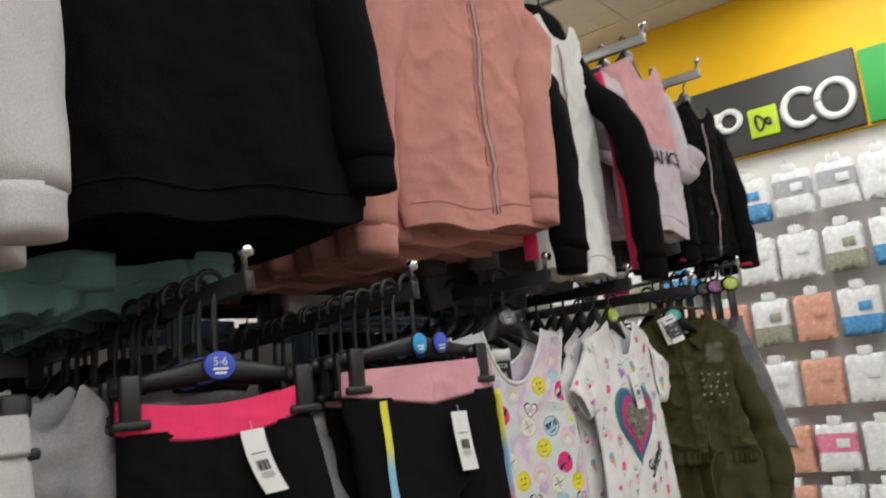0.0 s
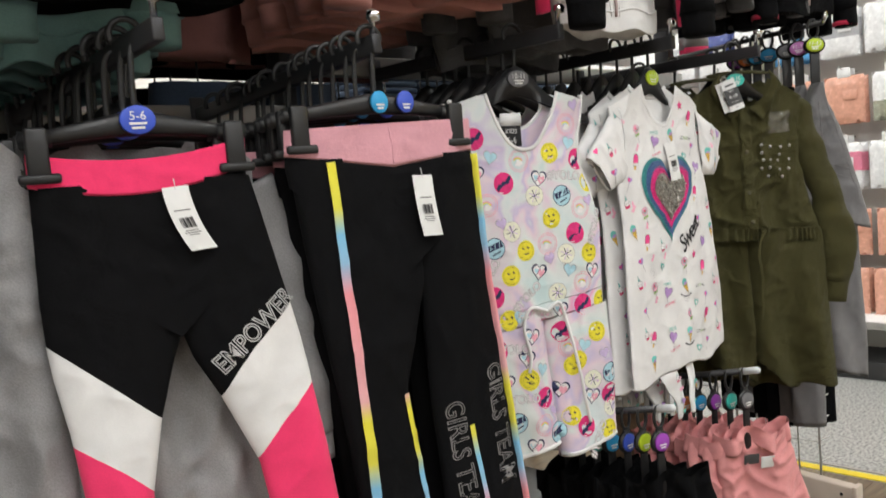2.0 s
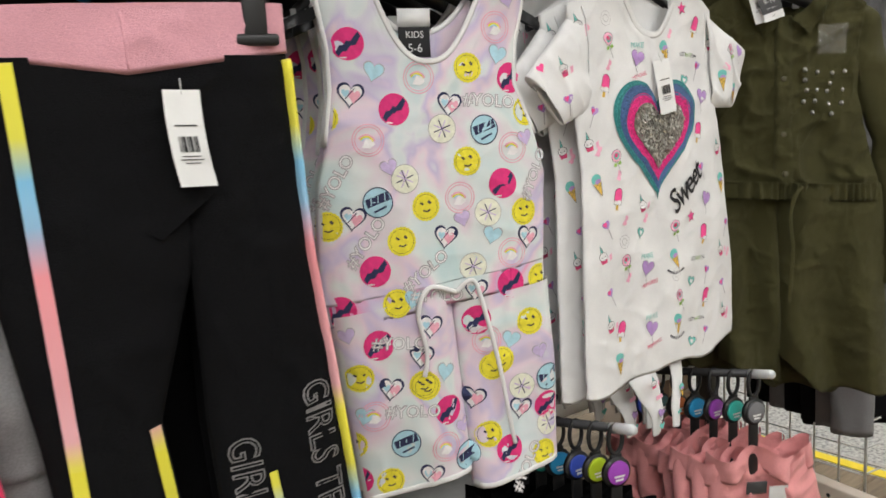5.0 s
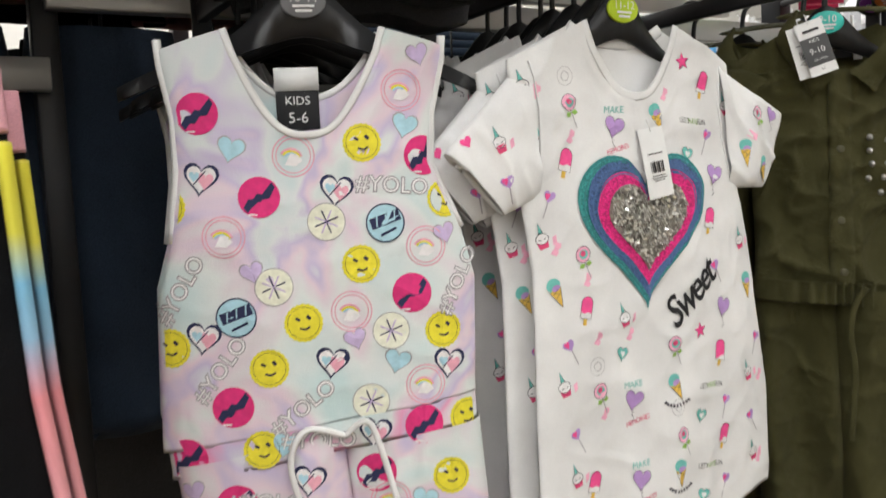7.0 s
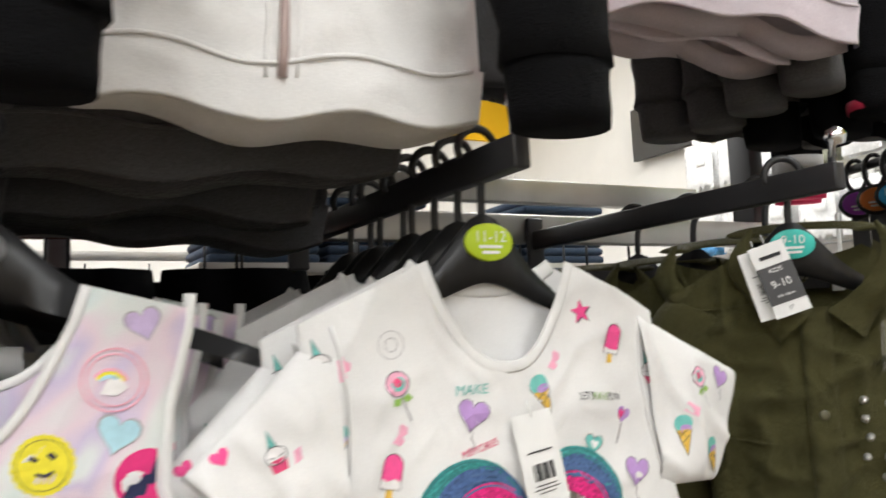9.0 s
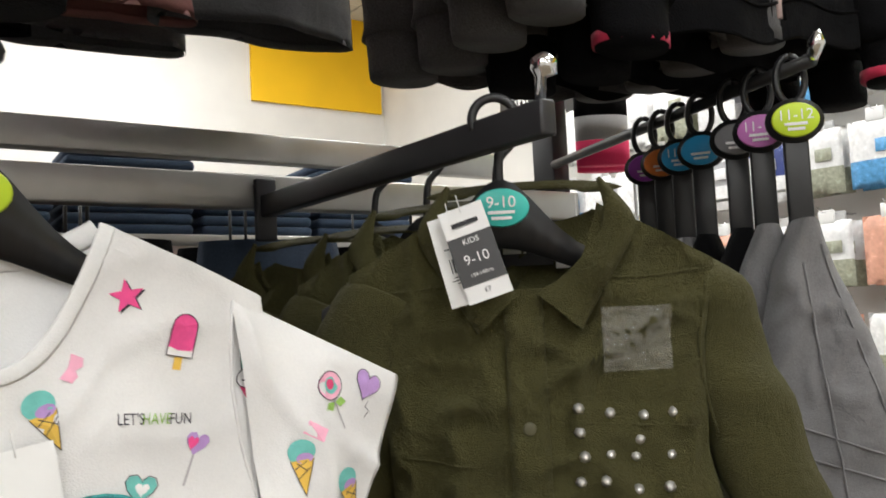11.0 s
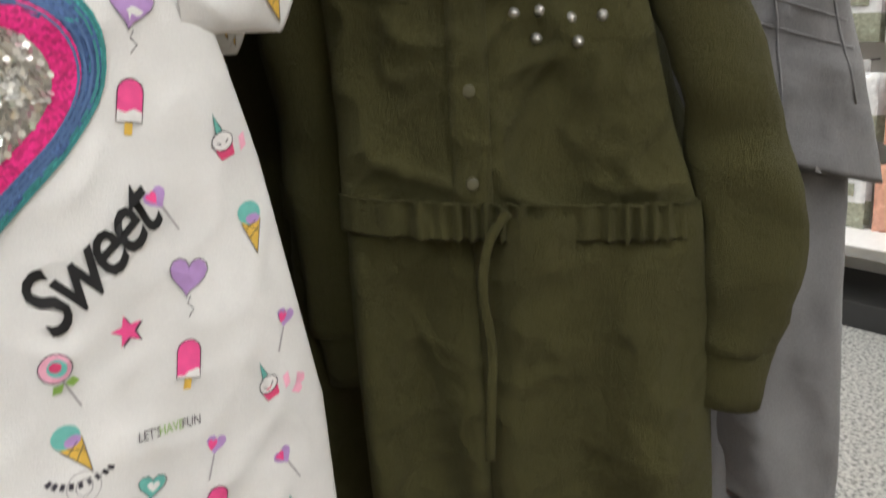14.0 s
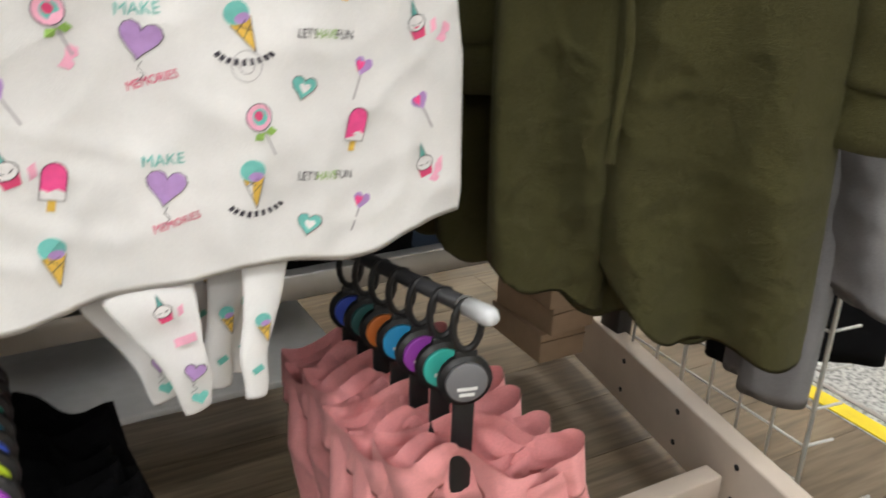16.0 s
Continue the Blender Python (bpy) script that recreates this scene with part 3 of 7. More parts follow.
def swing_tag(parent, shell, x, z, w, h, turn=0.0, bend=0.0, dark=False):
    """A card tag hung on a garment, lying just off its cloth."""
    bm = bmesh.new()
    n = 8
    y = min(shell.front(x, z), shell.front(x, z - h)) - 0.006
    c, s = math.cos(radians(turn)), math.sin(radians(turn))

    def at(px, pz, off=0.0):
        k = -pz / h
        q = px + bend * k * k
        return (x + q * c - pz * s, y - 0.012 * k * (1 - 0.4 * k) - off, z + q * s + pz * c)
    for off, flip in ((0.0, False), (-0.0008, True)):
        rows = [[bm.verts.new(at(px, -h * j / n, off)) for px in (-w / 2, w / 2)] for j in range(n + 1)]
        for a, b in zip(rows, rows[1:]):
            bm.faces.new((a[0], b[0], b[1], a[1]) if not flip else (a[0], a[1], b[1], b[0]))
    tag = part("swing_tag", bm, CARD, parent, "white card price tag")
    bm = bmesh.new()

    def bar(px0, px1, pz0, pz1):
        m = 4
        rows = [[bm.verts.new(at(px, pz0 + (pz1 - pz0) * j / m, 0.0009)) for px in (px0, px1)] for j in range(m + 1)]
        for a, b in zip(rows, rows[1:]):
            bm.faces.new((a[0], b[0], b[1], a[1]))
    if dark:
        bar(-w / 2, w / 2, -h * 0.30, -h * 0.82)
    else:
        for k in range(9):
            px = -w * 0.26 + w * 0.52 * k / 9
            bar(px, px + w * (0.02 + 0.018 * ((k * 7) % 3)), -h * 0.48, -h * 0.64)
        for k, l in enumerate((0.5, 0.62, 0.4)):
            bar(-w * l / 2, w * l / 2, -h * (0.68 + 0.035 * k), -h * (0.69 + 0.035 * k))
        bar(-w * 0.3, w * 0.3, -h * 0.36, -h * 0.375)
    part("tag_printing", bm, CARD_GREY if dark else INK, tag)
    bm = tube(bmesh.new(), [at(0, -h * 0.05, 0.001), (at(0, 0.01)[0], y + 0.004, at(0, 0.012)[2])], 0.0006, 5)
    part("tag_thread", bm, CARD, tag)
    if dark:
        def words(body, size, pz, mat):
            src = text_mesh(body, size)
            for v in src.verts:
                v.co = Vector(at(v.co.x, pz + v.co.y, 0.0014))
            part("tag_lettering", src, mat, tag, smooth=False)
        words("KIDS", h * 0.085, -h * 0.37, CARD)
        words("9-10", h * 0.15, -h * 0.56, CARD)
        words("134-140cm", h * 0.055, -h * 0.72, CARD)
        words("£7", h * 0.07, -h * 0.90, INK)
        bm = bmesh.new()
        bar(-w * 0.3, w * 0.3, -h * 0.15, -h * 0.2)
        part("tag_lettering", bm, INK, tag)
    return tag


def sleeve(parent, pts, radii, mat, cuff=None, cuff_len=0.05, seed=0.0, wob=0.006, label="", name="sleeve"):
    path = smooth_path(pts, 8)
    n = len(path)
    rr = []
    for i in range(n):
        s = i / (n - 1) * (len(radii) - 1)
        k = min(int(s), len(radii) - 2)
        f = s - k
        rr.append(tuple(a + (b - a) * f for a, b in zip(radii[k], radii[k + 1])))
    ob = part(name, tube(bmesh.new(), path, rr, 18, wob=wob, seed=seed), mat, parent, label)
    if cuff:
        d = (path[-1] - path[-3]).normalized()
        a, b = rr[-1]
        q = [path[-1] - d * 0.004 + d * cuff_len * k / 4 for k in range(5)]
        part("cuff", tube(bmesh.new(), q, [(a * 0.95, b * 0.95), (a * 0.90, b * 0.92), (a * 0.88, b * 0.92), (a * 0.88, b * 0.92), (a * 0.86, b * 0.85)], 18, wob=0.002, seed=seed), cuff, parent)
    return ob


def stack(t, n, step, jitter=0.006, seed=1, turn=2.0, drop=0.0, drift=0.0):
    """Copies of a thing hung behind it on the same arm."""
    rnd = random.Random(seed)
    out = []
    for i in range(1, n + 1):
        m = Matrix.Translation((rnd.uniform(-jitter, jitter) * 2 + drift * i, step * i + rnd.uniform(-1, 1) * jitter, rnd.uniform(-jitter, 0) - drop * i)) @ t.matrix_world @ pose(0, 0, 0, 0, 0, rnd.uniform(-turn, turn))
        out.append(copy_thing(t, m))
    return out


# ---- clothes: middle row ----
def neck_top(edge, dip, slope, shoulder=0.0):
    """Top line of a top: a scooped neck between sloping shoulders. edge: |u| at which the neck ends."""
    def line(u):
        a = abs(u)
        if a < edge:
            return shoulder - dip * (1 - (a / edge) ** 2.4)
        return shoulder - slope * (a - edge) / (1 - edge)
    return line


def scoop(shell, line, edge, n=22):
    out = []
    for i in range(n + 1):
        u = -edge + 2 * edge * i / n
        z = line(u)
        xl, xr = shell.span(z)
        out.append((xl + (xr - xl) * (u + 1) / 2, z))
    return out


class SleeveFace:
    """The front of a flat short sleeve between an armhole line and its hem line, each two (x, z) points."""

    def __init__(self, y0, top, end, seed, depth=0.026):
        self.y0, self.seed, self.depth = y0, seed, depth
        self.c = [Vector((a[0], 0, a[1])) for a in (*top, *end)]

    def place(self, k, v):
        a, b = self.c[0].lerp(self.c[1], v), self.c[2].lerp(self.c[3], v)
        return a.lerp(b, k)

    def depth_at(self, k, v, p, sgn):
        s, d = self.seed, math.sqrt(max(0.0, 1 - (2 * v - 1) ** 4))
        w = 0.010 * noise.noise((p.x * 15 + s, p.z * 12, s)) - 0.008 * (1 - abs(noise.noise((p.x * 16 + p.z * 9 + s, p.z * 10, s + 3)))) ** 7
        return self.y0 + sgn * self.depth / 2 * d * (1 - 0.25 * k) + w * d

    def span(self, z):
        return -9.0, 9.0

    def front(self, x, z):
        k = v = 0.5
        for _ in range(6):
            p = self.place(k, v)
            dk, dv = (self.place(k + 0.01, v) - p) * 100, (self.place(k, v + 0.01) - p) * 100
            det = dk.x * dv.z - dk.z * dv.x
            ex, ez = x - p.x, z - p.z
            k += (ex * dv.z - ez * dv.x) / det
            v += (dk.x * ez - dk.z * ex) / det
        k, v = max(0.0, min(1.0, k)), max(0.0, min(1.0, v))
        return self.depth_at(k, v, self.place(k, v), -1)


def short_sleeve(t, s, top, end, seed, mat, n=30):
    f = SleeveFace(s.y0, top, end, seed)
    bm = bmesh.new()
    for sgn in (-1, 1):
        g = []
        for j in range(n + 1):
            row = []
            for i in range(n + 1):
                k, v = j / n, (1 - math.cos(math.pi * i / n)) / 2
                p = f.place(k, v)
                row.append(bm.verts.new((p.x, f.depth_at(k, v, p, sgn), p.z)))
            g.append(row)
        g.append([bm.verts.new(v.co + Vector((0, -sgn * 0.003, 0)) + (g[-3][i].co - v.co) * 0.9) for i, v in enumerate(g[-1])])
        for r0, r1 in zip(g, g[1:]):
            for i in range(n):
                bm.faces.new((r0[i], r0[i + 1], r1[i + 1], r1[i]))
    bmesh.ops.remove_doubles(bm, verts=bm.verts, dist=0.0004)
    part("sleeve", bm, mat, t)
    return f


def tee(m):
    t = thing("t_shirt", "white short-sleeved girls' t-shirt with sweet prints, sequin heart and knotted hem", "t-shirt", "tie-front t-shirts", m)
    s = Shell([(0, -0.190, 0.190), (-0.05, -0.190, 0.190), (-0.21, -0.178, 0.205), (-0.32, -0.162, 0.232), (-0.53, -0.165, 0.266), (-0.66, -0.165, 0.270), (-0.73, -0.162, 0.262)], 0.034, 0.0045, 2.0, 21, 0.017, 0.0, 0.0032)
    topf, topb = neck_top(0.42, 0.095, 0.05), neck_top(0.42, 0.022, 0.05)

    def hem(u):
        pull = math.exp(-((u + 0.10) / 0.35) ** 2)
        return -0.706 + 0.016 * pull - 0.010 * max(0, -u) + 0.026 * max(0, u) ** 2 + 0.005 * math.sin(u * 9)
    part("body", s.mesh(topf, topb, hem, 84, 110, 0.008), WHITE_CLOTH, t)
    neck = scoop(s, topf, 0.42)
    part("neckband", tube(bmesh.new(), [(x, s.front(x, z) - 0.0005, z) for x, z in neck], [(0.0055, 0.0010)] * len(neck), 8), WHITE_CLOTH, t)
    nb = scoop(s, topb, 0.42)
    part("neckband", tube(bmesh.new(), [(x, s.back(x, z), z) for x, z in nb], [(0.008, 0.003)] * len(nb), 8), WHITE_CLOTH, t)
    fl = short_sleeve(t, s, [(-0.162, -0.046), (-0.152, -0.222)], [(-0.283, -0.163), (-0.203, -0.240)], 31, WHITE_CLOTH)
    fr = short_sleeve(t, s, [(0.162, -0.046), (0.182, -0.225)], [(0.306, -0.116), (0.262, -0.227)], 37, WHITE_CLOTH)
    for sx, a, b in ((-1, (-0.164, -0.052), (-0.156, -0.21)), (1, (0.164, -0.052), (0.184, -0.21))):
        part("armhole_seam", s.seam([(a[0] + (b[0] - a[0]) * k / 8 - sx * 0.010 * math.sin(math.pi * k / 8), a[1] + (b[1] - a[1]) * k / 8) for k in range(9)], 0.0014), WHITE_CLOTH, t)
    # knot and tails at the hem
    ky = s.front(0.035, -0.67)
    for pts, ws, sd in (([(-0.030, ky + 0.030, -0.672), (-0.024, ky + 0.013, -0.706), (-0.008, ky + 0.001, -0.755), (0.005, ky + 0.002, -0.818)], (0.044, 0.035, 0.022, 0.012), 3.0), ([(0.080, ky + 0.030, -0.668), (0.071, ky + 0.012, -0.700), (0.058, ky + 0.001, -0.755), (0.053, ky + 0.002, -0.815)], (0.028, 0.020, 0.014, 0.010), 8.0)):
        p = smooth_path(pts, 12)
        n = len(p)
        part("tie_end", tube(bmesh.new(), p, [(interp([(0, ws[0]), (0.33, ws[1]), (0.66, ws[2]), (1, ws[3])], i / (n - 1))[0], 0.005) for i in range(n)], 28, wob=0.007, seed=sd), WHITE_CLOTH, t)
    return t, s, fl, fr


class BothLegs:
    """The front of two legs side by side."""

    def __init__(self, legs):
        self.legs = legs

    def span(self, z):
        return self.legs[0].span(z)[0], self.legs[1].span(z)[1]

    def front(self, x, z):
        return self.legs[0 if x < self.legs[0].span(z)[1] else 1].front(x, z)


def romper(m):
    t = thing("playsuit", "tie-dye sleeveless girls' playsuit with badge prints and a drawstring waist", "playsuit", "tie-dye playsuits", m)
    s = Shell([(0, -0.172, 0.152), (-0.03, -0.172, 0.152), (-0.10, -0.160, 0.135), (-0.16, -0.160, 0.132), (-0.24, -0.172, 0.165), (-0.30, -0.190, 0.180), (-0.47, -0.198, 0.174)], 0.045, 0.004, 7.0, 20, 0.022, 0, 0.0022)

    def topf(u):
        a = abs(u)
        if a < 0.55:
            return -0.004 - 0.120 * (1 - (a / 0.55) ** 2.6)
        return -0.004 - 0.02 * (a - 0.55) / 0.45

    def topb(u):
        a = abs(u)
        if a < 0.55:
            return -0.004 - 0.075 * (1 - (a / 0.55) ** 2.6)
        return -0.004 - 0.02 * (a - 0.55) / 0.45
    part("bodice", s.mesh(topf, topb, lambda u: -0.462 + 0.018 * u, 76, 84, 0.006), TIE_DYE, t)
    waist = Shell([(-0.44, -0.196, 0.174), (-0.50, -0.190, 0.176)], 0.048, 0.004, 7.0, 20, 0.0215, 0, 0.0022)
    part("waistband", waist.mesh(lambda u: -0.460 + 0.018 * u, None, lambda u: -0.495 + 0.018 * u, 44, 6), TIE_DYE_PINK, t)
    shorts = Shell([(-0.48, -0.188, 0.178), (-0.62, -0.172, 0.188), (-0.80, -0.150, 0.190)], 0.06, 0.008, 4.0, 30, 0.024, 0, 0.003)
    legs = []
    for name, lo, hi in (("shorts_leg", -1.0, 0.08), ("shorts_leg", 0.08, 1.0)):
        leg = Shell([(z, xl + (xr - xl) * (lo + 1) / 2, xl + (xr - xl) * (hi + 1) / 2) for z, xl, xr in shorts.sides], 0.06, 0.008, 4.0, 30, 0.024, 0.0, 0.003)
        part(name, leg.mesh(lambda u: -0.484 + 0.012 * u, None, lambda u, q=lo: -0.795 + 0.012 * u - 0.01 * q, 44, 50), TIE_DYE, t)
        part("hem_binding", tube(bmesh.new(), [(x, leg.front(x, zz) - 0.001, zz) for x, zz in [(leg.span(-0.79)[0] + (leg.span(-0.79)[1] - leg.span(-0.79)[0]) * k / 24, -0.790 - 0.01 * lo + 0.012 * (k / 12 - 1)) for k in range(1, 24)]], [(0.0045, 0.0018)] * 23, 8), WHITE_CLOTH, t)
        legs.append(leg)
    for lo in (0,):
        bm = bmesh.new()
        pts = [(x, z) for x, z in scoop(s, topf, 0.55)]
        tube(bm, [(x, s.front(x, z) - 0.001, z) for x, z in pts], [(0.0042, 0.0020)] * len(pts), 8)
        part("neck_binding", bm, WHITE_CLOTH, t)
        bm = bmesh.new()
        pts = [(x, z) for x, z in scoop(s, topb, 0.55)]
        tube(bm, [(x, s.back(x, z), z) for x, z in pts], [(0.0042, 0.0020)] * len(pts), 8)
        part("neck_binding", bm, WHITE_CLOTH, t)
    for sx in (0, 1):
        pts = [(s.span(z)[sx], z) for z in (-0.012, -0.04, -0.07, -0.10, -0.13, -0.16, -0.19, -0.22, -0.24)]
        part("armhole_binding", tube(bmesh.new(), [(x, s.y0, z) for x, z in pts], [(0.005, 0.006)] * len(pts), 8), WHITE_CLOTH, t)
    y = waist.front(0.02, -0.48) - 0.006
    cord = [(0.01, y, -0.475), (-0.035, y - 0.006, -0.462), (-0.055, y - 0.006, -0.50), (-0.045, y - 0.008, -0.56), (-0.05, y - 0.006, -0.60)]
    part("drawstring", tube(bmesh.new(), smooth_path(cord, 6), 0.0038, 8), WHITE_CLOTH, t)
    cord = [(0.01, y, -0.475), (0.035, y - 0.008, -0.458), (0.052, y - 0.006, -0.50), (0.075, y - 0.006, -0.60), (0.09, y - 0.004, -0.69), (0.098, y - 0.004, -0.735)]
    part("drawstring", tube(bmesh.new(), smooth_path(cord, 6), 0.0038, 8), WHITE_CLOTH, t)
    return t, s, BothLegs(legs), waist


def tie_dye(name, tint):
    m, nt, b = nodes_of(name, 0.9, 0, 0.2)
    n1 = link_noise(nt, 6.5, 3)
    n1.inputs["Distortion"].default_value = 0.6
    r = ramp(nt, n1.outputs["Fac"], [(0.30, (0.56, 0.70, 0.70)), (0.43, (0.72, 0.75, 0.74)), (0.50, tint), (0.55, (0.60, 0.52, 0.70)), (0.60, (0.70, 0.73, 0.74)), (0.74, (0.56, 0.70, 0.71))])
    nt.links.new(r.outputs[0], b.inputs["Base Color"])
    w = link_noise(nt, 700, 1)
    bp = nt.nodes.new("ShaderNodeBump")
    bp.inputs["Strength"].default_value, bp.inputs["Distance"].default_value = 0.2, 0.002
    nt.links.new(w.outputs["Fac"], bp.inputs["Height"])
    nt.links.new(bp.outputs[0], b.inputs["Normal"])
    return m


TIE_DYE = tie_dye("tie_dye_jersey", (0.76, 0.62, 0.70))
TIE_DYE_PINK = tie_dye("tie_dye_jersey_pink", (0.78, 0.36, 0.55))


STUD = plain("silver_stud", (0.85, 0.84, 0.82), 0.22, 0.55, 0.8)


def dress(m):
    t = thing("shirt_dress", "olive green cotton girls' shirt dress with studded pocket and drawstring waist", "dress", "olive shirt dresses", m)
    up = Shell([(0.0, -0.165, 0.17), (-0.07, -0.165, 0.175), (-0.14, -0.145, 0.162), (-0.24, -0.132, 0.160), (-0.36, -0.128, 0.185), (-0.45, -0.130, 0.212)], 0.055, 0.009, 11.0, 22, 0.03, 0.0, 0.012)
    topf, topb = neck_top(0.40, 0.090, 0.055, -0.010), neck_top(0.40, 0.012, 0.055, -0.010)
    part("bodice", up.mesh(topf, topb, lambda u: -0.440 - 0.006 * u, 84, 84, 0), KHAKI, t)
    skirt = Shell([(-0.42, -0.128, 0.212), (-0.55, -0.130, 0.226), (-0.75, -0.125, 0.234), (-0.95, -0.12, 0.236)], 0.085, 0.012, 3.0, 24, 0.038, 0.0, 0.007)
    for lo, hi in ((-1.0, -0.24), (-0.30, 1.0)):
        leg = Shell([(z, xl + (xr - xl) * (lo + 1) / 2, xl + (xr - xl) * (hi + 1) / 2) for z, xl, xr in skirt.sides], 0.08, 0.028, 3.0, 38, 0.046 if lo < -0.5 else 0.034, 0.0, 0.006)
        part("skirt_panel", leg.mesh(lambda u: -0.438, None, lambda u, q=lo: (-0.815 - 0.055 * (u + 1) / 2 if q < -0.5 else -0.80 - 0.085 * min(1, (u + 1) * 1.3) ** 0.7) + 0.005 * math.sin(6 * u), 60, 76), KHAKI, t)
    # gathered waist casing
    gather = Shell([(-0.41, -0.132, 0.206), (-0.48, -0.134, 0.218)], 0.096, 0.0, 5.0, 1, 0.0300)
    base = gather.fold
    gather.fold = lambda x, z: 0.0075 * math.sin(330 * x + 4 * math.sin(40 * x)) * (0.5 + noise.noise((x * 24, z * 10, 1))) + 0.004 * noise.noise((x * 30, z * 40, 3))
    part("waist_casing", gather.mesh(lambda u: -0.425 - 0.010 * u, None, lambda u: -0.462 - 0.010 * u, 190, 10), KHAKI, t)
    part("seam", gather.seam([(-0.130 + 0.338 * i / 40, -0.427 - 0.010 * (i / 20 - 1)) for i in range(41)], 0.0016), KHAKI, t)
    # placket with buttons
    bm = bmesh.new()
    rows = []
    for j in range(60):
        z = -0.085 - 0.345 * j / 59
        x0 = -0.001
        rows.append([bm.verts.new((x0 + dx, up.front(x0 + dx, z) - off - 0.0012 * math.sin(j * 1.4) * (0.4 + abs(noise.noise((j * 0.3, 1, 1)))), z)) for dx, off in ((-0.018, 0.0), (-0.0175, 0.004), (-0.009, 0.0045), (0.0, 0.0035), (0.009, 0.0045), (0.0175, 0.004), (0.018, 0.0))])
    for a, b in zip(rows, rows[1:]):
        for k in range(6):
            bm.faces.new((a[k], b[k], b[k + 1], a[k + 1]))
    part("placket", bm, KHAKI, t)
    for z in (-0.21, -0.324, -0.405):
        bm = tube(bmesh.new(), [(-0.001, up.front(-0.001, z) - 0.003, z), (-0.001, up.front(-0.001, z) - 0.006, z), (-0.001, up.front(-0.001, z) - 0.0066, z)], [0.006, 0.006, 0.0045], 14, flat=Vector((0, 0, 1)))
        part("button", bm, plain("olive_button", (0.09, 0.085, 0.05), 0.3), t, "small olive plastic button")
    # studded pocket
    bm = bmesh.new()
    g = []
    for j in range(13):
        row = []
        for i in range(13):
            x, z = 0.034 + 0.110 * i / 12, -0.188 - 0.092 * j / 12 - 0.006 * i / 12
            edge = 0.0 if i in (0, 12) or j in (0, 12) else 0.0025
            row.append(bm.verts.new((x, up.front(x, z) - edge - 0.0006, z)))
        g.append(row)
    for a, b in zip(g, g[1:]):
        for i in range(12):
            bm.faces.new((a[i], b[i], b[i + 1], a[i + 1]))
    pocket = part("chest_pocket", bm, KHAKI, t)
    part("seam", up.seam([(0.034 + 0.011 * i, -0.207 - 0.0006 * i) for i in range(11)], 0.0012, 1, 0.0028), KHAKI, pocket)
    studs = [(0.05, 0.194), (0.078, 0.200), (0.108, 0.203), (0.134, 0.201), (0.05, 0.215), (0.103, 0.223), (0.053, 0.236), (0.076, 0.236), (0.099, 0.239), (0.129, 0.238), (0.049, 0.259), (0.071, 0.258), (0.098, 0.266), (0.126, 0.265), (0.068, 0.282), (0.104, 0.286)]
    for x, z in studs:
        bm = bmesh.new()
        x -= 0.007
        bmesh.ops.create_cone(bm, cap_ends=True, segments=8, radius1=0.0056, radius2=0.0012, depth=0.007, matrix=pose(x, up.front(x, -z) - 0.0055, -z, 90))
        part("stud", bm, STUD, pocket, "silver cone stud")
    # clear sticker above the pocket
    bm = bmesh.new()
    g = [[bm.verts.new((0.068 + 0.062 * i / 6, up.front(0.068 + 0.062 * i / 6, -0.105 - 0.058 * j / 6) - 0.0022 - 0.002 * abs(noise.noise((i * 0.7, j * 0.6, 2))), -0.105 - 0.058 * j / 6)) for i in range(7)] for j in range(7)]
    for a, b in zip(g, g[1:]):
        for i in range(6):
            bm.faces.new((a[i], b[i], b[i + 1], a[i + 1]))
    part("clear_sticker", bm, CLEAR, t, "crinkled clear plastic size sticker")
    # shoulder seams and creases
    part("seam", up.seam([(-0.158 + 0.0075 * i, -0.080 - 0.003 * math.sin(i * 0.3)) for i in range(14)], 0.0013), KHAKI, t)
    part("seam", up.seam([(0.062 + 0.0075 * i, -0.076 - 0.003 * math.sin(i * 0.3)) for i in range(14)], 0.0013), KHAKI, t)
    part("seam", up.seam([(0.168 - 0.012 * math.sin(math.pi * i / 12), -0.080 - 0.012 * i) for i in range(13)], 0.002), KHAKI, t)
    part("dart", up.seam([(-0.118 + 0.006 * i, -0.235 - 0.0008 * i) for i in range(12)], 0.0012), KHAKI, t)
    # collar
    for sx in (-1, 1):
        bm = bmesh.new()
        outer = [(sx * 0.070 + 0.004, 0.012), (sx * 0.098 + 0.004, -0.030), (sx * 0.075 + 0.004, -0.075), (sx * 0.046 + 0.004, -0.124)]
        inner = [(sx * 0.066 + 0.004, 0.010), (sx * 0.070 + 0.004, -0.030), (sx * 0.040 + 0.004, -0.068), (sx * 0.008 + 0.004, -0.090)]
        rows = []
        for k in range(13):
            s2 = k / 12
            a = smooth_path([(x, 0, z) for x, z in outer], 4)[k]
            b = smooth_path([(x, 0, z) for x, z in inner], 4)[k]
            row = []
            for j in range(6):
                q = b.lerp(a, j / 5)
                lift = 0.010 + 0.006 * math.sin(math.pi * j / 5)
                row.append(bm.verts.new((q.x, up.front(q.x, q.z - 0.02) - lift, q.z)))
            row.append(bm.verts.new((a.x, up.front(a.x, a.z - 0.02) - 0.003, a.z - 0.002)))
            rows.append(row)
        for a, b in zip(rows, rows[1:]):
            for j in range(6):
                bm.faces.new((a[j], a[j + 1], b[j + 1], b[j]))
        part("collar", bm, KHAKI, t)
    bm = bmesh.new()
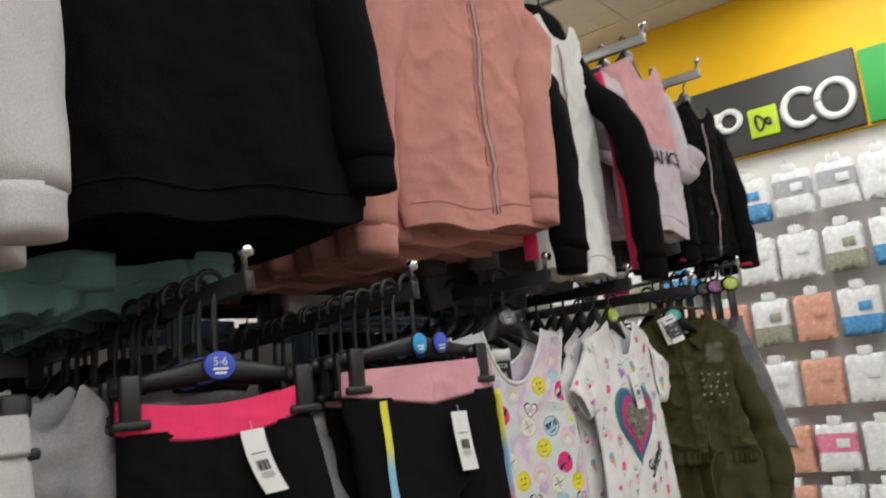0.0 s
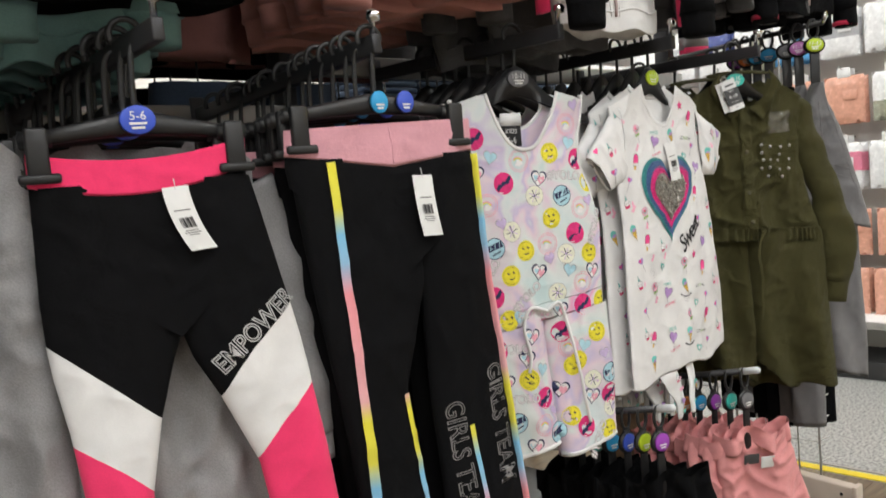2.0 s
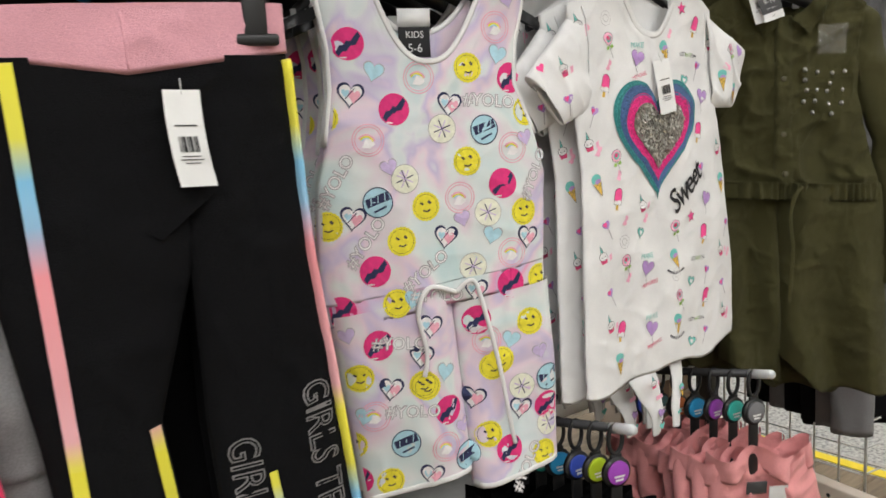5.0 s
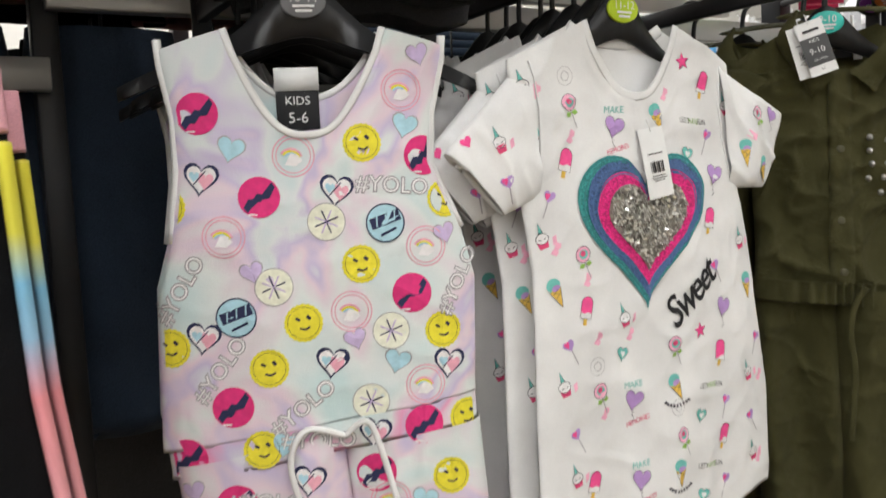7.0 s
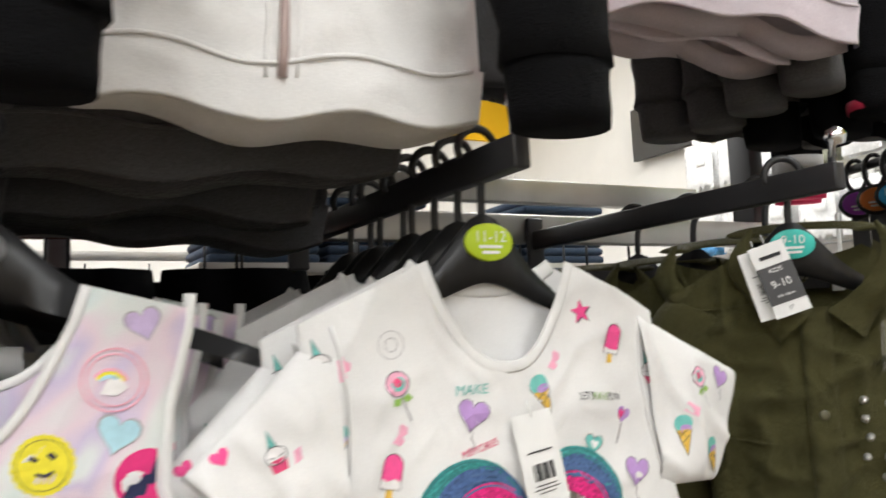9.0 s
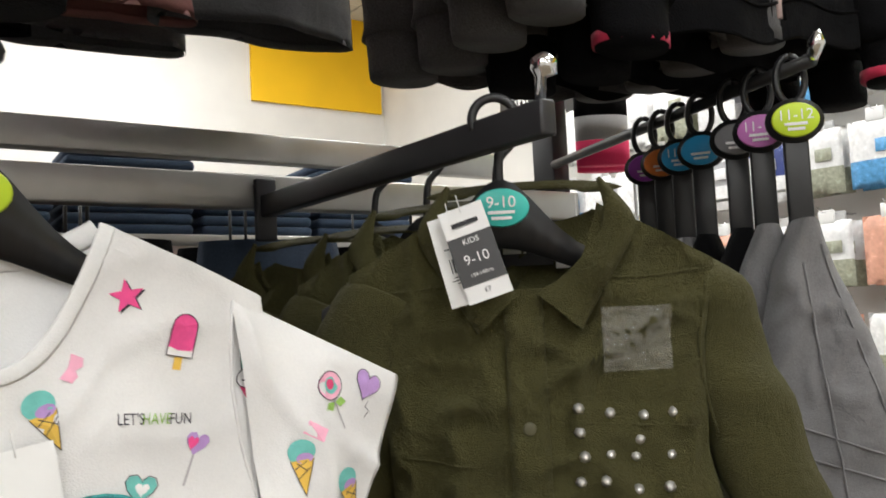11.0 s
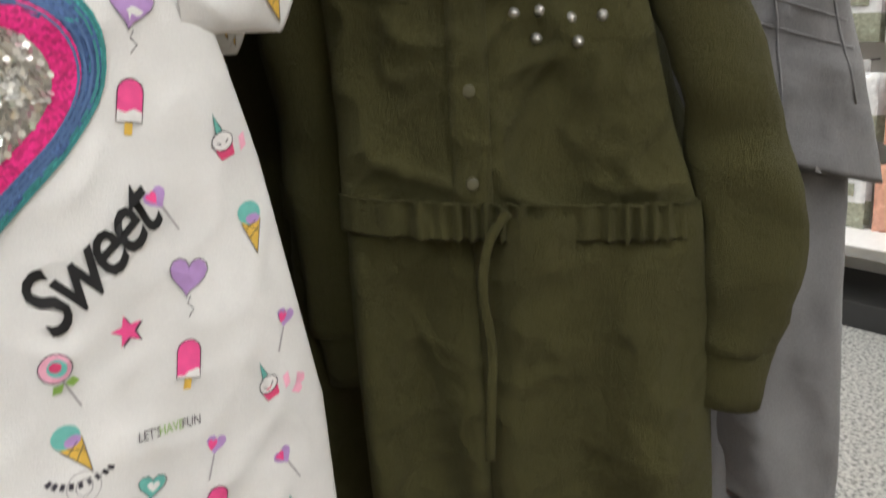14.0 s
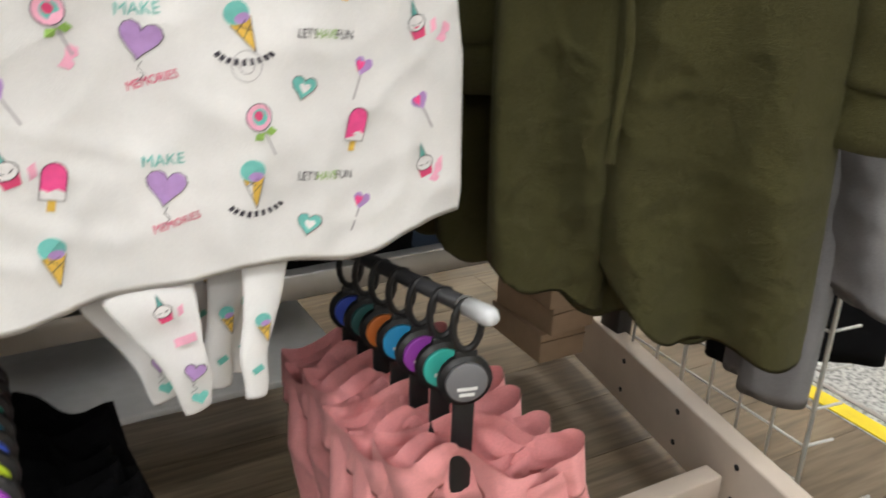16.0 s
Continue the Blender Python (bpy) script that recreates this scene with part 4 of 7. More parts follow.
    pts = [(0.072 * math.cos(a) + 0.004, 0.030 + 0.035 * math.sin(a), 0.006 + 0.012 * math.sin(a)) for a in [k * math.pi / 12 for k in range(13)]]
    tube(bm, pts, [(0.022, 0.003)] * 13, 8, flat=Vector((0, 0.3, -1)))
    part("collar_stand", bm, KHAKI, t)
    part("neck_label", boxm(-0.025, 0.03, 0.050, 0.052, -0.062, -0.028, 0.0006), INK, t, "black woven neck label")
    part("label_mark", boxm(-0.018, 0.004, 0.048, 0.0495, -0.050, -0.038), CARD, t)
    part("size_label", boxm(0.032, 0.046, 0.048, 0.050, -0.066, -0.038, 0.0005), CARD, t, "white size label")
    # sleeves
    sleeve(t, [(0.118, 0.045, -0.072), (0.158, 0.052, -0.110), (0.200, 0.052, -0.21), (0.236, 0.045, -0.34), (0.266, 0.035, -0.47), (0.254, 0.035, -0.595)], [(0.030, 0.018), (0.050, 0.026), (0.042, 0.028), (0.045, 0.030), (0.050, 0.030), (0.040, 0.028)], KHAKI, KHAKI, 0.065, 21, 0.018)
    sleeve(t, [(-0.130, 0.03, -0.08), (-0.150, 0.035, -0.13), (-0.160, 0.07, -0.24), (-0.155, 0.085, -0.40), (-0.140, 0.08, -0.58)], [(0.035, 0.022), (0.055, 0.03), (0.046, 0.032), (0.043, 0.03), (0.042, 0.028)], KHAKI, KHAKI, 0.06, 25, 0.012)
    # waist cord
    y = gather.front(0.01, -0.44) - 0.006
    cord = [(0.03, y + 0.002, -0.43), (0.012, y - 0.004, -0.455), (0.004, y - 0.004, -0.50), (0.010, y - 0.006, -0.56), (0.006, y - 0.006, -0.635), (0.004, y - 0.004, -0.675)]
    part("waist_cord", tube(bmesh.new(), smooth_path(cord, 6), [(0.005, 0.0022)] * 31, 8), KHAKI, t)
    return t, up, skirt


def clear_plastic():
    m, nt, b = nodes_of("clear_crinkled_film", 0.08, 0, 0.9)
    b.inputs["Alpha"].default_value = 0.16
    b.inputs["Base Color"].default_value = (0.75, 0.74, 0.70, 1)
    b.inputs["Coat Weight"].default_value = 1.0
    b.inputs["Coat Roughness"].default_value = 0.06
    n = link_noise(nt, 70, 5)
    bp = nt.nodes.new("ShaderNodeBump")
    bp.inputs["Strength"].default_value, bp.inputs["Distance"].default_value = 1.0, 0.012
    nt.links.new(n.outputs["Fac"], bp.inputs["Height"])
    nt.links.new(bp.outputs[0], b.inputs["Normal"])
    nt.links.new(bp.outputs[0], b.inputs["Coat Normal"])
    return m


CLEAR = clear_plastic()


def leggings_blocked(m):
    """Black leggings with neon waist and white and neon leg panels."""
    t = thing("leggings", "black girls' leggings with neon pink waistband and white and pink panels", "leggings", "colour-block leggings", m)
    hip = Shell([(0.02, -0.168, 0.120), (-0.06, -0.171, 0.118), (-0.24, -0.176, 0.168), (-0.30, -0.170, 0.180)], 0.042, 0.0035, 5.0, 18, 0.021, 0, 0.003)
    part("waistband", hip.mesh(lambda u: 0.006 + 0.006 * u - 0.020 * (1 - u * u), None, lambda u: -0.036 + 0.008 * u - 0.026 * (1 - u * u), 40, 10, grow=0.0015), NEON, t)
    part("hip_panel", hip.mesh(lambda u: -0.033 + 0.008 * u - 0.026 * (1 - u * u), None, lambda u: -0.09 - 0.175 * (1 - abs(u)) ** 0.8, 60, 40, 0), BLACK_CLOTH, t)
    left = Shell([(-0.03, -0.170, 0.002), (-0.20, -0.174, 0.006), (-0.26, -0.172, 0.004), (-0.30, -0.168, -0.012), (-0.38, -0.155, -0.037), (-0.48, -0.145, -0.058), (-0.72, -0.130, -0.05)], 0.042, 0.0035, 5.0, 18, 0.021, 0, 0.003)
    right = Shell([(-0.03, -0.002, 0.119), (-0.20, 0.0, 0.157), (-0.26, 0.004, 0.171), (-0.30, 0.016, 0.179), (-0.36, 0.048, 0.188), (-0.47, 0.096, 0.204), (-0.72, 0.135, 0.232)], 0.042, 0.0035, 5.0, 18, 0.021, 0, 0.003)
    for sh in (hip, left, right):
        sh.vtop, sh.vbot = 0.0, -0.72
    l1 = lambda u: -0.315 - 0.062 * u - 0.01 * (1 - u * u)
    l2 = lambda u: -0.435 - 0.042 * u
    r1 = lambda u: -0.300 + 0.062 * u
    r2 = lambda u: -0.415 + 0.050 * u
    for sh, a, b, h in ((left, l1, l2, -0.70), (right, r1, r2, -0.705)):
        part("thigh_panel", sh.mesh(lambda u: -0.045, None, a, 40, 44, 0), BLACK_CLOTH, t)
        part("leg_panel", sh.mesh(a, None, b, 40, 30, 0), WHITE_CLOTH, t, "white leg panel")
        part("lower_leg_panel", sh.mesh(b, None, lambda u, q=h: q + 0.012 * u, 40, 44), NEON, t, "neon pink lower leg panel")
    bm = bmesh.new()
    text_on(bm, right, "EMPOWER", 0.040, 0.104, -0.272, 39, 0, 0.0022, 0.80, 1.0, 0.0012)
    em = part("lettering", bm, printed("silver_grey", (0.55, 0.55, 0.55)), t, "grey outlined capital lettering")
    bm = bmesh.new()
    text_on(bm, right, "EMPOWER", 0.040, 0.104, -0.272, 39, 0, 0.0028, 0.80, 1.0, -0.0009)
    part("lettering_fill", bm, BLACK_CLOTH, em)
    swing_tag(t, hip, 0.010, -0.055, 0.036, 0.092, 4, 0.024)
    return t


def rainbow(name):
    """Ribbon that runs through yellow, blue and pink down its length."""
    m, nt, b = nodes_of(name, 0.7, 0, 0.3)
    tc = nt.nodes.new("ShaderNodeTexCoord")
    sp = nt.nodes.new("ShaderNodeSeparateXYZ")
    nt.links.new(tc.outputs["Object"], sp.inputs[0])
    mr = nt.nodes.new("ShaderNodeMath")
    mr.operation = "MULTIPLY"
    mr.inputs[1].default_value = -1 / 0.41
    nt.links.new(sp.outputs["Z"], mr.inputs[0])
    fr = nt.nodes.new("ShaderNodeMath")
    fr.operation = "FRACT"
    ad = nt.nodes.new("ShaderNodeMath")
    ad.inputs[1].default_value = 0.86
    nt.links.new(mr.outputs[0], ad.inputs[0])
    nt.links.new(ad.outputs[0], fr.inputs[0])
    r = ramp(nt, fr.outputs[0], [(0.0, (0.80, 0.72, 0.06)), (0.17, (0.75, 0.70, 0.08)), (0.27, (0.22, 0.52, 0.75)), (0.38, (0.30, 0.52, 0.72)), (0.50, (0.82, 0.30, 0.33)), (0.92, (0.80, 0.42, 0.45)), (0.99, (0.80, 0.72, 0.10))])
    nt.links.new(r.outputs[0], b.inputs["Base Color"])
    return m


RAINBOW = rainbow("rainbow_ribbon")


def leggings_striped(m):
    """Black leggings with a pale pink waist and rainbow side stripes."""
    t = thing("leggings", "black girls' leggings with pink waistband, rainbow stripes and outlined lettering", "leggings", "striped leggings", m)
    hip = Shell([(0.02, -0.186, 0.160), (-0.06, -0.192, 0.163), (-0.26, -0.160, 0.172)], 0.044, 0.004, 5.5, 18, 0.022, 0, 0.0038)
    part("waistband", hip.mesh(lambda u: 0.002 + 0.005 * u, None, lambda u: -0.045 - 0.024 * (1 - abs(u)) - 0.002 * u, 40, 10, grow=0.0015), PALE_PINK, t)
    part("hip_panel", hip.mesh(lambda u: -0.042 - 0.024 * (1 - abs(u)), None, lambda u: -0.09 - 0.15 * (1 - abs(u)) ** 0.8, 60, 40, 0), BLACK_CLOTH, t)
    part("seam", hip.seam([(-0.015 + 0.0004 * i, -0.005 - 0.0065 * i) for i in range(10)], 0.0016), PALE_PINK, t)
    left = Shell([(-0.03, -0.189, 0.045), (-0.18, -0.172, 0.045), (-0.26, -0.162, 0.040), (-0.44, -0.135, -0.012), (-0.70, -0.105, 0.020), (-0.75, -0.098, 0.028)], 0.044, 0.004, 5.5, 18, 0.022, 0, 0.0038)
    right = Shell([(-0.03, 0.030, 0.161), (-0.18, 0.030, 0.168), (-0.26, 0.034, 0.172), (-0.46, 0.036, 0.196), (-0.70, 0.052, 0.222), (-0.75, 0.055, 0.226)], 0.044, 0.004, 5.5, 18, 0.022, 0, 0.0038)
    for sh in (hip, left, right):
        sh.vtop, sh.vbot = 0.0, -0.75
    for sh, h in ((left, -0.735), (right, -0.725)):
        part("leg", sh.mesh(lambda u: -0.05, None, lambda u, q=h: q + 0.012 * u, 44, 80), BLACK_CLOTH, t)
    for sh, xa, xb, z0, w in ((left, -0.124, -0.092, -0.055, 0.015), (left, -0.022, 0.010, -0.44, 0.014), (right, 0.100, 0.128, -0.52, 0.010)):
        bm = bmesh.new()
        strip_on(bm, sh, [(xa + (xb - xa) * i / 60, z0 + (-0.728 - z0) * i / 60) for i in range(61)], w, False, 0.0042)
        part("side_stripe", bm, RAINBOW, t, "rainbow side stripe")
    edge = [(right.span(z)[1] - 0.003, z) for z in [-0.055 - 0.672 * i / 40 for i in range(41)]]
    part("side_stripe", tube(bmesh.new(), [(x, right.y0 + 0.4 * right.fold(x, z) - 0.004, z) for x, z in edge], [(0.0065, 0.017)] * 41, 12), RAINBOW, t, "rainbow side stripe")
    return t, hip, left, right


def striped_lettering(t, hip, left, right):
    for sh, x, z, turn in ((right, 0.166, -0.532, -86), (right, 0.076, -0.582, -85)):
        bm = bmesh.new()
        text_on(bm, sh, "GIRLS TEAM", 0.050, x, z, turn, 0, 0.0022, 0.82, 1.0, 0.0010)
        lt = part("lettering", bm, printed("dim_grey", (0.22, 0.21, 0.21)), t, "grey outlined capital lettering")
        bm = bmesh.new()
        text_on(bm, sh, "GIRLS TEAM", 0.050, x, z, turn, 0, 0.0028, 0.82, 1.0, -0.0010)
        part("lettering_fill", bm, BLACK_CLOTH, lt)
    swing_tag(t, hip, 0.036, -0.085, 0.038, 0.10, -2, 0.012)


def long_tee(m, mat, w=0.17, L=0.62, knot=True, name="long_sleeved_top", label="grey marl long-sleeved girls' top with a knotted hem", group="grey tops", mark=None):
    t = thing(name, label, "top", group, m)
    s = Shell([(0, -w, w), (-0.15, -w, w), (-L, -w * 1.05, w * 1.08)], 0.05, 0.015, 13.0, 58, 0, 0, 0.010)
    part("body", s.mesh(neck_top(0.42, 0.06, 0.05), neck_top(0.42, 0.02, 0.05), lambda u: -L + 0.012 * math.sin(4 * u), 60, 60), mat, t)
    for sx in (-1, 1):
        sleeve(t, [(sx * (w - 0.02), 0, -0.10), (sx * (w + 0.03), 0.0, -0.2), (sx * (w + 0.055), -0.004, -0.36), (sx * (w + 0.062), -0.006, -0.50)], [(0.06, 0.026), (0.046, 0.026), (0.036, 0.024), (0.032, 0.02)], mat, mat, 0.05, 30 + sx, 0.012)
    if knot:
        bm = bmesh.new()
        ky = s.front(0.02, -L + 0.02) - 0.006
        bmesh.ops.create_icosphere(bm, subdivisions=3, radius=1, matrix=pose(0.02, ky, -L + 0.012) @ Matrix.Diagonal((0.018, 0.011, 0.015, 1)))
        for v in bm.verts:
            v.co += v.normal * 0.007 * noise.noise(v.co * 70)
        for dx in (-0.022, 0.016):
            part("tie_end", tube(bmesh.new(), smooth_path([(0.02, ky, -L + 0.012), (0.02 + dx * 0.7, ky - 0.004, -L - 0.03), (0.02 + dx, ky, -L - 0.085)], 6), [(0.007 + 0.0007 * k, 0.004) for k in range(13)], 10, wob=0.006, seed=dx * 90), mat, t)
        for sx in (-1, 1):
            for k in range(3):
                part("gather", s.seam([(0.02 + sx * (0.012 + 0.03 * i * (0.6 + 0.4 * k)), -L + 0.018 + 0.012 * i * (k + 0.3)) for i in range(4)], 0.003, 4), mat, t)
        part("knot", bm, mat, t)
    return t


# ---- hang the middle row ----
HANG = 0.105


def hang_shoulder(cx, y, z, yaw, n, step, maker, disc, words="", w=0.37, lift=0.0, seed=1, drop=0.065):
    made = maker(pose(cx, y, z, 0, 0, yaw))
    t = made[0] if isinstance(made, tuple) else made
    h = shoulder_hanger(pose(cx, y + 0.026, z + lift, 0, 0, yaw * 0.92), MID - z - lift, w, drop, disc, words)
    return made, t, h


(tee_made, tee_t, tee_h) = hang_shoulder(2.07, 0.998, 1.46, 0, 0, 0, tee, DISC_LIME, "11-12", 0.34, 0.0)
(rom_made, rom_t, rom_h) = hang_shoulder(1.647, 1.055, 1.45, -18, 0, 0, romper, DISC_GREY, "10-11", 0.43, 0.006)
(dre_made, dre_t, dre_h) = hang_shoulder(2.510, 1.008, 1.495, -41, 0, 0, dress, DISC_TEAL, "9-10", 0.36, -0.03)
l1 = leggings_blocked(pose(0.79, 0.98, 1.35, 0, 0, -14))
l1h = clip_hanger(pose(0.768, 1.005, 1.365, 0, 0, -14), LOW + 0.035 - 1.365, 0.30, DISC_BLUE, "5-6")
l2_made = leggings_striped(pose(1.16, 0.915, 1.37, 0, 0, -8))
l2 = l2_made[0]
l2h = clip_hanger(pose(1.142, 0.942, 1.385, 0, 0, -8), LOW + 0.038 - 1.385, 0.34, None, "", [(0.0, DISC_CYAN), (0.05, DISC_BLUE)])


# ---- prints on the t-shirt and the playsuit ----
POPSICLES = [(0.127, -0.077), (-0.116, -0.177), (0.136, -0.267), (-0.091, -0.369), (0.149, -0.458), (0.154, -0.582), (-0.084, -0.604)]
CONES = [(-0.161, -0.154), (-0.136, -0.347), (0.215, -0.372), (0.039, -0.126), (0.059, -0.499), (0.062, -0.622), (-0.091, -0.667)]
BALLOONS = [(-0.18, -0.116), (-0.037, -0.136), (0.146, -0.205), (0.158, -0.395), (-0.014, -0.504), (-0.006, -0.616)]
LOLLIES = [(0.135, -0.155), (-0.14, -0.227), (0.144, -0.34), (-0.12, -0.42), (0.235, -0.455), (0.161, -0.538), (0.219, -0.573), (-0.112, -0.539), (0.16, -0.656)]
CUPCAKES = [(-0.175, -0.081), (-0.152, -0.272), (-0.028, -0.386), (0.199, -0.3), (0.212, -0.498), (-0.13, -0.465), (0.174, -0.106), (-0.114, -0.589), (0.225, -0.623)]
ROSES = [(-0.108, -0.113), (-0.094, -0.307), (0.058, -0.444), (-0.072, -0.49), (0.069, -0.575)]
STARS = [(0.091, -0.047), (0.109, -0.422)]
TEAL_HEARTS = [(0.097, -0.174), (-0.032, -0.437), (0.108, -0.546), (0.109, -0.663)]
CANDIES = [(-0.156, -0.09), (-0.107, -0.146), (-0.134, -0.287), (-0.016, -0.412), (0.056, -0.092), (-0.088, -0.331), (0.24, -0.508), (-0.074, -0.41), (0.238, -0.635), (-0.063, -0.513)]
SLOGANS = [(0.108, -0.129), (0.128, -0.504), (0.126, -0.621)]
SWIRLS = [(-0.112, -0.07), (-0.075, -0.447), (0.062, -0.525)]
SUNS = [(0.049, -0.135), (0.04, -0.275), (-0.03, -0.339), (-0.072, -0.388), (0.134, -0.36), (-0.175, -0.199), (0.145, -0.204), (-0.18, -0.358)]
PINK_BADGES = [(-0.133, -0.096), (-0.071, -0.192), (0.098, -0.313), (0.121, -0.152), (-0.115, -0.43)]
BLUE_BADGES = [(0.071, -0.229), (-0.105, -0.327)]
UNICORN_RINGS = [(0.098, -0.076), (-0.03, -0.147), (-0.113, -0.235), (0.118, -0.259), (0.026, -0.33), (0.109, -0.424)]
WHITE_BADGES = [(0.003, -0.224), (-0.061, -0.295), (0.071, -0.356), (0.043, -0.439)]
DARK_HEARTS = [(-0.134, -0.17), (0.016, -0.19), (0.0, -0.39), (-0.143, -0.35), (0.139, -0.403)]
BLUE_HEARTS = [(-0.099, -0.138), (0.076, -0.394)]
LILAC_HEARTS = [(0.142, -0.246), (-0.084, -0.278), (0.029, -0.364), (0.12, -0.036)]
TAGS = [(0.082, -0.186), (-0.164, -0.293), (0.156, -0.303), (-0.126, -0.386), (-0.036, -0.438)]
SHORTS_SUNS = [(0.134, -0.537), (0.068, -0.604), (-0.15, -0.591), (-0.052, -0.613), (0.082, -0.595), (-0.047, -0.617), (0.056, -0.715)]
SHORTS_PINK = [(-0.118, -0.543), (-0.012, -0.661), (0.163, -0.683)]
SHORTS_BLUE = [(0.019, -0.745), (-0.084, -0.705)]
SHORTS_HEARTS = [(-0.053, -0.57), (0.114, -0.683), (-0.103, -0.616)]
SHORTS_WHITE = [(0.117, -0.644)]
INKS = {"hot": (0.90, 0.10, 0.32), "pale": (0.90, 0.45, 0.60), "purple": (0.48, 0.30, 0.62), "teal": (0.18, 0.55, 0.50), "yellow": (0.80, 0.52, 0.10), "dark": (0.06, 0.055, 0.07), "green": (0.30, 0.50, 0.12), "red": (0.72, 0.08, 0.20), "grey": (0.42, 0.40, 0.42), "white": (0.82, 0.80, 0.80)}
INKS.update({"sun": (0.82, 0.72, 0.05), "badge": (0.72, 0.04, 0.20), "sky": (0.42, 0.66, 0.75), "navy": (0.03, 0.035, 0.09), "rose": (0.82, 0.40, 0.50), "cream": (0.80, 0.80, 0.66), "lilac": (0.60, 0.48, 0.72)})


class Printer:
    """Prints on a shell: one mesh for each motif, its inks as material slots; later shapes lie a hair higher."""

    def __init__(self, shell, t):
        self.shell, self.t, self.bm, self.inks = shell, t, None, []

    def motif(self, name):
        self.close()
        self.bm, self.inks, self.name = bmesh.new(), [], name

    def close(self):
        if self.bm:
            part(self.name, self.bm, [printed(i, INKS[i]) for i in self.inks], self.t, smooth=False)
            self.bm = None

    def inked(self, ink, do):
        if ink not in self.inks:
            self.inks.append(ink)
        before = len(self.bm.faces)
        do(self.bm)
        self.bm.faces.ensure_lookup_table()
        for f in self.bm.faces[before:]:
            f.material_index = self.inks.index(ink)

    def fill(self, ink, pts, off=0.0012, rings=1):
        self.inked(ink, lambda bm: poly_on(bm, self.shell, pts, rings, off))

    def line(self, ink, pts, w, off=0.0016, closed=False):
        self.inked(ink, lambda bm: strip_on(bm, self.shell, pts, w, closed, off))

    def words(self, ink, body, size, x, z, turn=0.0, off=0.0016, **k):
        self.inked(ink, lambda bm: text_on(bm, self.shell, body, size, x, z, turn, 0, off, **k))


def turned(x, z, pts, turn, k=1.0):
    c, s = math.cos(radians(turn)), math.sin(radians(turn))
    return [(x + (px * c - pz * s) * k, z + (px * s + pz * c) * k) for px, pz in pts]


def popsicle(p, x, z, turn, k=1.0):
    p.motif("popsicle_print")
    arc = [(0.009 * math.cos(a), 0.008 + 0.009 * math.sin(a)) for a in [i * math.pi / 8 for i in range(9)]]
    p.fill("hot", turned(x, z, [(0.009, -0.010)] + arc + [(-0.009, -0.010)], turn, k))
    p.fill("white", turned(x, z, [(-0.009, -0.012), (0.009, -0.012), (0.0085, -0.005), (0.003, -0.003), (-0.003, -0.006), (-0.0085, -0.004)], turn, k), 0.0017)
    p.fill("yellow", turned(x, z, [(-0.0028, -0.021), (0.0028, -0.021), (0.0028, -0.0125), (-0.0028, -0.0125)], turn, k))
    p.line("dark", turned(x, z, [(0.009, -0.012)] + arc + [(-0.009, -0.012)], turn, k), 0.0007, 0.0018, True)


def cone(p, x, z, turn, k=1.0):
    p.motif("ice_cream_print")
    p.fill("yellow", turned(x, z, [(-0.0085, 0.0), (0.0085, 0.0), (0.0, -0.026)], turn, k))
    p.fill("teal", turned(x, z, [(0.010 * math.cos(a), 0.006 + 0.009 * math.sin(a)) for a in [i * math.pi / 8 for i in range(16)]], turn, k), 0.0013)
    p.fill("purple", turned(x, z, [(0.0062 * math.cos(a) + 0.002, 0.001 + 0.004 * math.sin(a)) for a in [i * math.pi / 6 for i in range(12)]], turn, k), 0.0018)
    for a, b in (((-0.006, -0.006), (0.004, -0.001)), ((-0.004, -0.013), (0.007, -0.005)), ((0.005, -0.010), (-0.004, -0.002)), ((-0.0085, 0.0), (0.0, -0.026)), ((0.0085, 0.0), (0.0, -0.026))):
        p.line("dark", turned(x, z, [a, b], turn, k), 0.0006, 0.0018)


def balloon(p, x, z, turn, k=1.0, words=False):
    p.motif("balloon_print")
    p.fill("purple", heart_pts(x, z, 0.030 * k, 0.028 * k, 20, turn))
    p.line("dark", heart_pts(x, z, 0.031 * k, 0.029 * k, 20, turn), 0.0006, 0.0017, True)
    p.line("dark", [(x, z - 0.014 * k), (x - 0.003, z - 0.019 * k), (x + 0.001, z - 0.024 * k), (x - 0.004, z - 0.029 * k)], 0.0007)
    if words:
        p.words("teal", "MAKE", 0.0125, x, z + 0.023)
        p.words("red", "MEMORIES", 0.0095, x + 0.006, z - 0.028, 14, stretch=0.85)


def lolly(p, x, z, turn, k=1.0):
    p.motif("lolly_print")
    p.fill("purple", heart_pts(x, z, 0.017 * k, 0.016 * k, 16, turn))
    p.fill("hot", heart_pts(x - 0.003 * k, z + 0.001, 0.008 * k, 0.010 * k, 12, turn), 0.0017)
    p.line("grey", turned(x, z, [(0, -0.007), (0, -0.028)], turn, k), 0.0016)


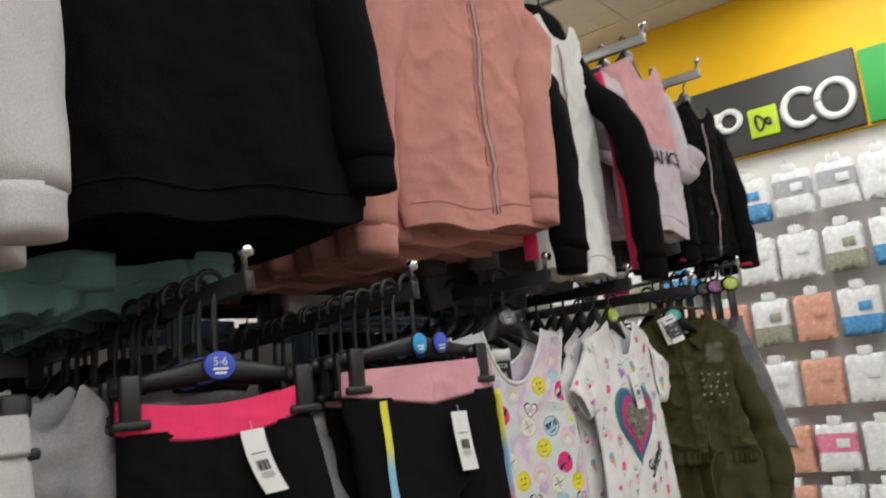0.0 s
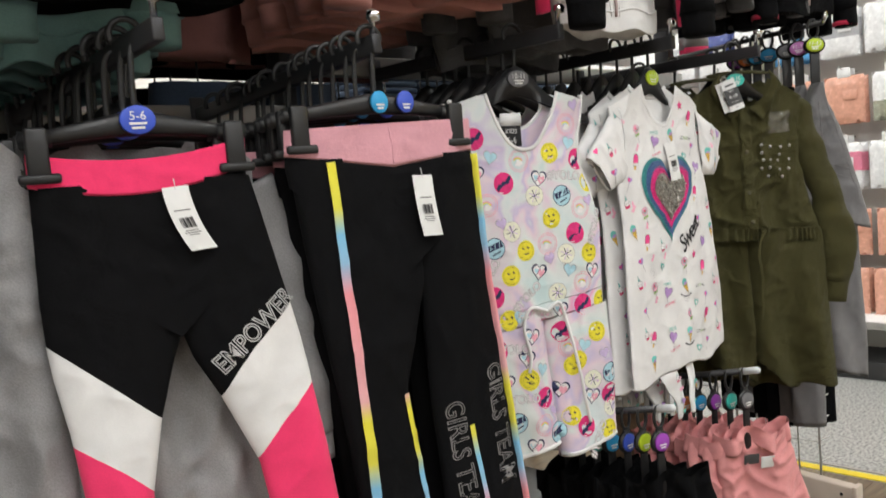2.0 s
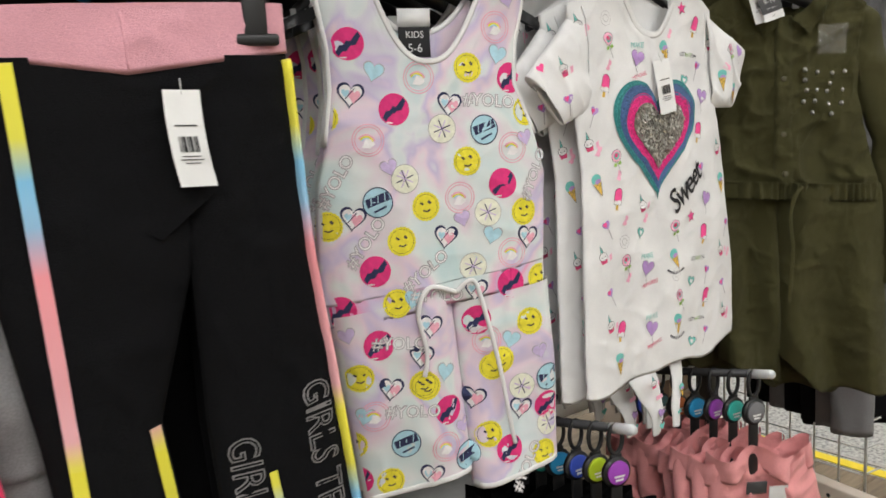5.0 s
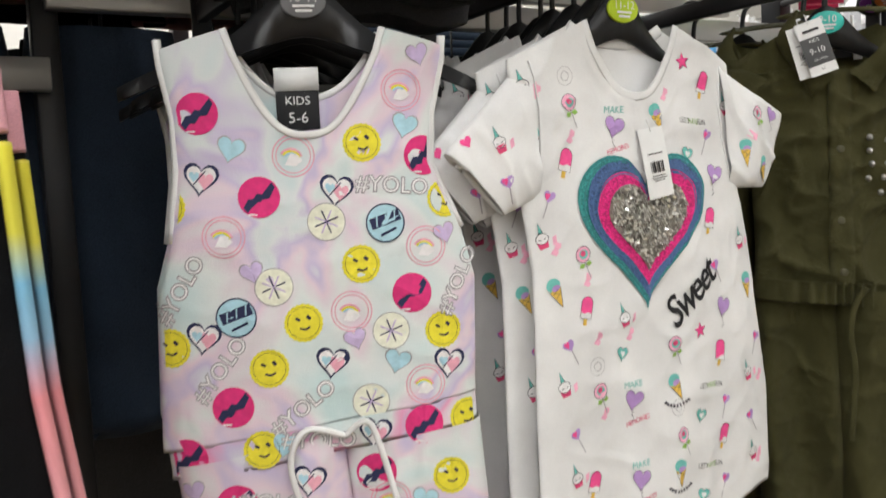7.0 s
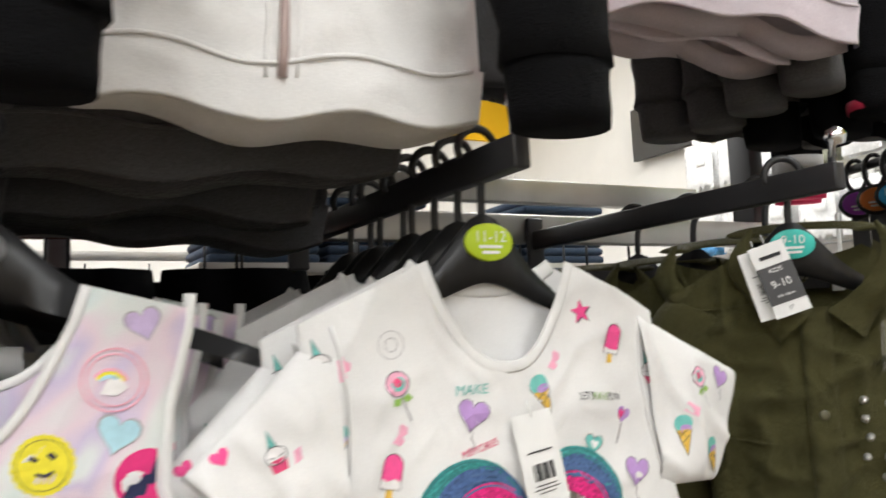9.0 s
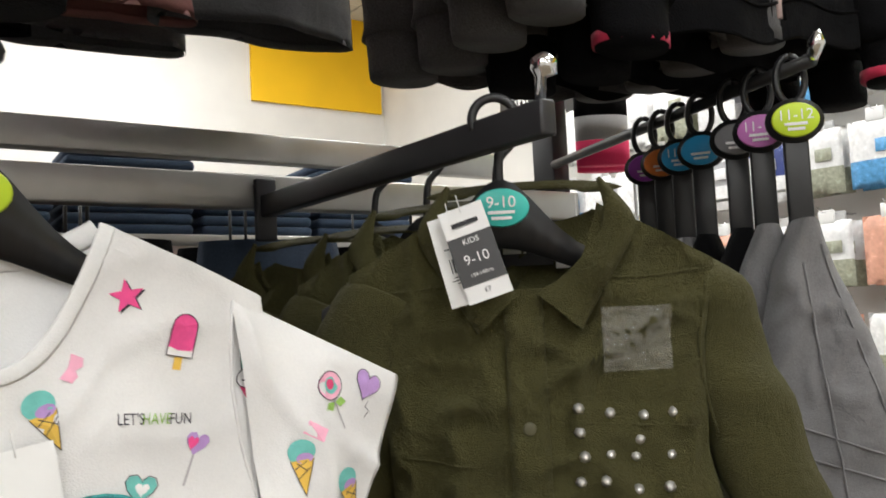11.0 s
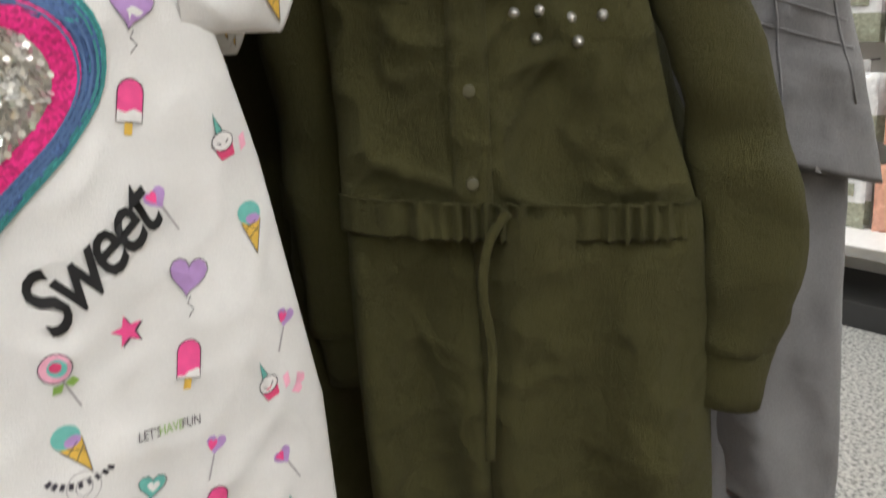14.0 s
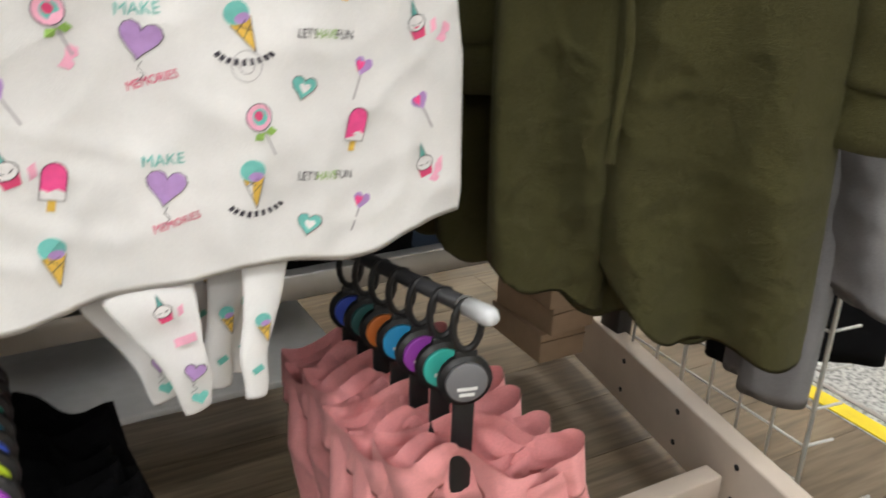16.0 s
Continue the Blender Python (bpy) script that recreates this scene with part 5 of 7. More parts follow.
def cupcake(p, x, z, turn, k=1.0):
    p.motif("cupcake_print")
    p.fill("red", turned(x, z, [(-0.008, -0.004), (0.008, -0.004), (0.006, -0.014), (-0.006, -0.014)], turn, k))
    p.fill("white", turned(x, z, [(0.009 * math.cos(a), -0.001 + 0.007 * math.sin(a)) for a in [i * math.pi / 6 for i in range(12)]], turn, k), 0.0016)
    p.line("dark", turned(x, z, [(0.009 * math.cos(a), -0.001 + 0.007 * math.sin(a)) for a in [i * math.pi / 6 for i in range(12)]], turn, k), 0.0008, 0.002, True)
    p.fill("teal", turned(x, z, [(-0.003, 0.006), (0.003, 0.006), (0.0, 0.020)], turn, k))
    p.line("dark", turned(x, z, [(-0.003, 0.006), (0.0, 0.020), (0.003, 0.006)], turn, k), 0.0008, 0.002)
    p.line("dark", turned(x, z, [(-0.005, -0.001), (-0.002, -0.003)], turn, k), 0.001, 0.0022)
    p.line("dark", turned(x, z, [(0.002, -0.003), (0.005, -0.001)], turn, k), 0.001, 0.0022)
    p.fill("pale", turned(x, z, [(0.012, -0.014), (0.018, -0.012), (0.020, -0.002), (0.014, -0.004)], turn, k))


def rose_lolly(p, x, z, turn, k=1.0):
    p.motif("rose_print")
    p.fill("pale", circle_pts(x, z, 0.0105 * k, 16))
    p.fill("teal", circle_pts(x + 0.001, z, 0.0065 * k, 12), 0.0016)
    p.fill("red", circle_pts(x, z + 0.001, 0.0040 * k, 10), 0.002)
    p.line("dark", circle_pts(x, z, 0.0108 * k, 16), 0.0007, 0.0022, True)
    p.line("grey", turned(x, z, [(0, -0.010), (0.002, -0.034)], turn, k), 0.0014)
    for s in (-1, 1):
        p.fill("green", turned(x, z, [(0.0, -0.013), (s * 0.007, -0.011), (s * 0.010, -0.016), (s * 0.004, -0.018)], turn, k), 0.0016)


def star(p, x, z, turn, k=1.0):
    p.motif("star_print")
    p.fill("dark", turned(x + 0.0015, z - 0.001, [((0.012 if i % 2 == 0 else 0.005) * math.sin(i * math.pi / 5), (0.012 if i % 2 == 0 else 0.005) * math.cos(i * math.pi / 5)) for i in range(10)], turn, k), 0.0010)
    p.fill("hot", turned(x, z, [((0.012 if i % 2 == 0 else 0.005) * math.sin(i * math.pi / 5), (0.012 if i % 2 == 0 else 0.005) * math.cos(i * math.pi / 5)) for i in range(10)], turn, k), 0.0015)


rnd = random.Random(4)
p = Printer(tee_made[1], tee_t)
for x, z in POPSICLES:
    popsicle(p, x, z, -12)
for x, z in CONES:
    cone(p, x, z + 0.008, rnd.choice((4, 24)))
for i, (x, z) in enumerate(BALLOONS):
    balloon(p, x, z, -14, 1.0, i in (0, 1, 4, 5))
for x, z in LOLLIES:
    lolly(p, x, z + 0.006, rnd.choice((-20, 28)))
for x, z in CUPCAKES:
    cupcake(p, x, z, 16)
for x, z in ROSES:
    rose_lolly(p, x, z + 0.010, 18)
for x, z in STARS:
    star(p, x, z, 8)
for x, z in TEAL_HEARTS:
    p.motif("heart_print")
    p.fill("teal", heart_pts(x, z, 0.021, 0.019, 16, -14))
    p.fill("white", heart_pts(x + 0.001, z, 0.010, 0.009, 12, -14), 0.0017)
    p.line("dark", heart_pts(x, z, 0.022, 0.020, 16, -14), 0.0006, 0.0018, True)
for x, z in CANDIES:
    p.motif("candy_print")
    p.fill("pale", turned(x, z, [(-0.004, -0.008), (0.004, -0.008), (0.006, -0.003), (0.003, 0.0), (0.006, 0.004), (0.004, 0.009), (-0.004, 0.009), (-0.002, 0.0)], -25))
for x, z in SLOGANS:
    p.motif("slogan_print")
    p.words("dark", "LET'S", 0.0105, x - 0.0165, z + 0.0015, -5, stretch=0.75)
    p.words("green", "HAVE", 0.0105, x + 0.0005, z, -5, stretch=0.75)
    p.words("dark", "FUN", 0.0105, x + 0.0165, z - 0.0015, -5, stretch=0.75)
for x, z in SWIRLS:
    p.motif("swirl_print")
    p.line("grey", circle_pts(x, z, 0.012, 16), 0.0006, 0.0016, True)
    p.line("grey", circle_pts(x, z, 0.006, 10), 0.0008, 0.0016, True)
for x, z in ((0.062, -0.52), (0.065, -0.643)):
    p.motif("slogan_print")
    for k in range(9):
        a = radians(205 + 15 * k)
        p.fill("dark", rect_pts(x + 0.024 * math.cos(a), z + 0.010 + 0.012 * math.sin(a), 0.0032, 0.005, 15 * k - 60))
p.close()
p = Printer(tee_made[3], tee_t)
rose_lolly(p, 0.236, -0.118, 14)
cone(p, 0.250, -0.195, 20)
cone(p, 0.212, -0.170, 4)
balloon(p, 0.270, -0.122, -30, 0.8)
p.motif("candy_print")
p.fill("pale", rect_pts(0.222, -0.150, 0.016, 0.010, -30))
p = (p.close(), Printer(tee_made[2], tee_t))[1]
cupcake(p, -0.215, -0.150, 20)
p.motif("candy_print")
p.fill("hot", heart_pts(-0.255, -0.150, 0.016, 0.014, 14, 30))
lolly(p, -0.205, -0.200, 20)
p.close()


class TailFace:
    """The front of the hanging tie ends."""

    def span(self, z):
        return -9.0, 9.0

    def front(self, x, z):
        return tee_made[1].front(0.035, -0.67) - 0.0085


p = Printer(TailFace(), tee_t)
cupcake(p, -0.020, -0.712, 16, 0.8)
balloon(p, 0.001, -0.775, -14, 0.6)
p.motif("heart_print")
p.fill("teal", heart_pts(0.004, -0.800, 0.015, 0.013, 14, 10))
p.motif("candy_print")
p.fill("pale", rect_pts(-0.004, -0.742, 0.018, 0.008, 10))
cone(p, 0.062, -0.742, 10, 0.7)
p.motif("candy_print")
p.fill("teal", rect_pts(0.055, -0.785, 0.010, 0.006, 30))
p.close()


# sequin heart
def sequin(name, c, metal, rough, scale, flash=0.25):
    m, nt, b = nodes_of(name, rough, metal, 0.6)
    tc = nt.nodes.new("ShaderNodeTexCoord")
    vo = nt.nodes.new("ShaderNodeTexVoronoi")
    vo.inputs["Scale"].default_value = scale
    nt.links.new(tc.outputs["Object"], vo.inputs["Vector"])
    r = ramp(nt, vo.outputs["Color"], [(0.1, shade(c, 0.6)), (0.5, c), (0.9, shade(c, 1.5))])
    nt.links.new(r.outputs[0], b.inputs["Base Color"])
    bp = nt.nodes.new("ShaderNodeBump")
    bp.inputs["Strength"].default_value, bp.inputs["Distance"].default_value = 1.0, 0.004
    nt.links.new(vo.outputs["Color"], bp.inputs["Height"])
    nt.links.new(bp.outputs[0], b.inputs["Normal"])
    return m


ts = tee_made[1]
hx, hz = 0.013, -0.276
bm = bmesh.new()
poly_on(bm, ts, heart_pts(hx, hz, 0.226, 0.210, 72), 10, 0.0030)
heart = part("sequin_heart", bm, sequin("teal_sequin", (0.05, 0.34, 0.33), 0.35, 0.3, 420), tee_t, "heart of teal, blue, pink and silver sequins")
for wv, hv, dz, off, mt in ((0.208, 0.192, 0.002, 0.0042, sequin("blue_sequin", (0.07, 0.14, 0.33), 0.35, 0.3, 420)), (0.180, 0.160, 0.003, 0.0052, sequin("pink_sequin", (0.80, 0.02, 0.22), 0.2, 0.4, 420)), (0.142, 0.120, 0.006, 0.0062, sequin("silver_sequin", (0.50, 0.48, 0.44), 0.8, 0.3, 190))):
    bm = bmesh.new()
    poly_on(bm, ts, heart_pts(hx + 0.005, hz + dz, wv, hv, 72), 9, off)
    part("sequin_band", bm, mt, heart)
for row in range(5):
    bm = bmesh.new()
    wv = 0.222 - 0.011 * row
    strip_on(bm, ts, heart_pts(hx + 0.001 * row, hz + 0.0005 * row, wv, wv * 0.925 - 0.002 * row, 72), 0.0018, True, 0.0036 + 0.0004 * row)
    part("stitching", bm, printed("stitch_teal", (0.06, 0.26, 0.27)) if row < 2 else printed("stitch_blue", (0.10, 0.18, 0.36)), heart)
# loose silver sequins, each tilted its own way
SEQUIN = plain("silver_foil", (0.90, 0.89, 0.86), 0.30, 0.85, 0.5, 0.08, 90, 0.1)
rnd = random.Random(77)
bm = bmesh.new()
inside = heart_pts(hx + 0.005, hz + 0.006, 0.140, 0.118, 48)
for j in range(34):
    for i in range(36):
        x, z = hx - 0.07 + 0.0042 * i + 0.0021 * (j % 2), hz - 0.062 + 0.0038 * j
        hit = False
        for (xa, za), (xb, zb) in zip(inside, inside[1:] + inside[:1]):
            if (za > z) != (zb > z) and x < xa + (z - za) / (zb - za) * (xb - xa):
                hit = not hit
        if not hit or rnd.random() < 0.12:
            continue
        m = pose(x, ts.front(x, z) - 0.0062 - rnd.uniform(0, 0.001), z, 74 + rnd.gauss(0, 20), rnd.gauss(0, 20), rnd.uniform(0, 60))
        bm.faces.new([bm.verts.new(m @ Vector((0.0027 * math.cos(k * math.pi / 3), 0.0027 * math.sin(k * math.pi / 3), 0))) for k in range(6)])
tagged(part("sequin_field", bm, SEQUIN, heart, "loose silver sequins", False), kind="stuff")
# brush lettering
bm = bmesh.new()
text_on(bm, ts, "Sweet", 0.062, 0.092, -0.368, 38, 0.35, 0.0022, 0.80, 0.86, 0.0008)
part("brush_lettering", bm, INK, tee_t, "black brush lettering")
swing_tag(tee_t, ts, 0.022, -0.137, 0.044, 0.094, 8, 0.0)

p = Printer(rom_made[1], rom_t)


def badges(p, suns, pinks, blues, rings, whites, darks, bluehs, lilacs, tags):
    for x, z in suns:
        p.motif("sun_print")
        p.fill("sun", circle_pts(x, z, 0.0215, 44, 1.0, 0.06))
        for a, b, w in (((-0.009, 0.006), (-0.004, 0.003), 0.003), ((0.004, 0.008), (0.008, 0.004), 0.004), ((-0.005, -0.006), (0.002, -0.008), 0.0022), ((0.002, -0.008), (0.007, -0.005), 0.0022)):
            p.line("dark", [(x + a[0], z + a[1]), (x + b[0], z + b[1])], w, 0.0018)
        p.line("dark", circle_pts(x, z, 0.0185, 24), 0.0005, 0.0018, True)
    for x, z in pinks:
        p.motif("badge_print")
        p.fill("badge", circle_pts(x, z, 0.0235, 26))
        p.fill("navy", turned(x, z, [(-0.021, -0.004), (-0.012, 0.003), (-0.007, 0.001), (0.0, 0.005), (0.006, 0.001), (0.020, 0.010), (0.021, 0.003), (0.010, -0.006), (0.002, -0.004), (-0.006, -0.009), (-0.014, -0.006), (-0.019, -0.011)], 22, 1.0), 0.0018)
        p.line("white", turned(x, z, [(-0.019, -0.013), (-0.010, -0.017)], 22), 0.002, 0.0018)
    for x, z in blues:
        p.motif("badge_print")
        p.fill("sky", circle_pts(x, z, 0.023, 26))
        p.fill("navy", rect_pts(x, z + 0.004, 0.036, 0.013, 18), 0.0018)
        for k in (-0.011, 0.0, 0.011):
            p.line("sky", turned(x, z, [(k, -0.001), (k + 0.004, 0.010)], 18), 0.0015, 0.0022)
        p.line("navy", circle_pts(x, z, 0.0222, 26), 0.0016, 0.0018, True)
        p.line("navy", turned(x, z, [(-0.010, -0.012), (0.010, -0.010)], 18), 0.003, 0.0018)
    for x, z in rings:
        p.motif("unicorn_print")
        p.line("rose", circle_pts(x, z, 0.0235, 28), 0.0014, 0.0014, True)
        p.line("rose", circle_pts(x, z, 0.0195, 24), 0.0012, 0.0014, True)
        for r, ink in ((0.013, "rose"), (0.0105, "sun"), (0.008, "sky")):
            p.line(ink, [(x - 0.003 + r * math.cos(a), z - 0.005 + r * math.sin(a)) for a in [k * math.pi / 10 for k in range(1, 9)]], 0.0026, 0.0016)
        p.fill("white", [(x - 0.010, z - 0.010), (x + 0.002, z - 0.012), (x + 0.010, z - 0.006), (x + 0.005, z + 0.001), (x - 0.003, z + 0.003)], 0.0018)
    for x, z in whites:
        p.motif("burst_print")
        p.fill("cream", circle_pts(x, z, 0.022, 26))
        p.line("grey", circle_pts(x, z, 0.0216, 26), 0.0009, 0.0018, True)
        for k in range(4):
            a = radians(20 + 45 * k)
            p.line("lilac" if k % 2 else "navy", [(x - 0.014 * math.cos(a), z - 0.014 * math.sin(a)), (x + 0.014 * math.cos(a), z + 0.014 * math.sin(a))], 0.0016, 0.0018 + 0.0002 * k)
    for i, (x, z) in enumerate(darks):
        p.motif("heart_print")
        p.fill("navy", heart_pts(x, z, 0.040, 0.038, 24, -10))
        p.fill("white", heart_pts(x, z, 0.033, 0.031, 24, -10), 0.0017)
        p.fill("rose", heart_pts(x + 0.005, z - 0.002, 0.018, 0.020, 16, -10), 0.0021)
        p.fill("sky", heart_pts(x - 0.007, z + 0.004, 0.012, 0.012, 14, -10), 0.0022)
        p.line("navy", [(x - 0.008, z - 0.004), (x + 0.006, z + 0.010)], 0.0014, 0.0025)
    for x, z in bluehs:
        p.motif("heart_print")
        p.fill("grey", heart_pts(x, z, 0.033, 0.031, 22, -16))
        p.fill("sky", heart_pts(x, z, 0.030, 0.028, 22, -16), 0.0017)
    for x, z in lilacs:
        p.motif("heart_print")
        p.fill("grey", heart_pts(x, z, 0.028, 0.027, 22, 14))
        p.fill("lilac", heart_pts(x, z, 0.0255, 0.0245, 22, 14), 0.0017)
    for (x, z), turn in zip(tags, (-6, 58, 62, 52, 34)):
        p.motif("hashtag_print")
        p.words("grey", "#YOLO", 0.026, x, z, turn, offset=0.0012)
        p.words("white", "#YOLO", 0.026, x, z, turn, 0.0022, offset=-0.0002)


badges(p, SUNS, PINK_BADGES, BLUE_BADGES, UNICORN_RINGS, WHITE_BADGES, DARK_HEARTS, BLUE_HEARTS, LILAC_HEARTS, TAGS)
p.close()
p = Printer(rom_made[2], rom_t)
badges(p, SHORTS_SUNS, SHORTS_PINK, SHORTS_BLUE, [(0.06, -0.56), (-0.02, -0.72)], SHORTS_WHITE, SHORTS_HEARTS, [(-0.145, -0.655)], [(0.15, -0.59)], [(-0.07, -0.655)])
badges(p, [(-0.165, -0.70), (0.155, -0.765), (-0.11, -0.765)], [(0.09, -0.745), (0.045, -0.525), (-0.16, -0.76)], [(0.165, -0.635)], [(-0.13, -0.655)], [(0.165, -0.715)], [(-0.035, -0.525), (0.035, -0.655), (-0.045, -0.765)], [(-0.015, -0.60), (0.10, -0.565)], [(-0.165, -0.525), (0.015, -0.695)], [(-0.085, -0.545), (0.12, -0.78)])
p.close()
p = Printer(rom_made[3], rom_t)
badges(p, [(-0.085, -0.482), (0.160, -0.470)], [(0.105, -0.472), (-0.17, -0.487)], [], [], [], [(0.045, -0.478)], [(-0.06, -0.480)], [], [(-0.02, -0.478)])
p.close()
p = Printer(rom_made[1], rom_t)
badges(p, [], [], [], [], [], [], [(0.100, -0.118)], [], [])
p.close()
# neck label of the playsuit, hung on the inside of the back
label = part("neck_label", boxm(-0.045, 0.005, 0.040, 0.042, -0.115, -0.045, 0.0008), INK, rom_t, "black and white card neck label")
part("label_top", boxm(-0.046, 0.006, 0.0385, 0.0395, -0.070, -0.043), CARD, label)
part("label_lettering", flat_text("KIDS", 0.014, pose(-0.02, 0.0385, -0.082)), CARD, label, smooth=False)
part("label_lettering", flat_text("5-6", 0.018, pose(-0.02, 0.0385, -0.102)), CARD, label, smooth=False)


# ---- stacks of the same clothes behind on each arm ----
for t, h, n, step, seed in ((tee_t, tee_h, 7, 0.045, 3), (rom_t, rom_h, 6, 0.048, 5), (dre_t, dre_h, 3, 0.125, 7)):
    stack(t, n, step, 0.018, seed, 8.0, 0.0, 0.016 if t is rom_t else 0.0)
    w = h.matrix_world.copy()
    bare = shoulder_hanger(w @ pose(0, step, 0), MID - w.translation.z, 0.36, 0.065, None, label="plain black plastic clothes hanger behind the first")
    stack(bare, n - 1, step, 0.004, seed + 1, 3.0)

# card tags of the dress
swing_tag(dre_t, dre_made[1], -0.064, -0.016, 0.040, 0.082, 14, 0.0)
swing_tag(dre_t, dre_made[1], -0.053, -0.010, 0.041, 0.086, 17, 0.0, True)
for sx in (0,):
    tg = [o for o in dre_t.children if o.name.startswith("swing_tag")]
    for k, o in enumerate(tg):
        o.location.y = -0.012 - 0.004 * k
stack(l1, 2, 0.19, 0.006, 11, 4)
stack(l1h, 14, 0.034, 0.006, 12, 6, 0.0025)
for k in range(1, 6):
    copy_thing(l2, pose(1.16 + (0.016, -0.012, 0.004, -0.016, 0.0)[k - 1], 0.915 + 0.062 * k, 1.37 - 0.012 * (k % 3), 0, 0, -8 + 3 * (k % 3)))
striped_lettering(*l2_made)
stack(l2h, 15, 0.034, 0.006, 14, 6, 0.0025)
grey = long_tee(pose(0.80, 1.075, 1.38, 0, 0, -12), GREY_MARL, 0.165, 0.72)
stack(grey, 5, 0.07, 0.008, 15, 3)
gh = shoulder_hanger(pose(0.80, 1.10, 1.385, 0, 0, -10), LOW + 0.03 - 1.385, 0.34, 0.05, None)
stack(gh, 6, 0.06, 0.004, 16, 3)


def plain_joggers(m, mat, label, group):
    t = thing("jogging_bottoms", label, "trousers", group, m)
    hip = Shell([(0.01, -0.14, 0.14), (-0.30, -0.165, 0.165)], 0.06, 0.006, 5.0, 18, 0, 0, 0.004)
    hip.vtop, hip.vbot = 0, -0.7
    part("waistband", hip.mesh(None, None, lambda u: -0.035, 30, 6, grow=0.002), mat, t)
    part("hip_panel", hip.mesh(lambda u: -0.033, None, lambda u: -0.27, 30, 20, 0), mat, t)
    for a, b in ((-1, 1),) and ((-1, 0), (0, 1)):
        leg = Shell([(-0.22, a * 0.16, b * 0.16), (-0.45, a * 0.16 + 0.012 * b, b * 0.16 + 0.012 * a), (-0.66, a * 0.135 + 0.02 * b, b * 0.135 + 0.02 * a)], 0.06, 0.006, 5.0, 18, 0, 0, 0.005)
        leg.vtop, leg.vbot = 0, -0.7
        part("leg", leg.mesh(None, None, None, 22, 24), mat, t)
    return t


jog = plain_joggers(pose(0.33, 0.98, 1.33, 0, 0, -12), PALE_GREY, "pale grey girls' jogging bottoms with a pink print", "pale grey joggers")
part("leg_print", boxm(0.02, 0.10, -0.0385, -0.036, -0.42, -0.28), cloth("pale_pink_print", (0.75, 0.35, 0.45)), jog, "pink square print")
stack(jog, 4, 0.07, 0.008, 17, 3)
jh = clip_hanger(pose(0.33, 0.99, 1.345, 0, 0, -12), LOW + 0.035 - 1.345, 0.30)
stack(jh, 12, 0.038, 0.006, 18, 6, 0.0025)
grey2 = long_tee(pose(0.56, 1.10, 1.38, 0, 0, -12), GREY_MARL, 0.10, 0.70, False, "long_sleeved_top", "grey marl long-sleeved girls' top, folded on its hanger", "folded grey tops")
stack(grey2, 5, 0.055, 0.008, 19, 3)


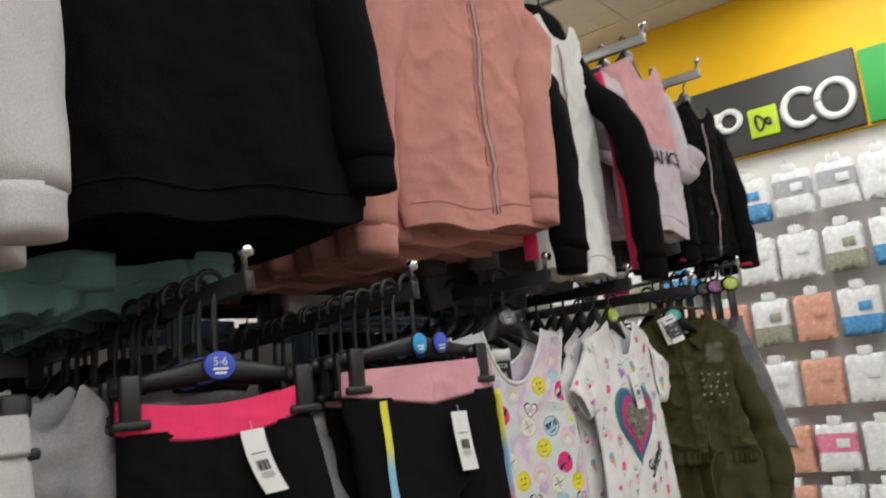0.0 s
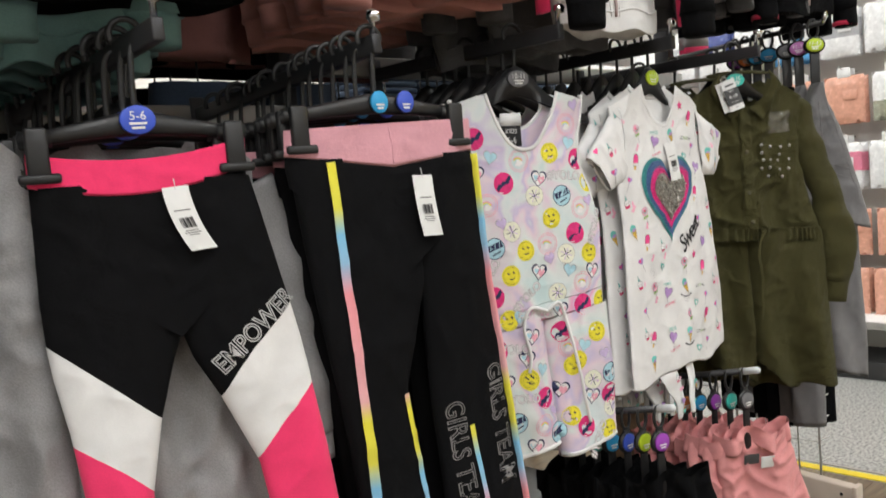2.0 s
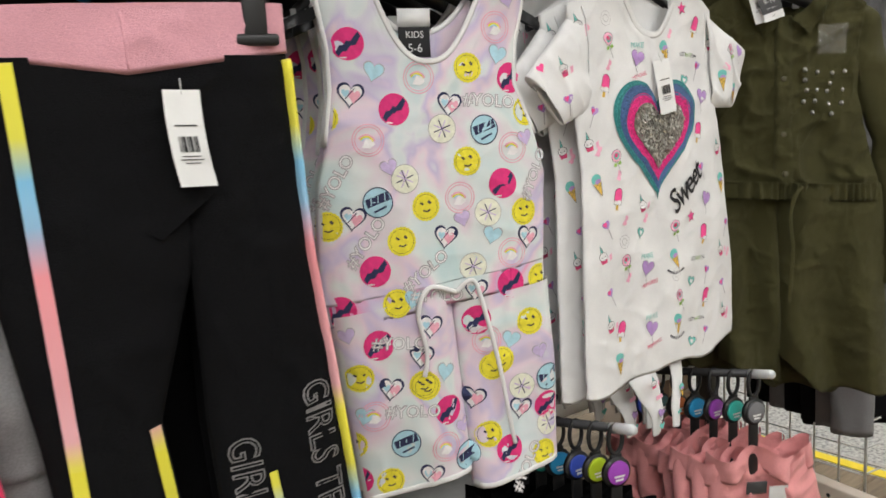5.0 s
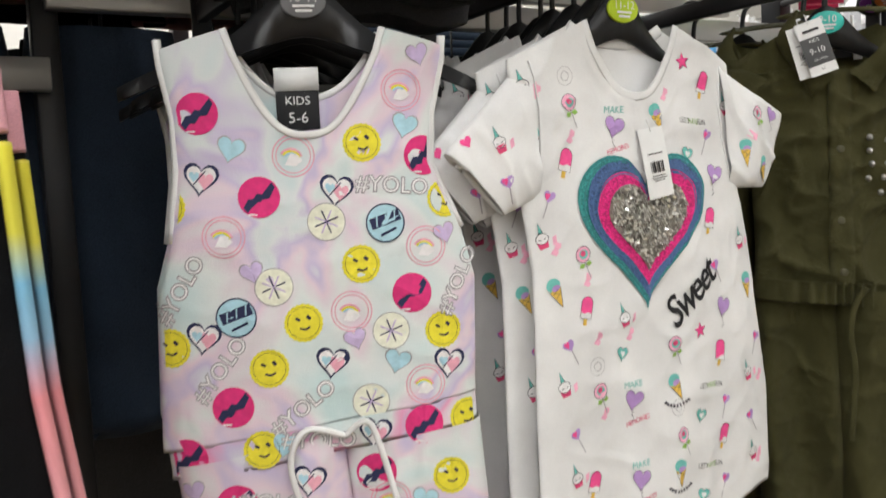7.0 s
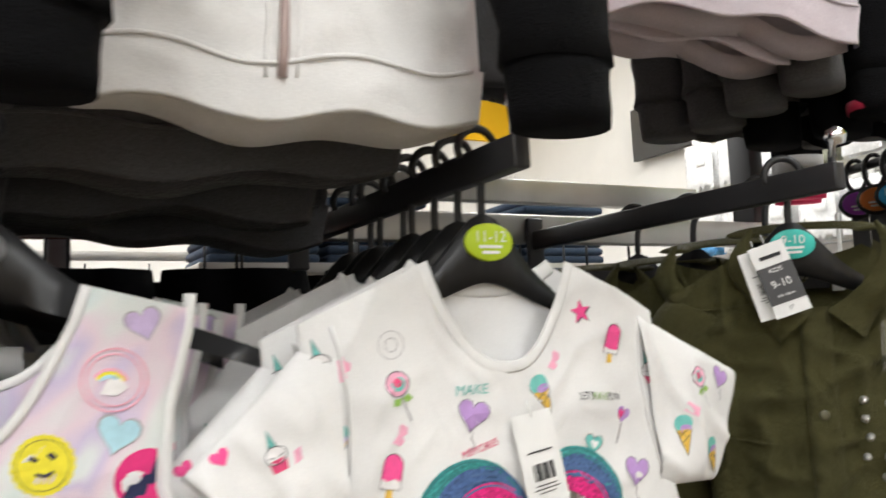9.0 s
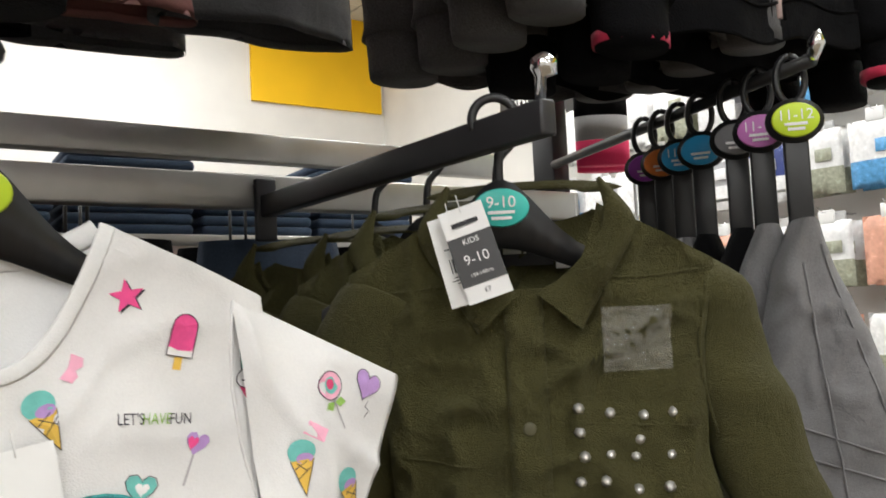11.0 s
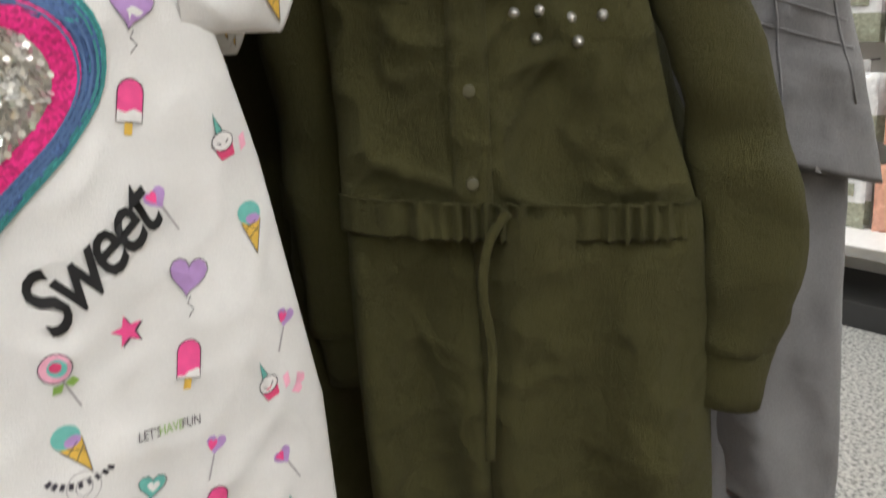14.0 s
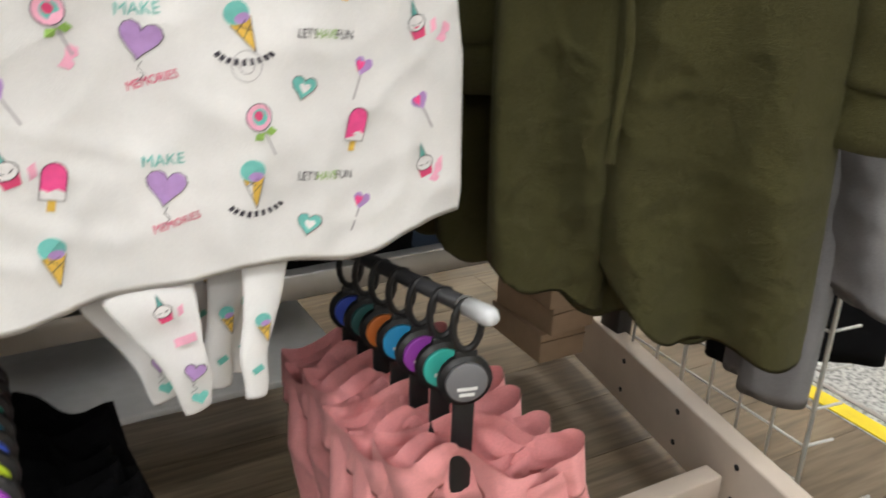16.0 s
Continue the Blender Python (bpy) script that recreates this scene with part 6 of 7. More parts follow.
# ---- upper row: sweatshirts and jackets ----
def sweatshirt(m, label, group, body, arms, w=0.19, L=0.60, zip_=None, hem=None, arm_drop=0.58, hood=None, panel=None, stripe=None, name="sweatshirt", seed=41, spread=0.05, spread_r=None, fwd=0.0, left_drop=None, drape=(0.009, 19)):
    t = thing(name, label, "sweatshirt", group, m)
    s = Shell([(0.0, -w * 0.94, w * 0.94), (-0.20, -w, w), (-L + 0.06, -w * 1.05, w * 1.05), (-L, -w * 0.98, w * 0.98)], 0.07, drape[0], seed, drape[1], 0.035, 0, 0.006)
    rib = hem or body
    hemline = lambda u: -L + 0.008 * math.sin(2.4 * u + seed) + 0.006 * math.sin(7 * u)
    part("body", s.mesh(neck_top(0.42, 0.06, 0.05), neck_top(0.42, 0.01, 0.05), lambda u: hemline(u) + 0.045, 60, 64, 0), body, t)
    if panel:
        part("chest_panel", s.mesh(neck_top(0.42, 0.06, 0.05), None, lambda u: -0.265 - 0.01 * u, 40, 24, 0, False, 0.002), panel, t)
    s2 = Shell(s.sides, 0.066, drape[0], seed, drape[1], 0.035, 0, 0.003)
    part("hem_rib", s2.mesh(lambda u: hemline(u) + 0.050, None, hemline, 44, 10, 0.03, True, 0.003), rib, t)
    part("hem_seam", tube(bmesh.new(), [(x, s2.front(x, hemline(x / w) + 0.048) - 0.004, hemline(x / w) + 0.048) for x in [w * (-0.95 + 1.9 * i / 30) for i in range(31)]], 0.0022, 6), rib, t)
    if zip_ is not None:
        zx = zip_
        zp = [(zx + 0.006 * math.sin(k * 0.4), z) for k, z in enumerate([-0.08 - (L - 0.105) * i / 24 for i in range(25)])]
        part("zip", tube(bmesh.new(), [(x, s.front(x, z) - 0.003, z) for x, z in zp], [(0.004, 0.003)] * 25, 6), plain("zip_tape", (0.40, 0.30, 0.28), 0.5), t, "metal zip on tape")
        for sx in (-1, 1):
            part("zip_placket", s.seam([(x + sx * 0.012, z) for x, z in zp], 0.0016), body, t)
    right_drop = arm_drop
    for sx in (-1, 1):
        arm_drop = left_drop if sx < 0 and left_drop else right_drop
        if sx > 0 and spread_r is not None:
            spread = spread_r
        sleeve(t, [(sx * (w - 0.05), 0.04, -0.08), (sx * (w - 0.01), 0.04, -0.14), (sx * (w + spread * 0.7), 0.025 - fwd, -0.30), (sx * (w + spread), 0.01 - fwd, -arm_drop + 0.06)], [(0.04, 0.03), (0.068, 0.042), (0.058, 0.042), (0.050, 0.036)], arms, arms, 0.055, seed + sx, 0.014)
        if stripe:
            bm = bmesh.new()
            tube(bm, smooth_path([(sx * (w + 0.035), 0.02, -0.10), (sx * (w + 0.058), 0.01, -0.22), (sx * (w + spread + 0.045), 0.0, -0.36), (sx * (w + spread + 0.05), -0.005, -arm_drop + 0.05)], 6), (0.010, 0.02), 8)
            part("sleeve_stripe", bm, stripe, t, "neon pink sleeve stripe")
    if hood:
        bm = bmesh.new()
        bmesh.ops.create_uvsphere(bm, u_segments=20, v_segments=12, radius=1, matrix=pose(0, 0.06, -0.02) @ Matrix.Diagonal((0.13, 0.05, 0.075, 1)))
        for v in bm.verts:
            v.co += v.normal * 0.014 * noise.noise(v.co * 16)
        part("hood", bm, hood, t)
    h = shoulder_hanger(m @ pose(0, 0.045, 0.008), TOP - m.translation.z - 0.008, 0.36, 0.05, DISC_GREY)
    return t, h, s


def row_of(made, n, step, seed, n_h=None):
    stack(made[0], n, step, 0.012, seed, 4, 0.002)
    stack(made[1], n_h or n, step, 0.004, seed + 1, 3)


UZ = 2.25
pink = sweatshirt(pose(1.455, 0.955, UZ, 0, 0, -18), "dusty pink zip-up fleece hoodie on a hanger", "dusty pink hoodies", PINK_FLEECE, PINK_FLEECE, 0.20, 0.60, 0.005, None, 0.60, PINK_FLEECE, seed=43, spread=0.080, spread_r=-0.055, left_drop=0.672)
pink_back = sweatshirt(pose(1.445, 1.035, UZ, 0, 0, -18), "dusty pink fleece hoodie behind the first one", "dusty pink hoodies behind", PINK_FLEECE, PINK_FLEECE, 0.20, 0.625, None, None, 0.60, PINK_FLEECE, seed=44, spread=-0.03, spread_r=-0.06, left_drop=0.63)
row_of(pink_back, 5, 0.08, 51)
black = sweatshirt(pose(0.69, 0.93, UZ + 0.02, 0, -5, -14), "black fleece girls' sweatshirt with a wide hem", "black sweatshirts", BLACK_FLEECE, BLACK_FLEECE, 0.235, 0.69, None, None, 0.66, BLACK_FLEECE, seed=47, spread=0.03, spread_r=0.01)
row_of(black, 3, 0.06, 53, 4)
for tx, sd in ((0.54, 49.0), (0.76, 52.0)):
    teal = sweatshirt(pose(tx, 1.17, UZ, 0, 0, -10), "teal fleece sweatshirt hung behind black ones", "teal sweatshirts", TEAL, TEAL, 0.115, 0.765, None, None, 0.74, None, seed=sd, spread=0.005, drape=(0.022, 62))
    row_of(teal, 6, 0.055, 55 + int(sd))
pale = sweatshirt(pose(0.20, 0.90, UZ - 0.04, 0, 0, -10), "pale grey fleece sweatshirt with ribbed cuffs", "pale grey sweatshirts", PALE_GREY, PALE_GREY, 0.17, 0.58, None, None, 0.70, None, seed=59, spread=0.06)
row_of(pale, 6, 0.07, 57)
jacket = sweatshirt(pose(1.875, 0.965, UZ, 0, 0, -4), "white zip jacket with black sleeves and neon pink stripes", "black and white jackets", OFF_WHITE, BLACK_FLEECE, 0.168, 0.675, -0.018, OFF_WHITE, 0.705, BLACK_FLEECE, None, NEON, "zip_jacket", 61, 0.028, 0.02, 0.085)
row_of(jacket, 0, 0.085, 63, 6)
# rest of the jacket stack: its shade is put into a charcoal colour
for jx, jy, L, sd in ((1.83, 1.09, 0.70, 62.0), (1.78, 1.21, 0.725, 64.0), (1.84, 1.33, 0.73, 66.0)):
    sweatshirt(pose(jx, jy, UZ, 0, 0, -4), "sweatshirt behind the white jacket, charcoal colour standing in for shade", "charcoal sweatshirts behind the jacket", DARK_GREY, DARK_GREY, 0.19, L, None, None, 0.66, None, seed=sd, spread=0.01)
dance = sweatshirt(pose(2.40, 0.965, UZ + 0.02, 0, 0, -5), "white jersey top with pale pink chest and black lettering", "pink and white tops", LILAC, LILAC, 0.185, 0.545, None, LILAC, 0.36, None, cloth("pale_pink_jersey", (0.72, 0.38, 0.40)), None, "jersey_top", 65, 0.05)
bm = bmesh.new()
text_on(bm, dance[2], "THE DANCE", 0.062, 0.0, -0.305, 0, 0, 0.004, 0.9, 1.0, 0.001)
part("lettering", bm, INK, dance[0], "black capital lettering")
row_of(dance, 1, 0.075, 67, 6)
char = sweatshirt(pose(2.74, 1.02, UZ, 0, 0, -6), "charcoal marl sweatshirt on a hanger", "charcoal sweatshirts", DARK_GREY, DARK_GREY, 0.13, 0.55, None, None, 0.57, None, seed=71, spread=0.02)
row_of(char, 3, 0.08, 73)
blk2 = sweatshirt(pose(2.90, 0.98, UZ, 0, 0, -8), "black zip sweatshirt with red cuffs on a hanger", "black zip sweatshirts", BLACK_FLEECE, BLACK_FLEECE, 0.17, 0.56, 0.0, None, 0.60, None, None, None, "sweatshirt", 75, 0.045)
row_of(blk2, 2, 0.08, 77)
for sx in (-1, 1):
    part("red_cuff_band", tube(bmesh.new(), [(sx * 0.215, 0.01, -0.575), (sx * 0.215, 0.01, -0.588)], [(0.046, 0.034)] * 2, 16), cloth("red_rib", (0.55, 0.03, 0.08)), blk2[0], "red cuff band")


# ---- lower row: folded shorts on short prongs ----
def prong(x):
    t = thing("prong", "dark steel prong with a pale tip on the low rail", "display arm", "prongs", pose(x, RAIL_Y - 0.012, 0.60))
    part("bar", tube(bmesh.new(), [(0, 0, 0), (0, -0.30, 0.055), (0, -0.60, 0.110)], 0.0085, 12, flat=Vector((1, 0, 0))), DARK_STEEL, t)
    part("tip", tube(bmesh.new(), [(0, -0.60, 0.110), (0, -0.645, 0.118), (0, -0.652, 0.119)], [0.0095, 0.0095, 0.006], 12, flat=Vector((1, 0, 0))), plain("pale_plastic", (0.62, 0.64, 0.66), 0.35), t, "pale plastic tip")
    part("bracket", boxm(-0.014, 0.014, -0.006, -0.001, -0.16, 0.03, 0.002), DARK_STEEL, t)


def loop_hanger(m, c):
    t = thing("loop_hanger", "black plastic loop hanger with a round size disc", "clothes hanger", "loop hangers", m)
    pts = [(0.014 * math.sin(a), 0, 0.0 + 0.026 * math.cos(a)) for a in [k * math.pi / 8 for k in range(17)]]
    part("loop", tube(bmesh.new(), pts, 0.0038, 8), PLASTIC, t)
    part("stem", boxm(-0.011, 0.011, -0.003, 0.003, -0.19, -0.026, 0.002), PLASTIC, t)
    bm = tube(bmesh.new(), [(0, -0.004, -0.058), (0, 0.004, -0.058)], (0.027, 0.027), 20, flat=Vector((0, 0, 1)))
    part("disc_rim", bm, PLASTIC, t)
    size_disc(t, 0, -0.0045, -0.058, c, "", 0.021, 0.021)
    return t


def folded_shorts(m, mat, label, group, seed):
    t = thing("shorts", label, "shorts", group, m)
    s = Shell([(0.0, -0.10, 0.105), (-0.10, -0.10, 0.135), (-0.22, -0.075, 0.175), (-0.30, -0.04, 0.19), (-0.36, 0.0, 0.16)], 0.045, 0.016, seed, 42, 0, 0.03, 0.012)
    part("leg", s.mesh(lambda u: 0.012 * math.sin(5 * u + seed), None, lambda u: -0.325 - 0.03 * math.cos(2 * u), 50, 50), mat, t)
    w = Shell([(0.02, -0.104, 0.108), (-0.06, -0.108, 0.118)], 0.056, 0.024, seed, 78, 0, 0.0, 0.008)
    part("waistband", w.mesh(lambda u: 0.014 + 0.014 * math.sin(5 * u + seed), None, lambda u: -0.040 + 0.012 * math.sin(5 * u + seed), 80, 8), mat, t)
    part("neck_label", boxm(-0.03, 0.012, s.front(-0.01, -0.06) - 0.013, s.front(-0.01, -0.06) - 0.010, -0.080, -0.052, 0.001), CARD_GREY, t, "dark printed label")
    part("size_sticker", boxm(0.014, 0.052, s.front(0.03, -0.07) - 0.013, s.front(0.03, -0.07) - 0.010, -0.092, -0.060, 0.001), CARD, t, "white paper sticker")
    return t


CYCLE = [DISC_GREY, DISC_TEAL, DISC_PURPLE, DISC_CYAN, DISC_ORANGE, (0.04, 0.16, 0.16), DISC_BLUE, DISC_LIME]
for x, mat, label, group, cyc, lean_ in ((2.315, SHORT_PINK, "salmon pink cotton girls' shorts folded on a loop hanger", "pink shorts on a prong", CYCLE, 0.0), (1.905, BLACK_FLEECE, "black jersey girls' shorts folded on a loop hanger", "black shorts on a prong", [DISC_PURPLE, DISC_LIME, DISC_BLUE, DISC_CYAN, DISC_TEAL, DISC_GREY, DISC_CYAN], 0.0)):
    prong(x)
    first = folded_shorts(pose(x + 0.02, 0.955, 0.545, 8, 0, -34), mat, label, group, x)
    for k in range(1, 7):
        copy_thing(first, pose(x + 0.02 - 0.006 * (k % 3), 0.955 + 0.046 * k, 0.545 - 0.010 * (k % 2) - 0.004 * k, 6 - k, 2 * (k % 3) - 2, -30 + 5 * (k % 4)))
    for k in range(7):
        loop_hanger(pose(x, 0.950 + 0.046 * k, 0.692 - 0.0083 * k, 0, 0, -14 + 4 * (k % 3)), cyc[k % len(cyc)])


# ---- the end of the stand: wire grid, grey trousers, sock hangers ----
grid = thing("wire_grid", "white wire mesh end panel standing on the floor", "wire panel", "", pose(3.12, 1.11, 0))
WIRE = plain("white_wire", (0.62, 0.62, 0.60), 0.4, 0.2)
for i in range(7):
    part("wire", tube(bmesh.new(), [(0, 0.075 * i, 0.0 if i % 4 == 0 else 0.12), (0, 0.075 * i, 1.60)], 0.0028 if i % 4 else 0.004, 6), WIRE, grid)
for j in range(20):
    part("wire", tube(bmesh.new(), [(0.004, 0, 0.12 + 0.075 * j), (0.004, 0.45, 0.12 + 0.075 * j)], 0.0026, 6, flat=Vector((0, 0, 1))), WIRE, grid)
for j in range(12):
    part("prong", tube(bmesh.new(), [(0, 0.0, 0.20 + 0.075 * j), (0.055, -0.012, 0.205 + 0.075 * j)], 0.0028, 6, flat=Vector((0, 1, 0))), WIRE, grid)
part("foot_bar", tube(bmesh.new(), [(0, 0, 0.005), (0.24, 0, 0.005)], 0.004, 6, flat=Vector((0, 1, 0))), WIRE, grid)
box_t = thing("storage_box", "small brown cardboard box on the stand's base", "box", "cardboard boxes", pose(3.0, 1.75, 0.125))
part("carton", boxm(-0.06, 0.06, -0.10, 0.10, 0, 0.07, 0.003), plain("brown_card", (0.42, 0.30, 0.20), 0.8), box_t)
part("flap_line", boxm(-0.0605, 0.0605, -0.1005, -0.0995, 0.05, 0.054), plain("brown_tape", (0.25, 0.17, 0.10), 0.5), box_t)
for k in range(1, 4):
    copy_thing(box_t, pose(3.0 + 0.008 * (k % 2), 1.75 - 0.01 * (k % 3), 0.125 + 0.0702 * k, 0, 0, 4 * (k % 2)))


def jean(m, mat, disc, label, group):
    """Trousers folded over a bar hanger: a folded upper part that widens downward, and the legs' ends below it."""
    t = thing("trousers", label, "trousers", group, m)
    s = Shell([(0.0, -0.012, 0.014), (-0.05, -0.035, 0.030), (-0.14, -0.055, 0.065), (-0.30, -0.090, 0.110), (-0.42, -0.105, 0.140), (-0.47, -0.10, 0.15)], 0.075, 0.010, 81, 26, 0, 0, 0.008)
    part("upper_leg", s.mesh(None, None, lambda u: -0.42 - 0.035 * u, 44, 50), mat, t)
    s2 = Shell([(-0.34, -0.065, 0.115), (-0.60, -0.060, 0.120), (-0.84, -0.045, 0.130), (-0.96, -0.035, 0.130)], 0.055, 0.018, 85, 40, 0.03, 0, 0.007)
    part("lower_leg", s2.mesh(None, None, lambda u: -0.90 - 0.03 * u, 34, 44), mat, t)
    s3 = Shell([(-0.34, -0.085, 0.02), (-0.65, -0.105, 0.005), (-1.08, -0.100, 0.0)], 0.05, 0.016, 87, 40, 0.055, 0, 0.007)
    part("lower_leg", s3.mesh(None, None, None, 26, 40), mat, t)
    for a, b in (((-0.008, -0.05), (0.03, -0.40)), ((0.012, -0.03), (0.105, -0.36)), ((-0.05, -0.22), (0.09, -0.27)), ((-0.06, -0.25), (0.10, -0.30))):
        part("seam", s.seam([(a[0] + (b[0] - a[0]) * k / 18, a[1] + (b[1] - a[1]) * k / 18) for k in range(19)], 0.0014), mat, t)
    part("stem", boxm(-0.014, 0.014, -0.008, 0.0, -0.03, 0.10, 0.003), PLASTIC, t, "black hanger stem")
    part("disc_rim", tube(bmesh.new(), [(0, -0.010, 0.115), (0, -0.002, 0.115)], (0.032, 0.026), 20, flat=Vector((0, 0, 1))), PLASTIC, t)
    size_disc(t, 0.0, -0.0105, 0.115, disc, "11-12" if mat is GREY_TWILL else "", 0.026, 0.020)
    part("stem_loop", tube(bmesh.new(), [(0.016 * math.sin(a), 0, 0.165 + 0.028 * math.cos(a)) for a in [k * math.pi / 8 for k in range(17)]], 0.004, 8), PLASTIC, t)
    return t


for k in range(3):
    hung_dark = thing("black_leggings", "black leggings hung behind the wire panel", "leggings", "black leggings on the wire panel", pose(3.27 + 0.07 * k, 1.24 + 0.10 * k, 1.30, 0, 0, -42))
    ds = Shell([(0, -0.12, 0.12), (-0.5, -0.13, 0.13), (-1.02, -0.13, 0.13)], 0.05, 0.008, 90 + k, 24, 0, 0, 0.005)
    part("body", ds.mesh(None, None, None, 24, 30), BLACK_CLOTH, hung_dark)
    part("hook", tube(bmesh.new(), [(0, 0, -0.01), (0, 0, 0.12)], 0.003, 6), PLASTIC, hung_dark)
END_Z = 1.655
end_bar = thing("end_rail", "thin black steel side rail at the stand's end", "rail", "", pose(0, 0, 0))
part("bar", tube(bmesh.new(), [(3.085, 1.572, END_Z), (2.985, 1.24, END_Z), (2.895, 0.94, END_Z)], 0.008, 10, flat=Vector((0, 0, 1))), PLASTIC, end_bar)
part("stop", tube(bmesh.new(), [(2.895, 0.94, END_Z), (2.893, 0.932, END_Z + 0.018), (2.892, 0.93, END_Z + 0.03)], [0.006, 0.010, 0.004], 10, flat=Vector((1, 0, 0))), CHROME, end_bar, "chrome ball stop")
for y, mat, c, yaw in ((0.975, GREY_TWILL, DISC_LIME, -48), (1.030, GREY_TWILL, (0.55, 0.18, 0.50), -56), (1.075, BLACK_CLOTH, DISC_GREY, -52), (1.142, BLACK_CLOTH, DISC_CYAN, -60), (1.189, GREY_TWILL, DISC_CYAN, -54), (1.231, BLACK_CLOTH, DISC_ORANGE, -58), (1.275, BLACK_CLOTH, DISC_PURPLE, -52)):
    grey_one = mat is GREY_TWILL
    jean(pose(2.9 + 0.3 * (y - 0.96), y, END_Z - 0.178, 0, 0, yaw), mat, c, "grey cotton twill girls' trousers folded over a hanger" if grey_one else "black girls' trousers folded over a hanger", "grey trousers on the end rail" if grey_one else "black trousers on the end rail")
for k in range(2):
    s = thing("striped_scarf", "black, grey and pink striped knitted leggings hung up high", "leggings", "striped knits", pose(3.14 + 0.05 * k, 1.50 + 0.05 * k, 1.96, 0, 0, -30))
    for j, mt in enumerate((BLACK_CLOTH, PALE_GREY, BLACK_CLOTH, NEON, BLACK_CLOTH, PALE_GREY, NEON)):
        part("stripe", tube(bmesh.new(), [(0, 0, -0.045 * j), (0, 0, -0.045 * (j + 1))], [(0.05, 0.02)] * 2, 14), mt, s)
    part("hook", tube(bmesh.new(), [(0, 0, -0.005), (0, 0, 0.10), (0, 0.02, 0.12)], 0.003, 6), PLASTIC, s)


# ---- packs on the far wall ----
PACK_INKS = {"white": (0.78, 0.78, 0.78), "blue": (0.10, 0.33, 0.62), "teal": (0.12, 0.50, 0.48), "pink": (0.80, 0.25, 0.36), "peach": (0.70, 0.36, 0.26), "camo": (0.33, 0.34, 0.26), "navy": (0.04, 0.06, 0.22), "grey": (0.4, 0.4, 0.42)}
FILM = plain("glossy_pack_film", (0.80, 0.80, 0.80), 0.18, 0, 0.6, 0.05, 25, 0.3)


def pack(a, b, label, seed):
    """A flat pack on a hook: film bag with a printed band and header."""
    t = thing("underwear_pack", label, "clothing pack", "packs on the wall", pose(0, 0, -20))
    w, h = 0.215, 0.265
    bm = bmesh.new()
    g = []
    for sgn in (-1, 1):
        rows = []
        for j in range(11):
            row = []
            for i in range(11):
                u, v = i / 10 * 2 - 1, j / 10 * 2 - 1
                d = 0.028 * math.sqrt(max(0, (1 - u ** 4) * (1 - v ** 4))) + 0.004 * noise.noise((u * 2.2 + seed, v * 2.2, seed))
                row.append(bm.verts.new((sgn * d * 0.5, -u * w / 2, v * h / 2)))
            rows.append(row)
        for r0, r1 in zip(rows, rows[1:]):
            for i in range(10):
                f = bm.faces.new((r0[i], r0[i + 1], r1[i + 1], r1[i]))
                j = rows.index(r0)
                f.material_index = 1 if (j < 4 or (j > 7 and seed % 2 > 1)) else 0
    bmesh.ops.remove_doubles(bm, verts=bm.verts, dist=0.0005)
    part("bag", bm, [plain("pack_" + a, PACK_INKS[a], 0.25, 0, 0.6, 0.12, 45, 0.3), plain("pack_" + b, PACK_INKS[b], 0.25, 0, 0.6, 0.25, 60, 0.3)], t)
    part("header_card", boxm(-0.006, 0.006, -0.035, 0.035, h / 2 - 0.01, h / 2 + 0.045, 0.004), CARD, t)
    part("pack_label", boxm(-0.022, -0.018, -0.07, 0.0, 0.0, 0.05, 0.001), plain("pack_" + b, PACK_INKS[b]), t)
    part("wall_hook", tube(bmesh.new(), [(0.20, 0, h / 2 + 0.036), (-0.03, 0, h / 2 + 0.036), (-0.06, 0, h / 2 + 0.055)], 0.003, 6), CHROME, t)
    return t


kinds = [pack("white", "blue", "white and blue film pack of children's underwear", 1.0), pack("white", "white", "white film pack of children's vests", 2.3), pack("pink", "white", "pink film pack of girls' pants", 3.1), pack("white", "camo", "white and camouflage patterned pack of pants", 4.6), pack("peach", "peach", "peach film pack of girls' pants", 5.2), pack("teal", "white", "teal film pack of girls' pants", 6.8), pack("grey", "white", "grey film pack of socks", 7.3), pack("navy", "white", "navy film pack of pants", 8.9)]
rnd = random.Random(12)
for r, z in enumerate((2.30, 1.925, 1.55, 1.175, 0.80, 0.46)):
    for c in range(20):
        y = -0.95 + 0.25 * c + 0.02 * (r % 2)
        k = rnd.choice((0, 1, 1, 3, 6, 7) if r < 2 else (0, 1, 1, 2, 3, 5) if c < 9 else (1, 3, 4, 4, 3, 2))
        for dpt in range(2):
            copy_thing(kinds[k], pose(EAST - 0.20 + 0.06 * dpt, y + rnd.uniform(-0.01, 0.01), z - 0.004 * dpt, 0, 0, rnd.uniform(-5, 5)))
for k in kinds:
    for o in list(k.children_recursive) + [k]:
        bpy.data.objects.remove(o)
base = thing("wall_shelf", "white low wall shelf under the packs", "shelf", "", pose(EAST - 0.005, 1.6, 0.0))
part("shelf_board", boxm(-0.45, 0, -2.6, 2.8, 0.30, 0.33, 0.003), CARD, base)
part("plinth", boxm(-0.40, 0, -2.6, 2.8, 0.0, 0.10, 0.003), plain("dark_plinth", (0.04, 0.04, 0.04), 0.6), base)
part("price_rail", boxm(-0.462, -0.451, -2.6, 2.8, 0.295, 0.335, 0.002), STEEL, base)

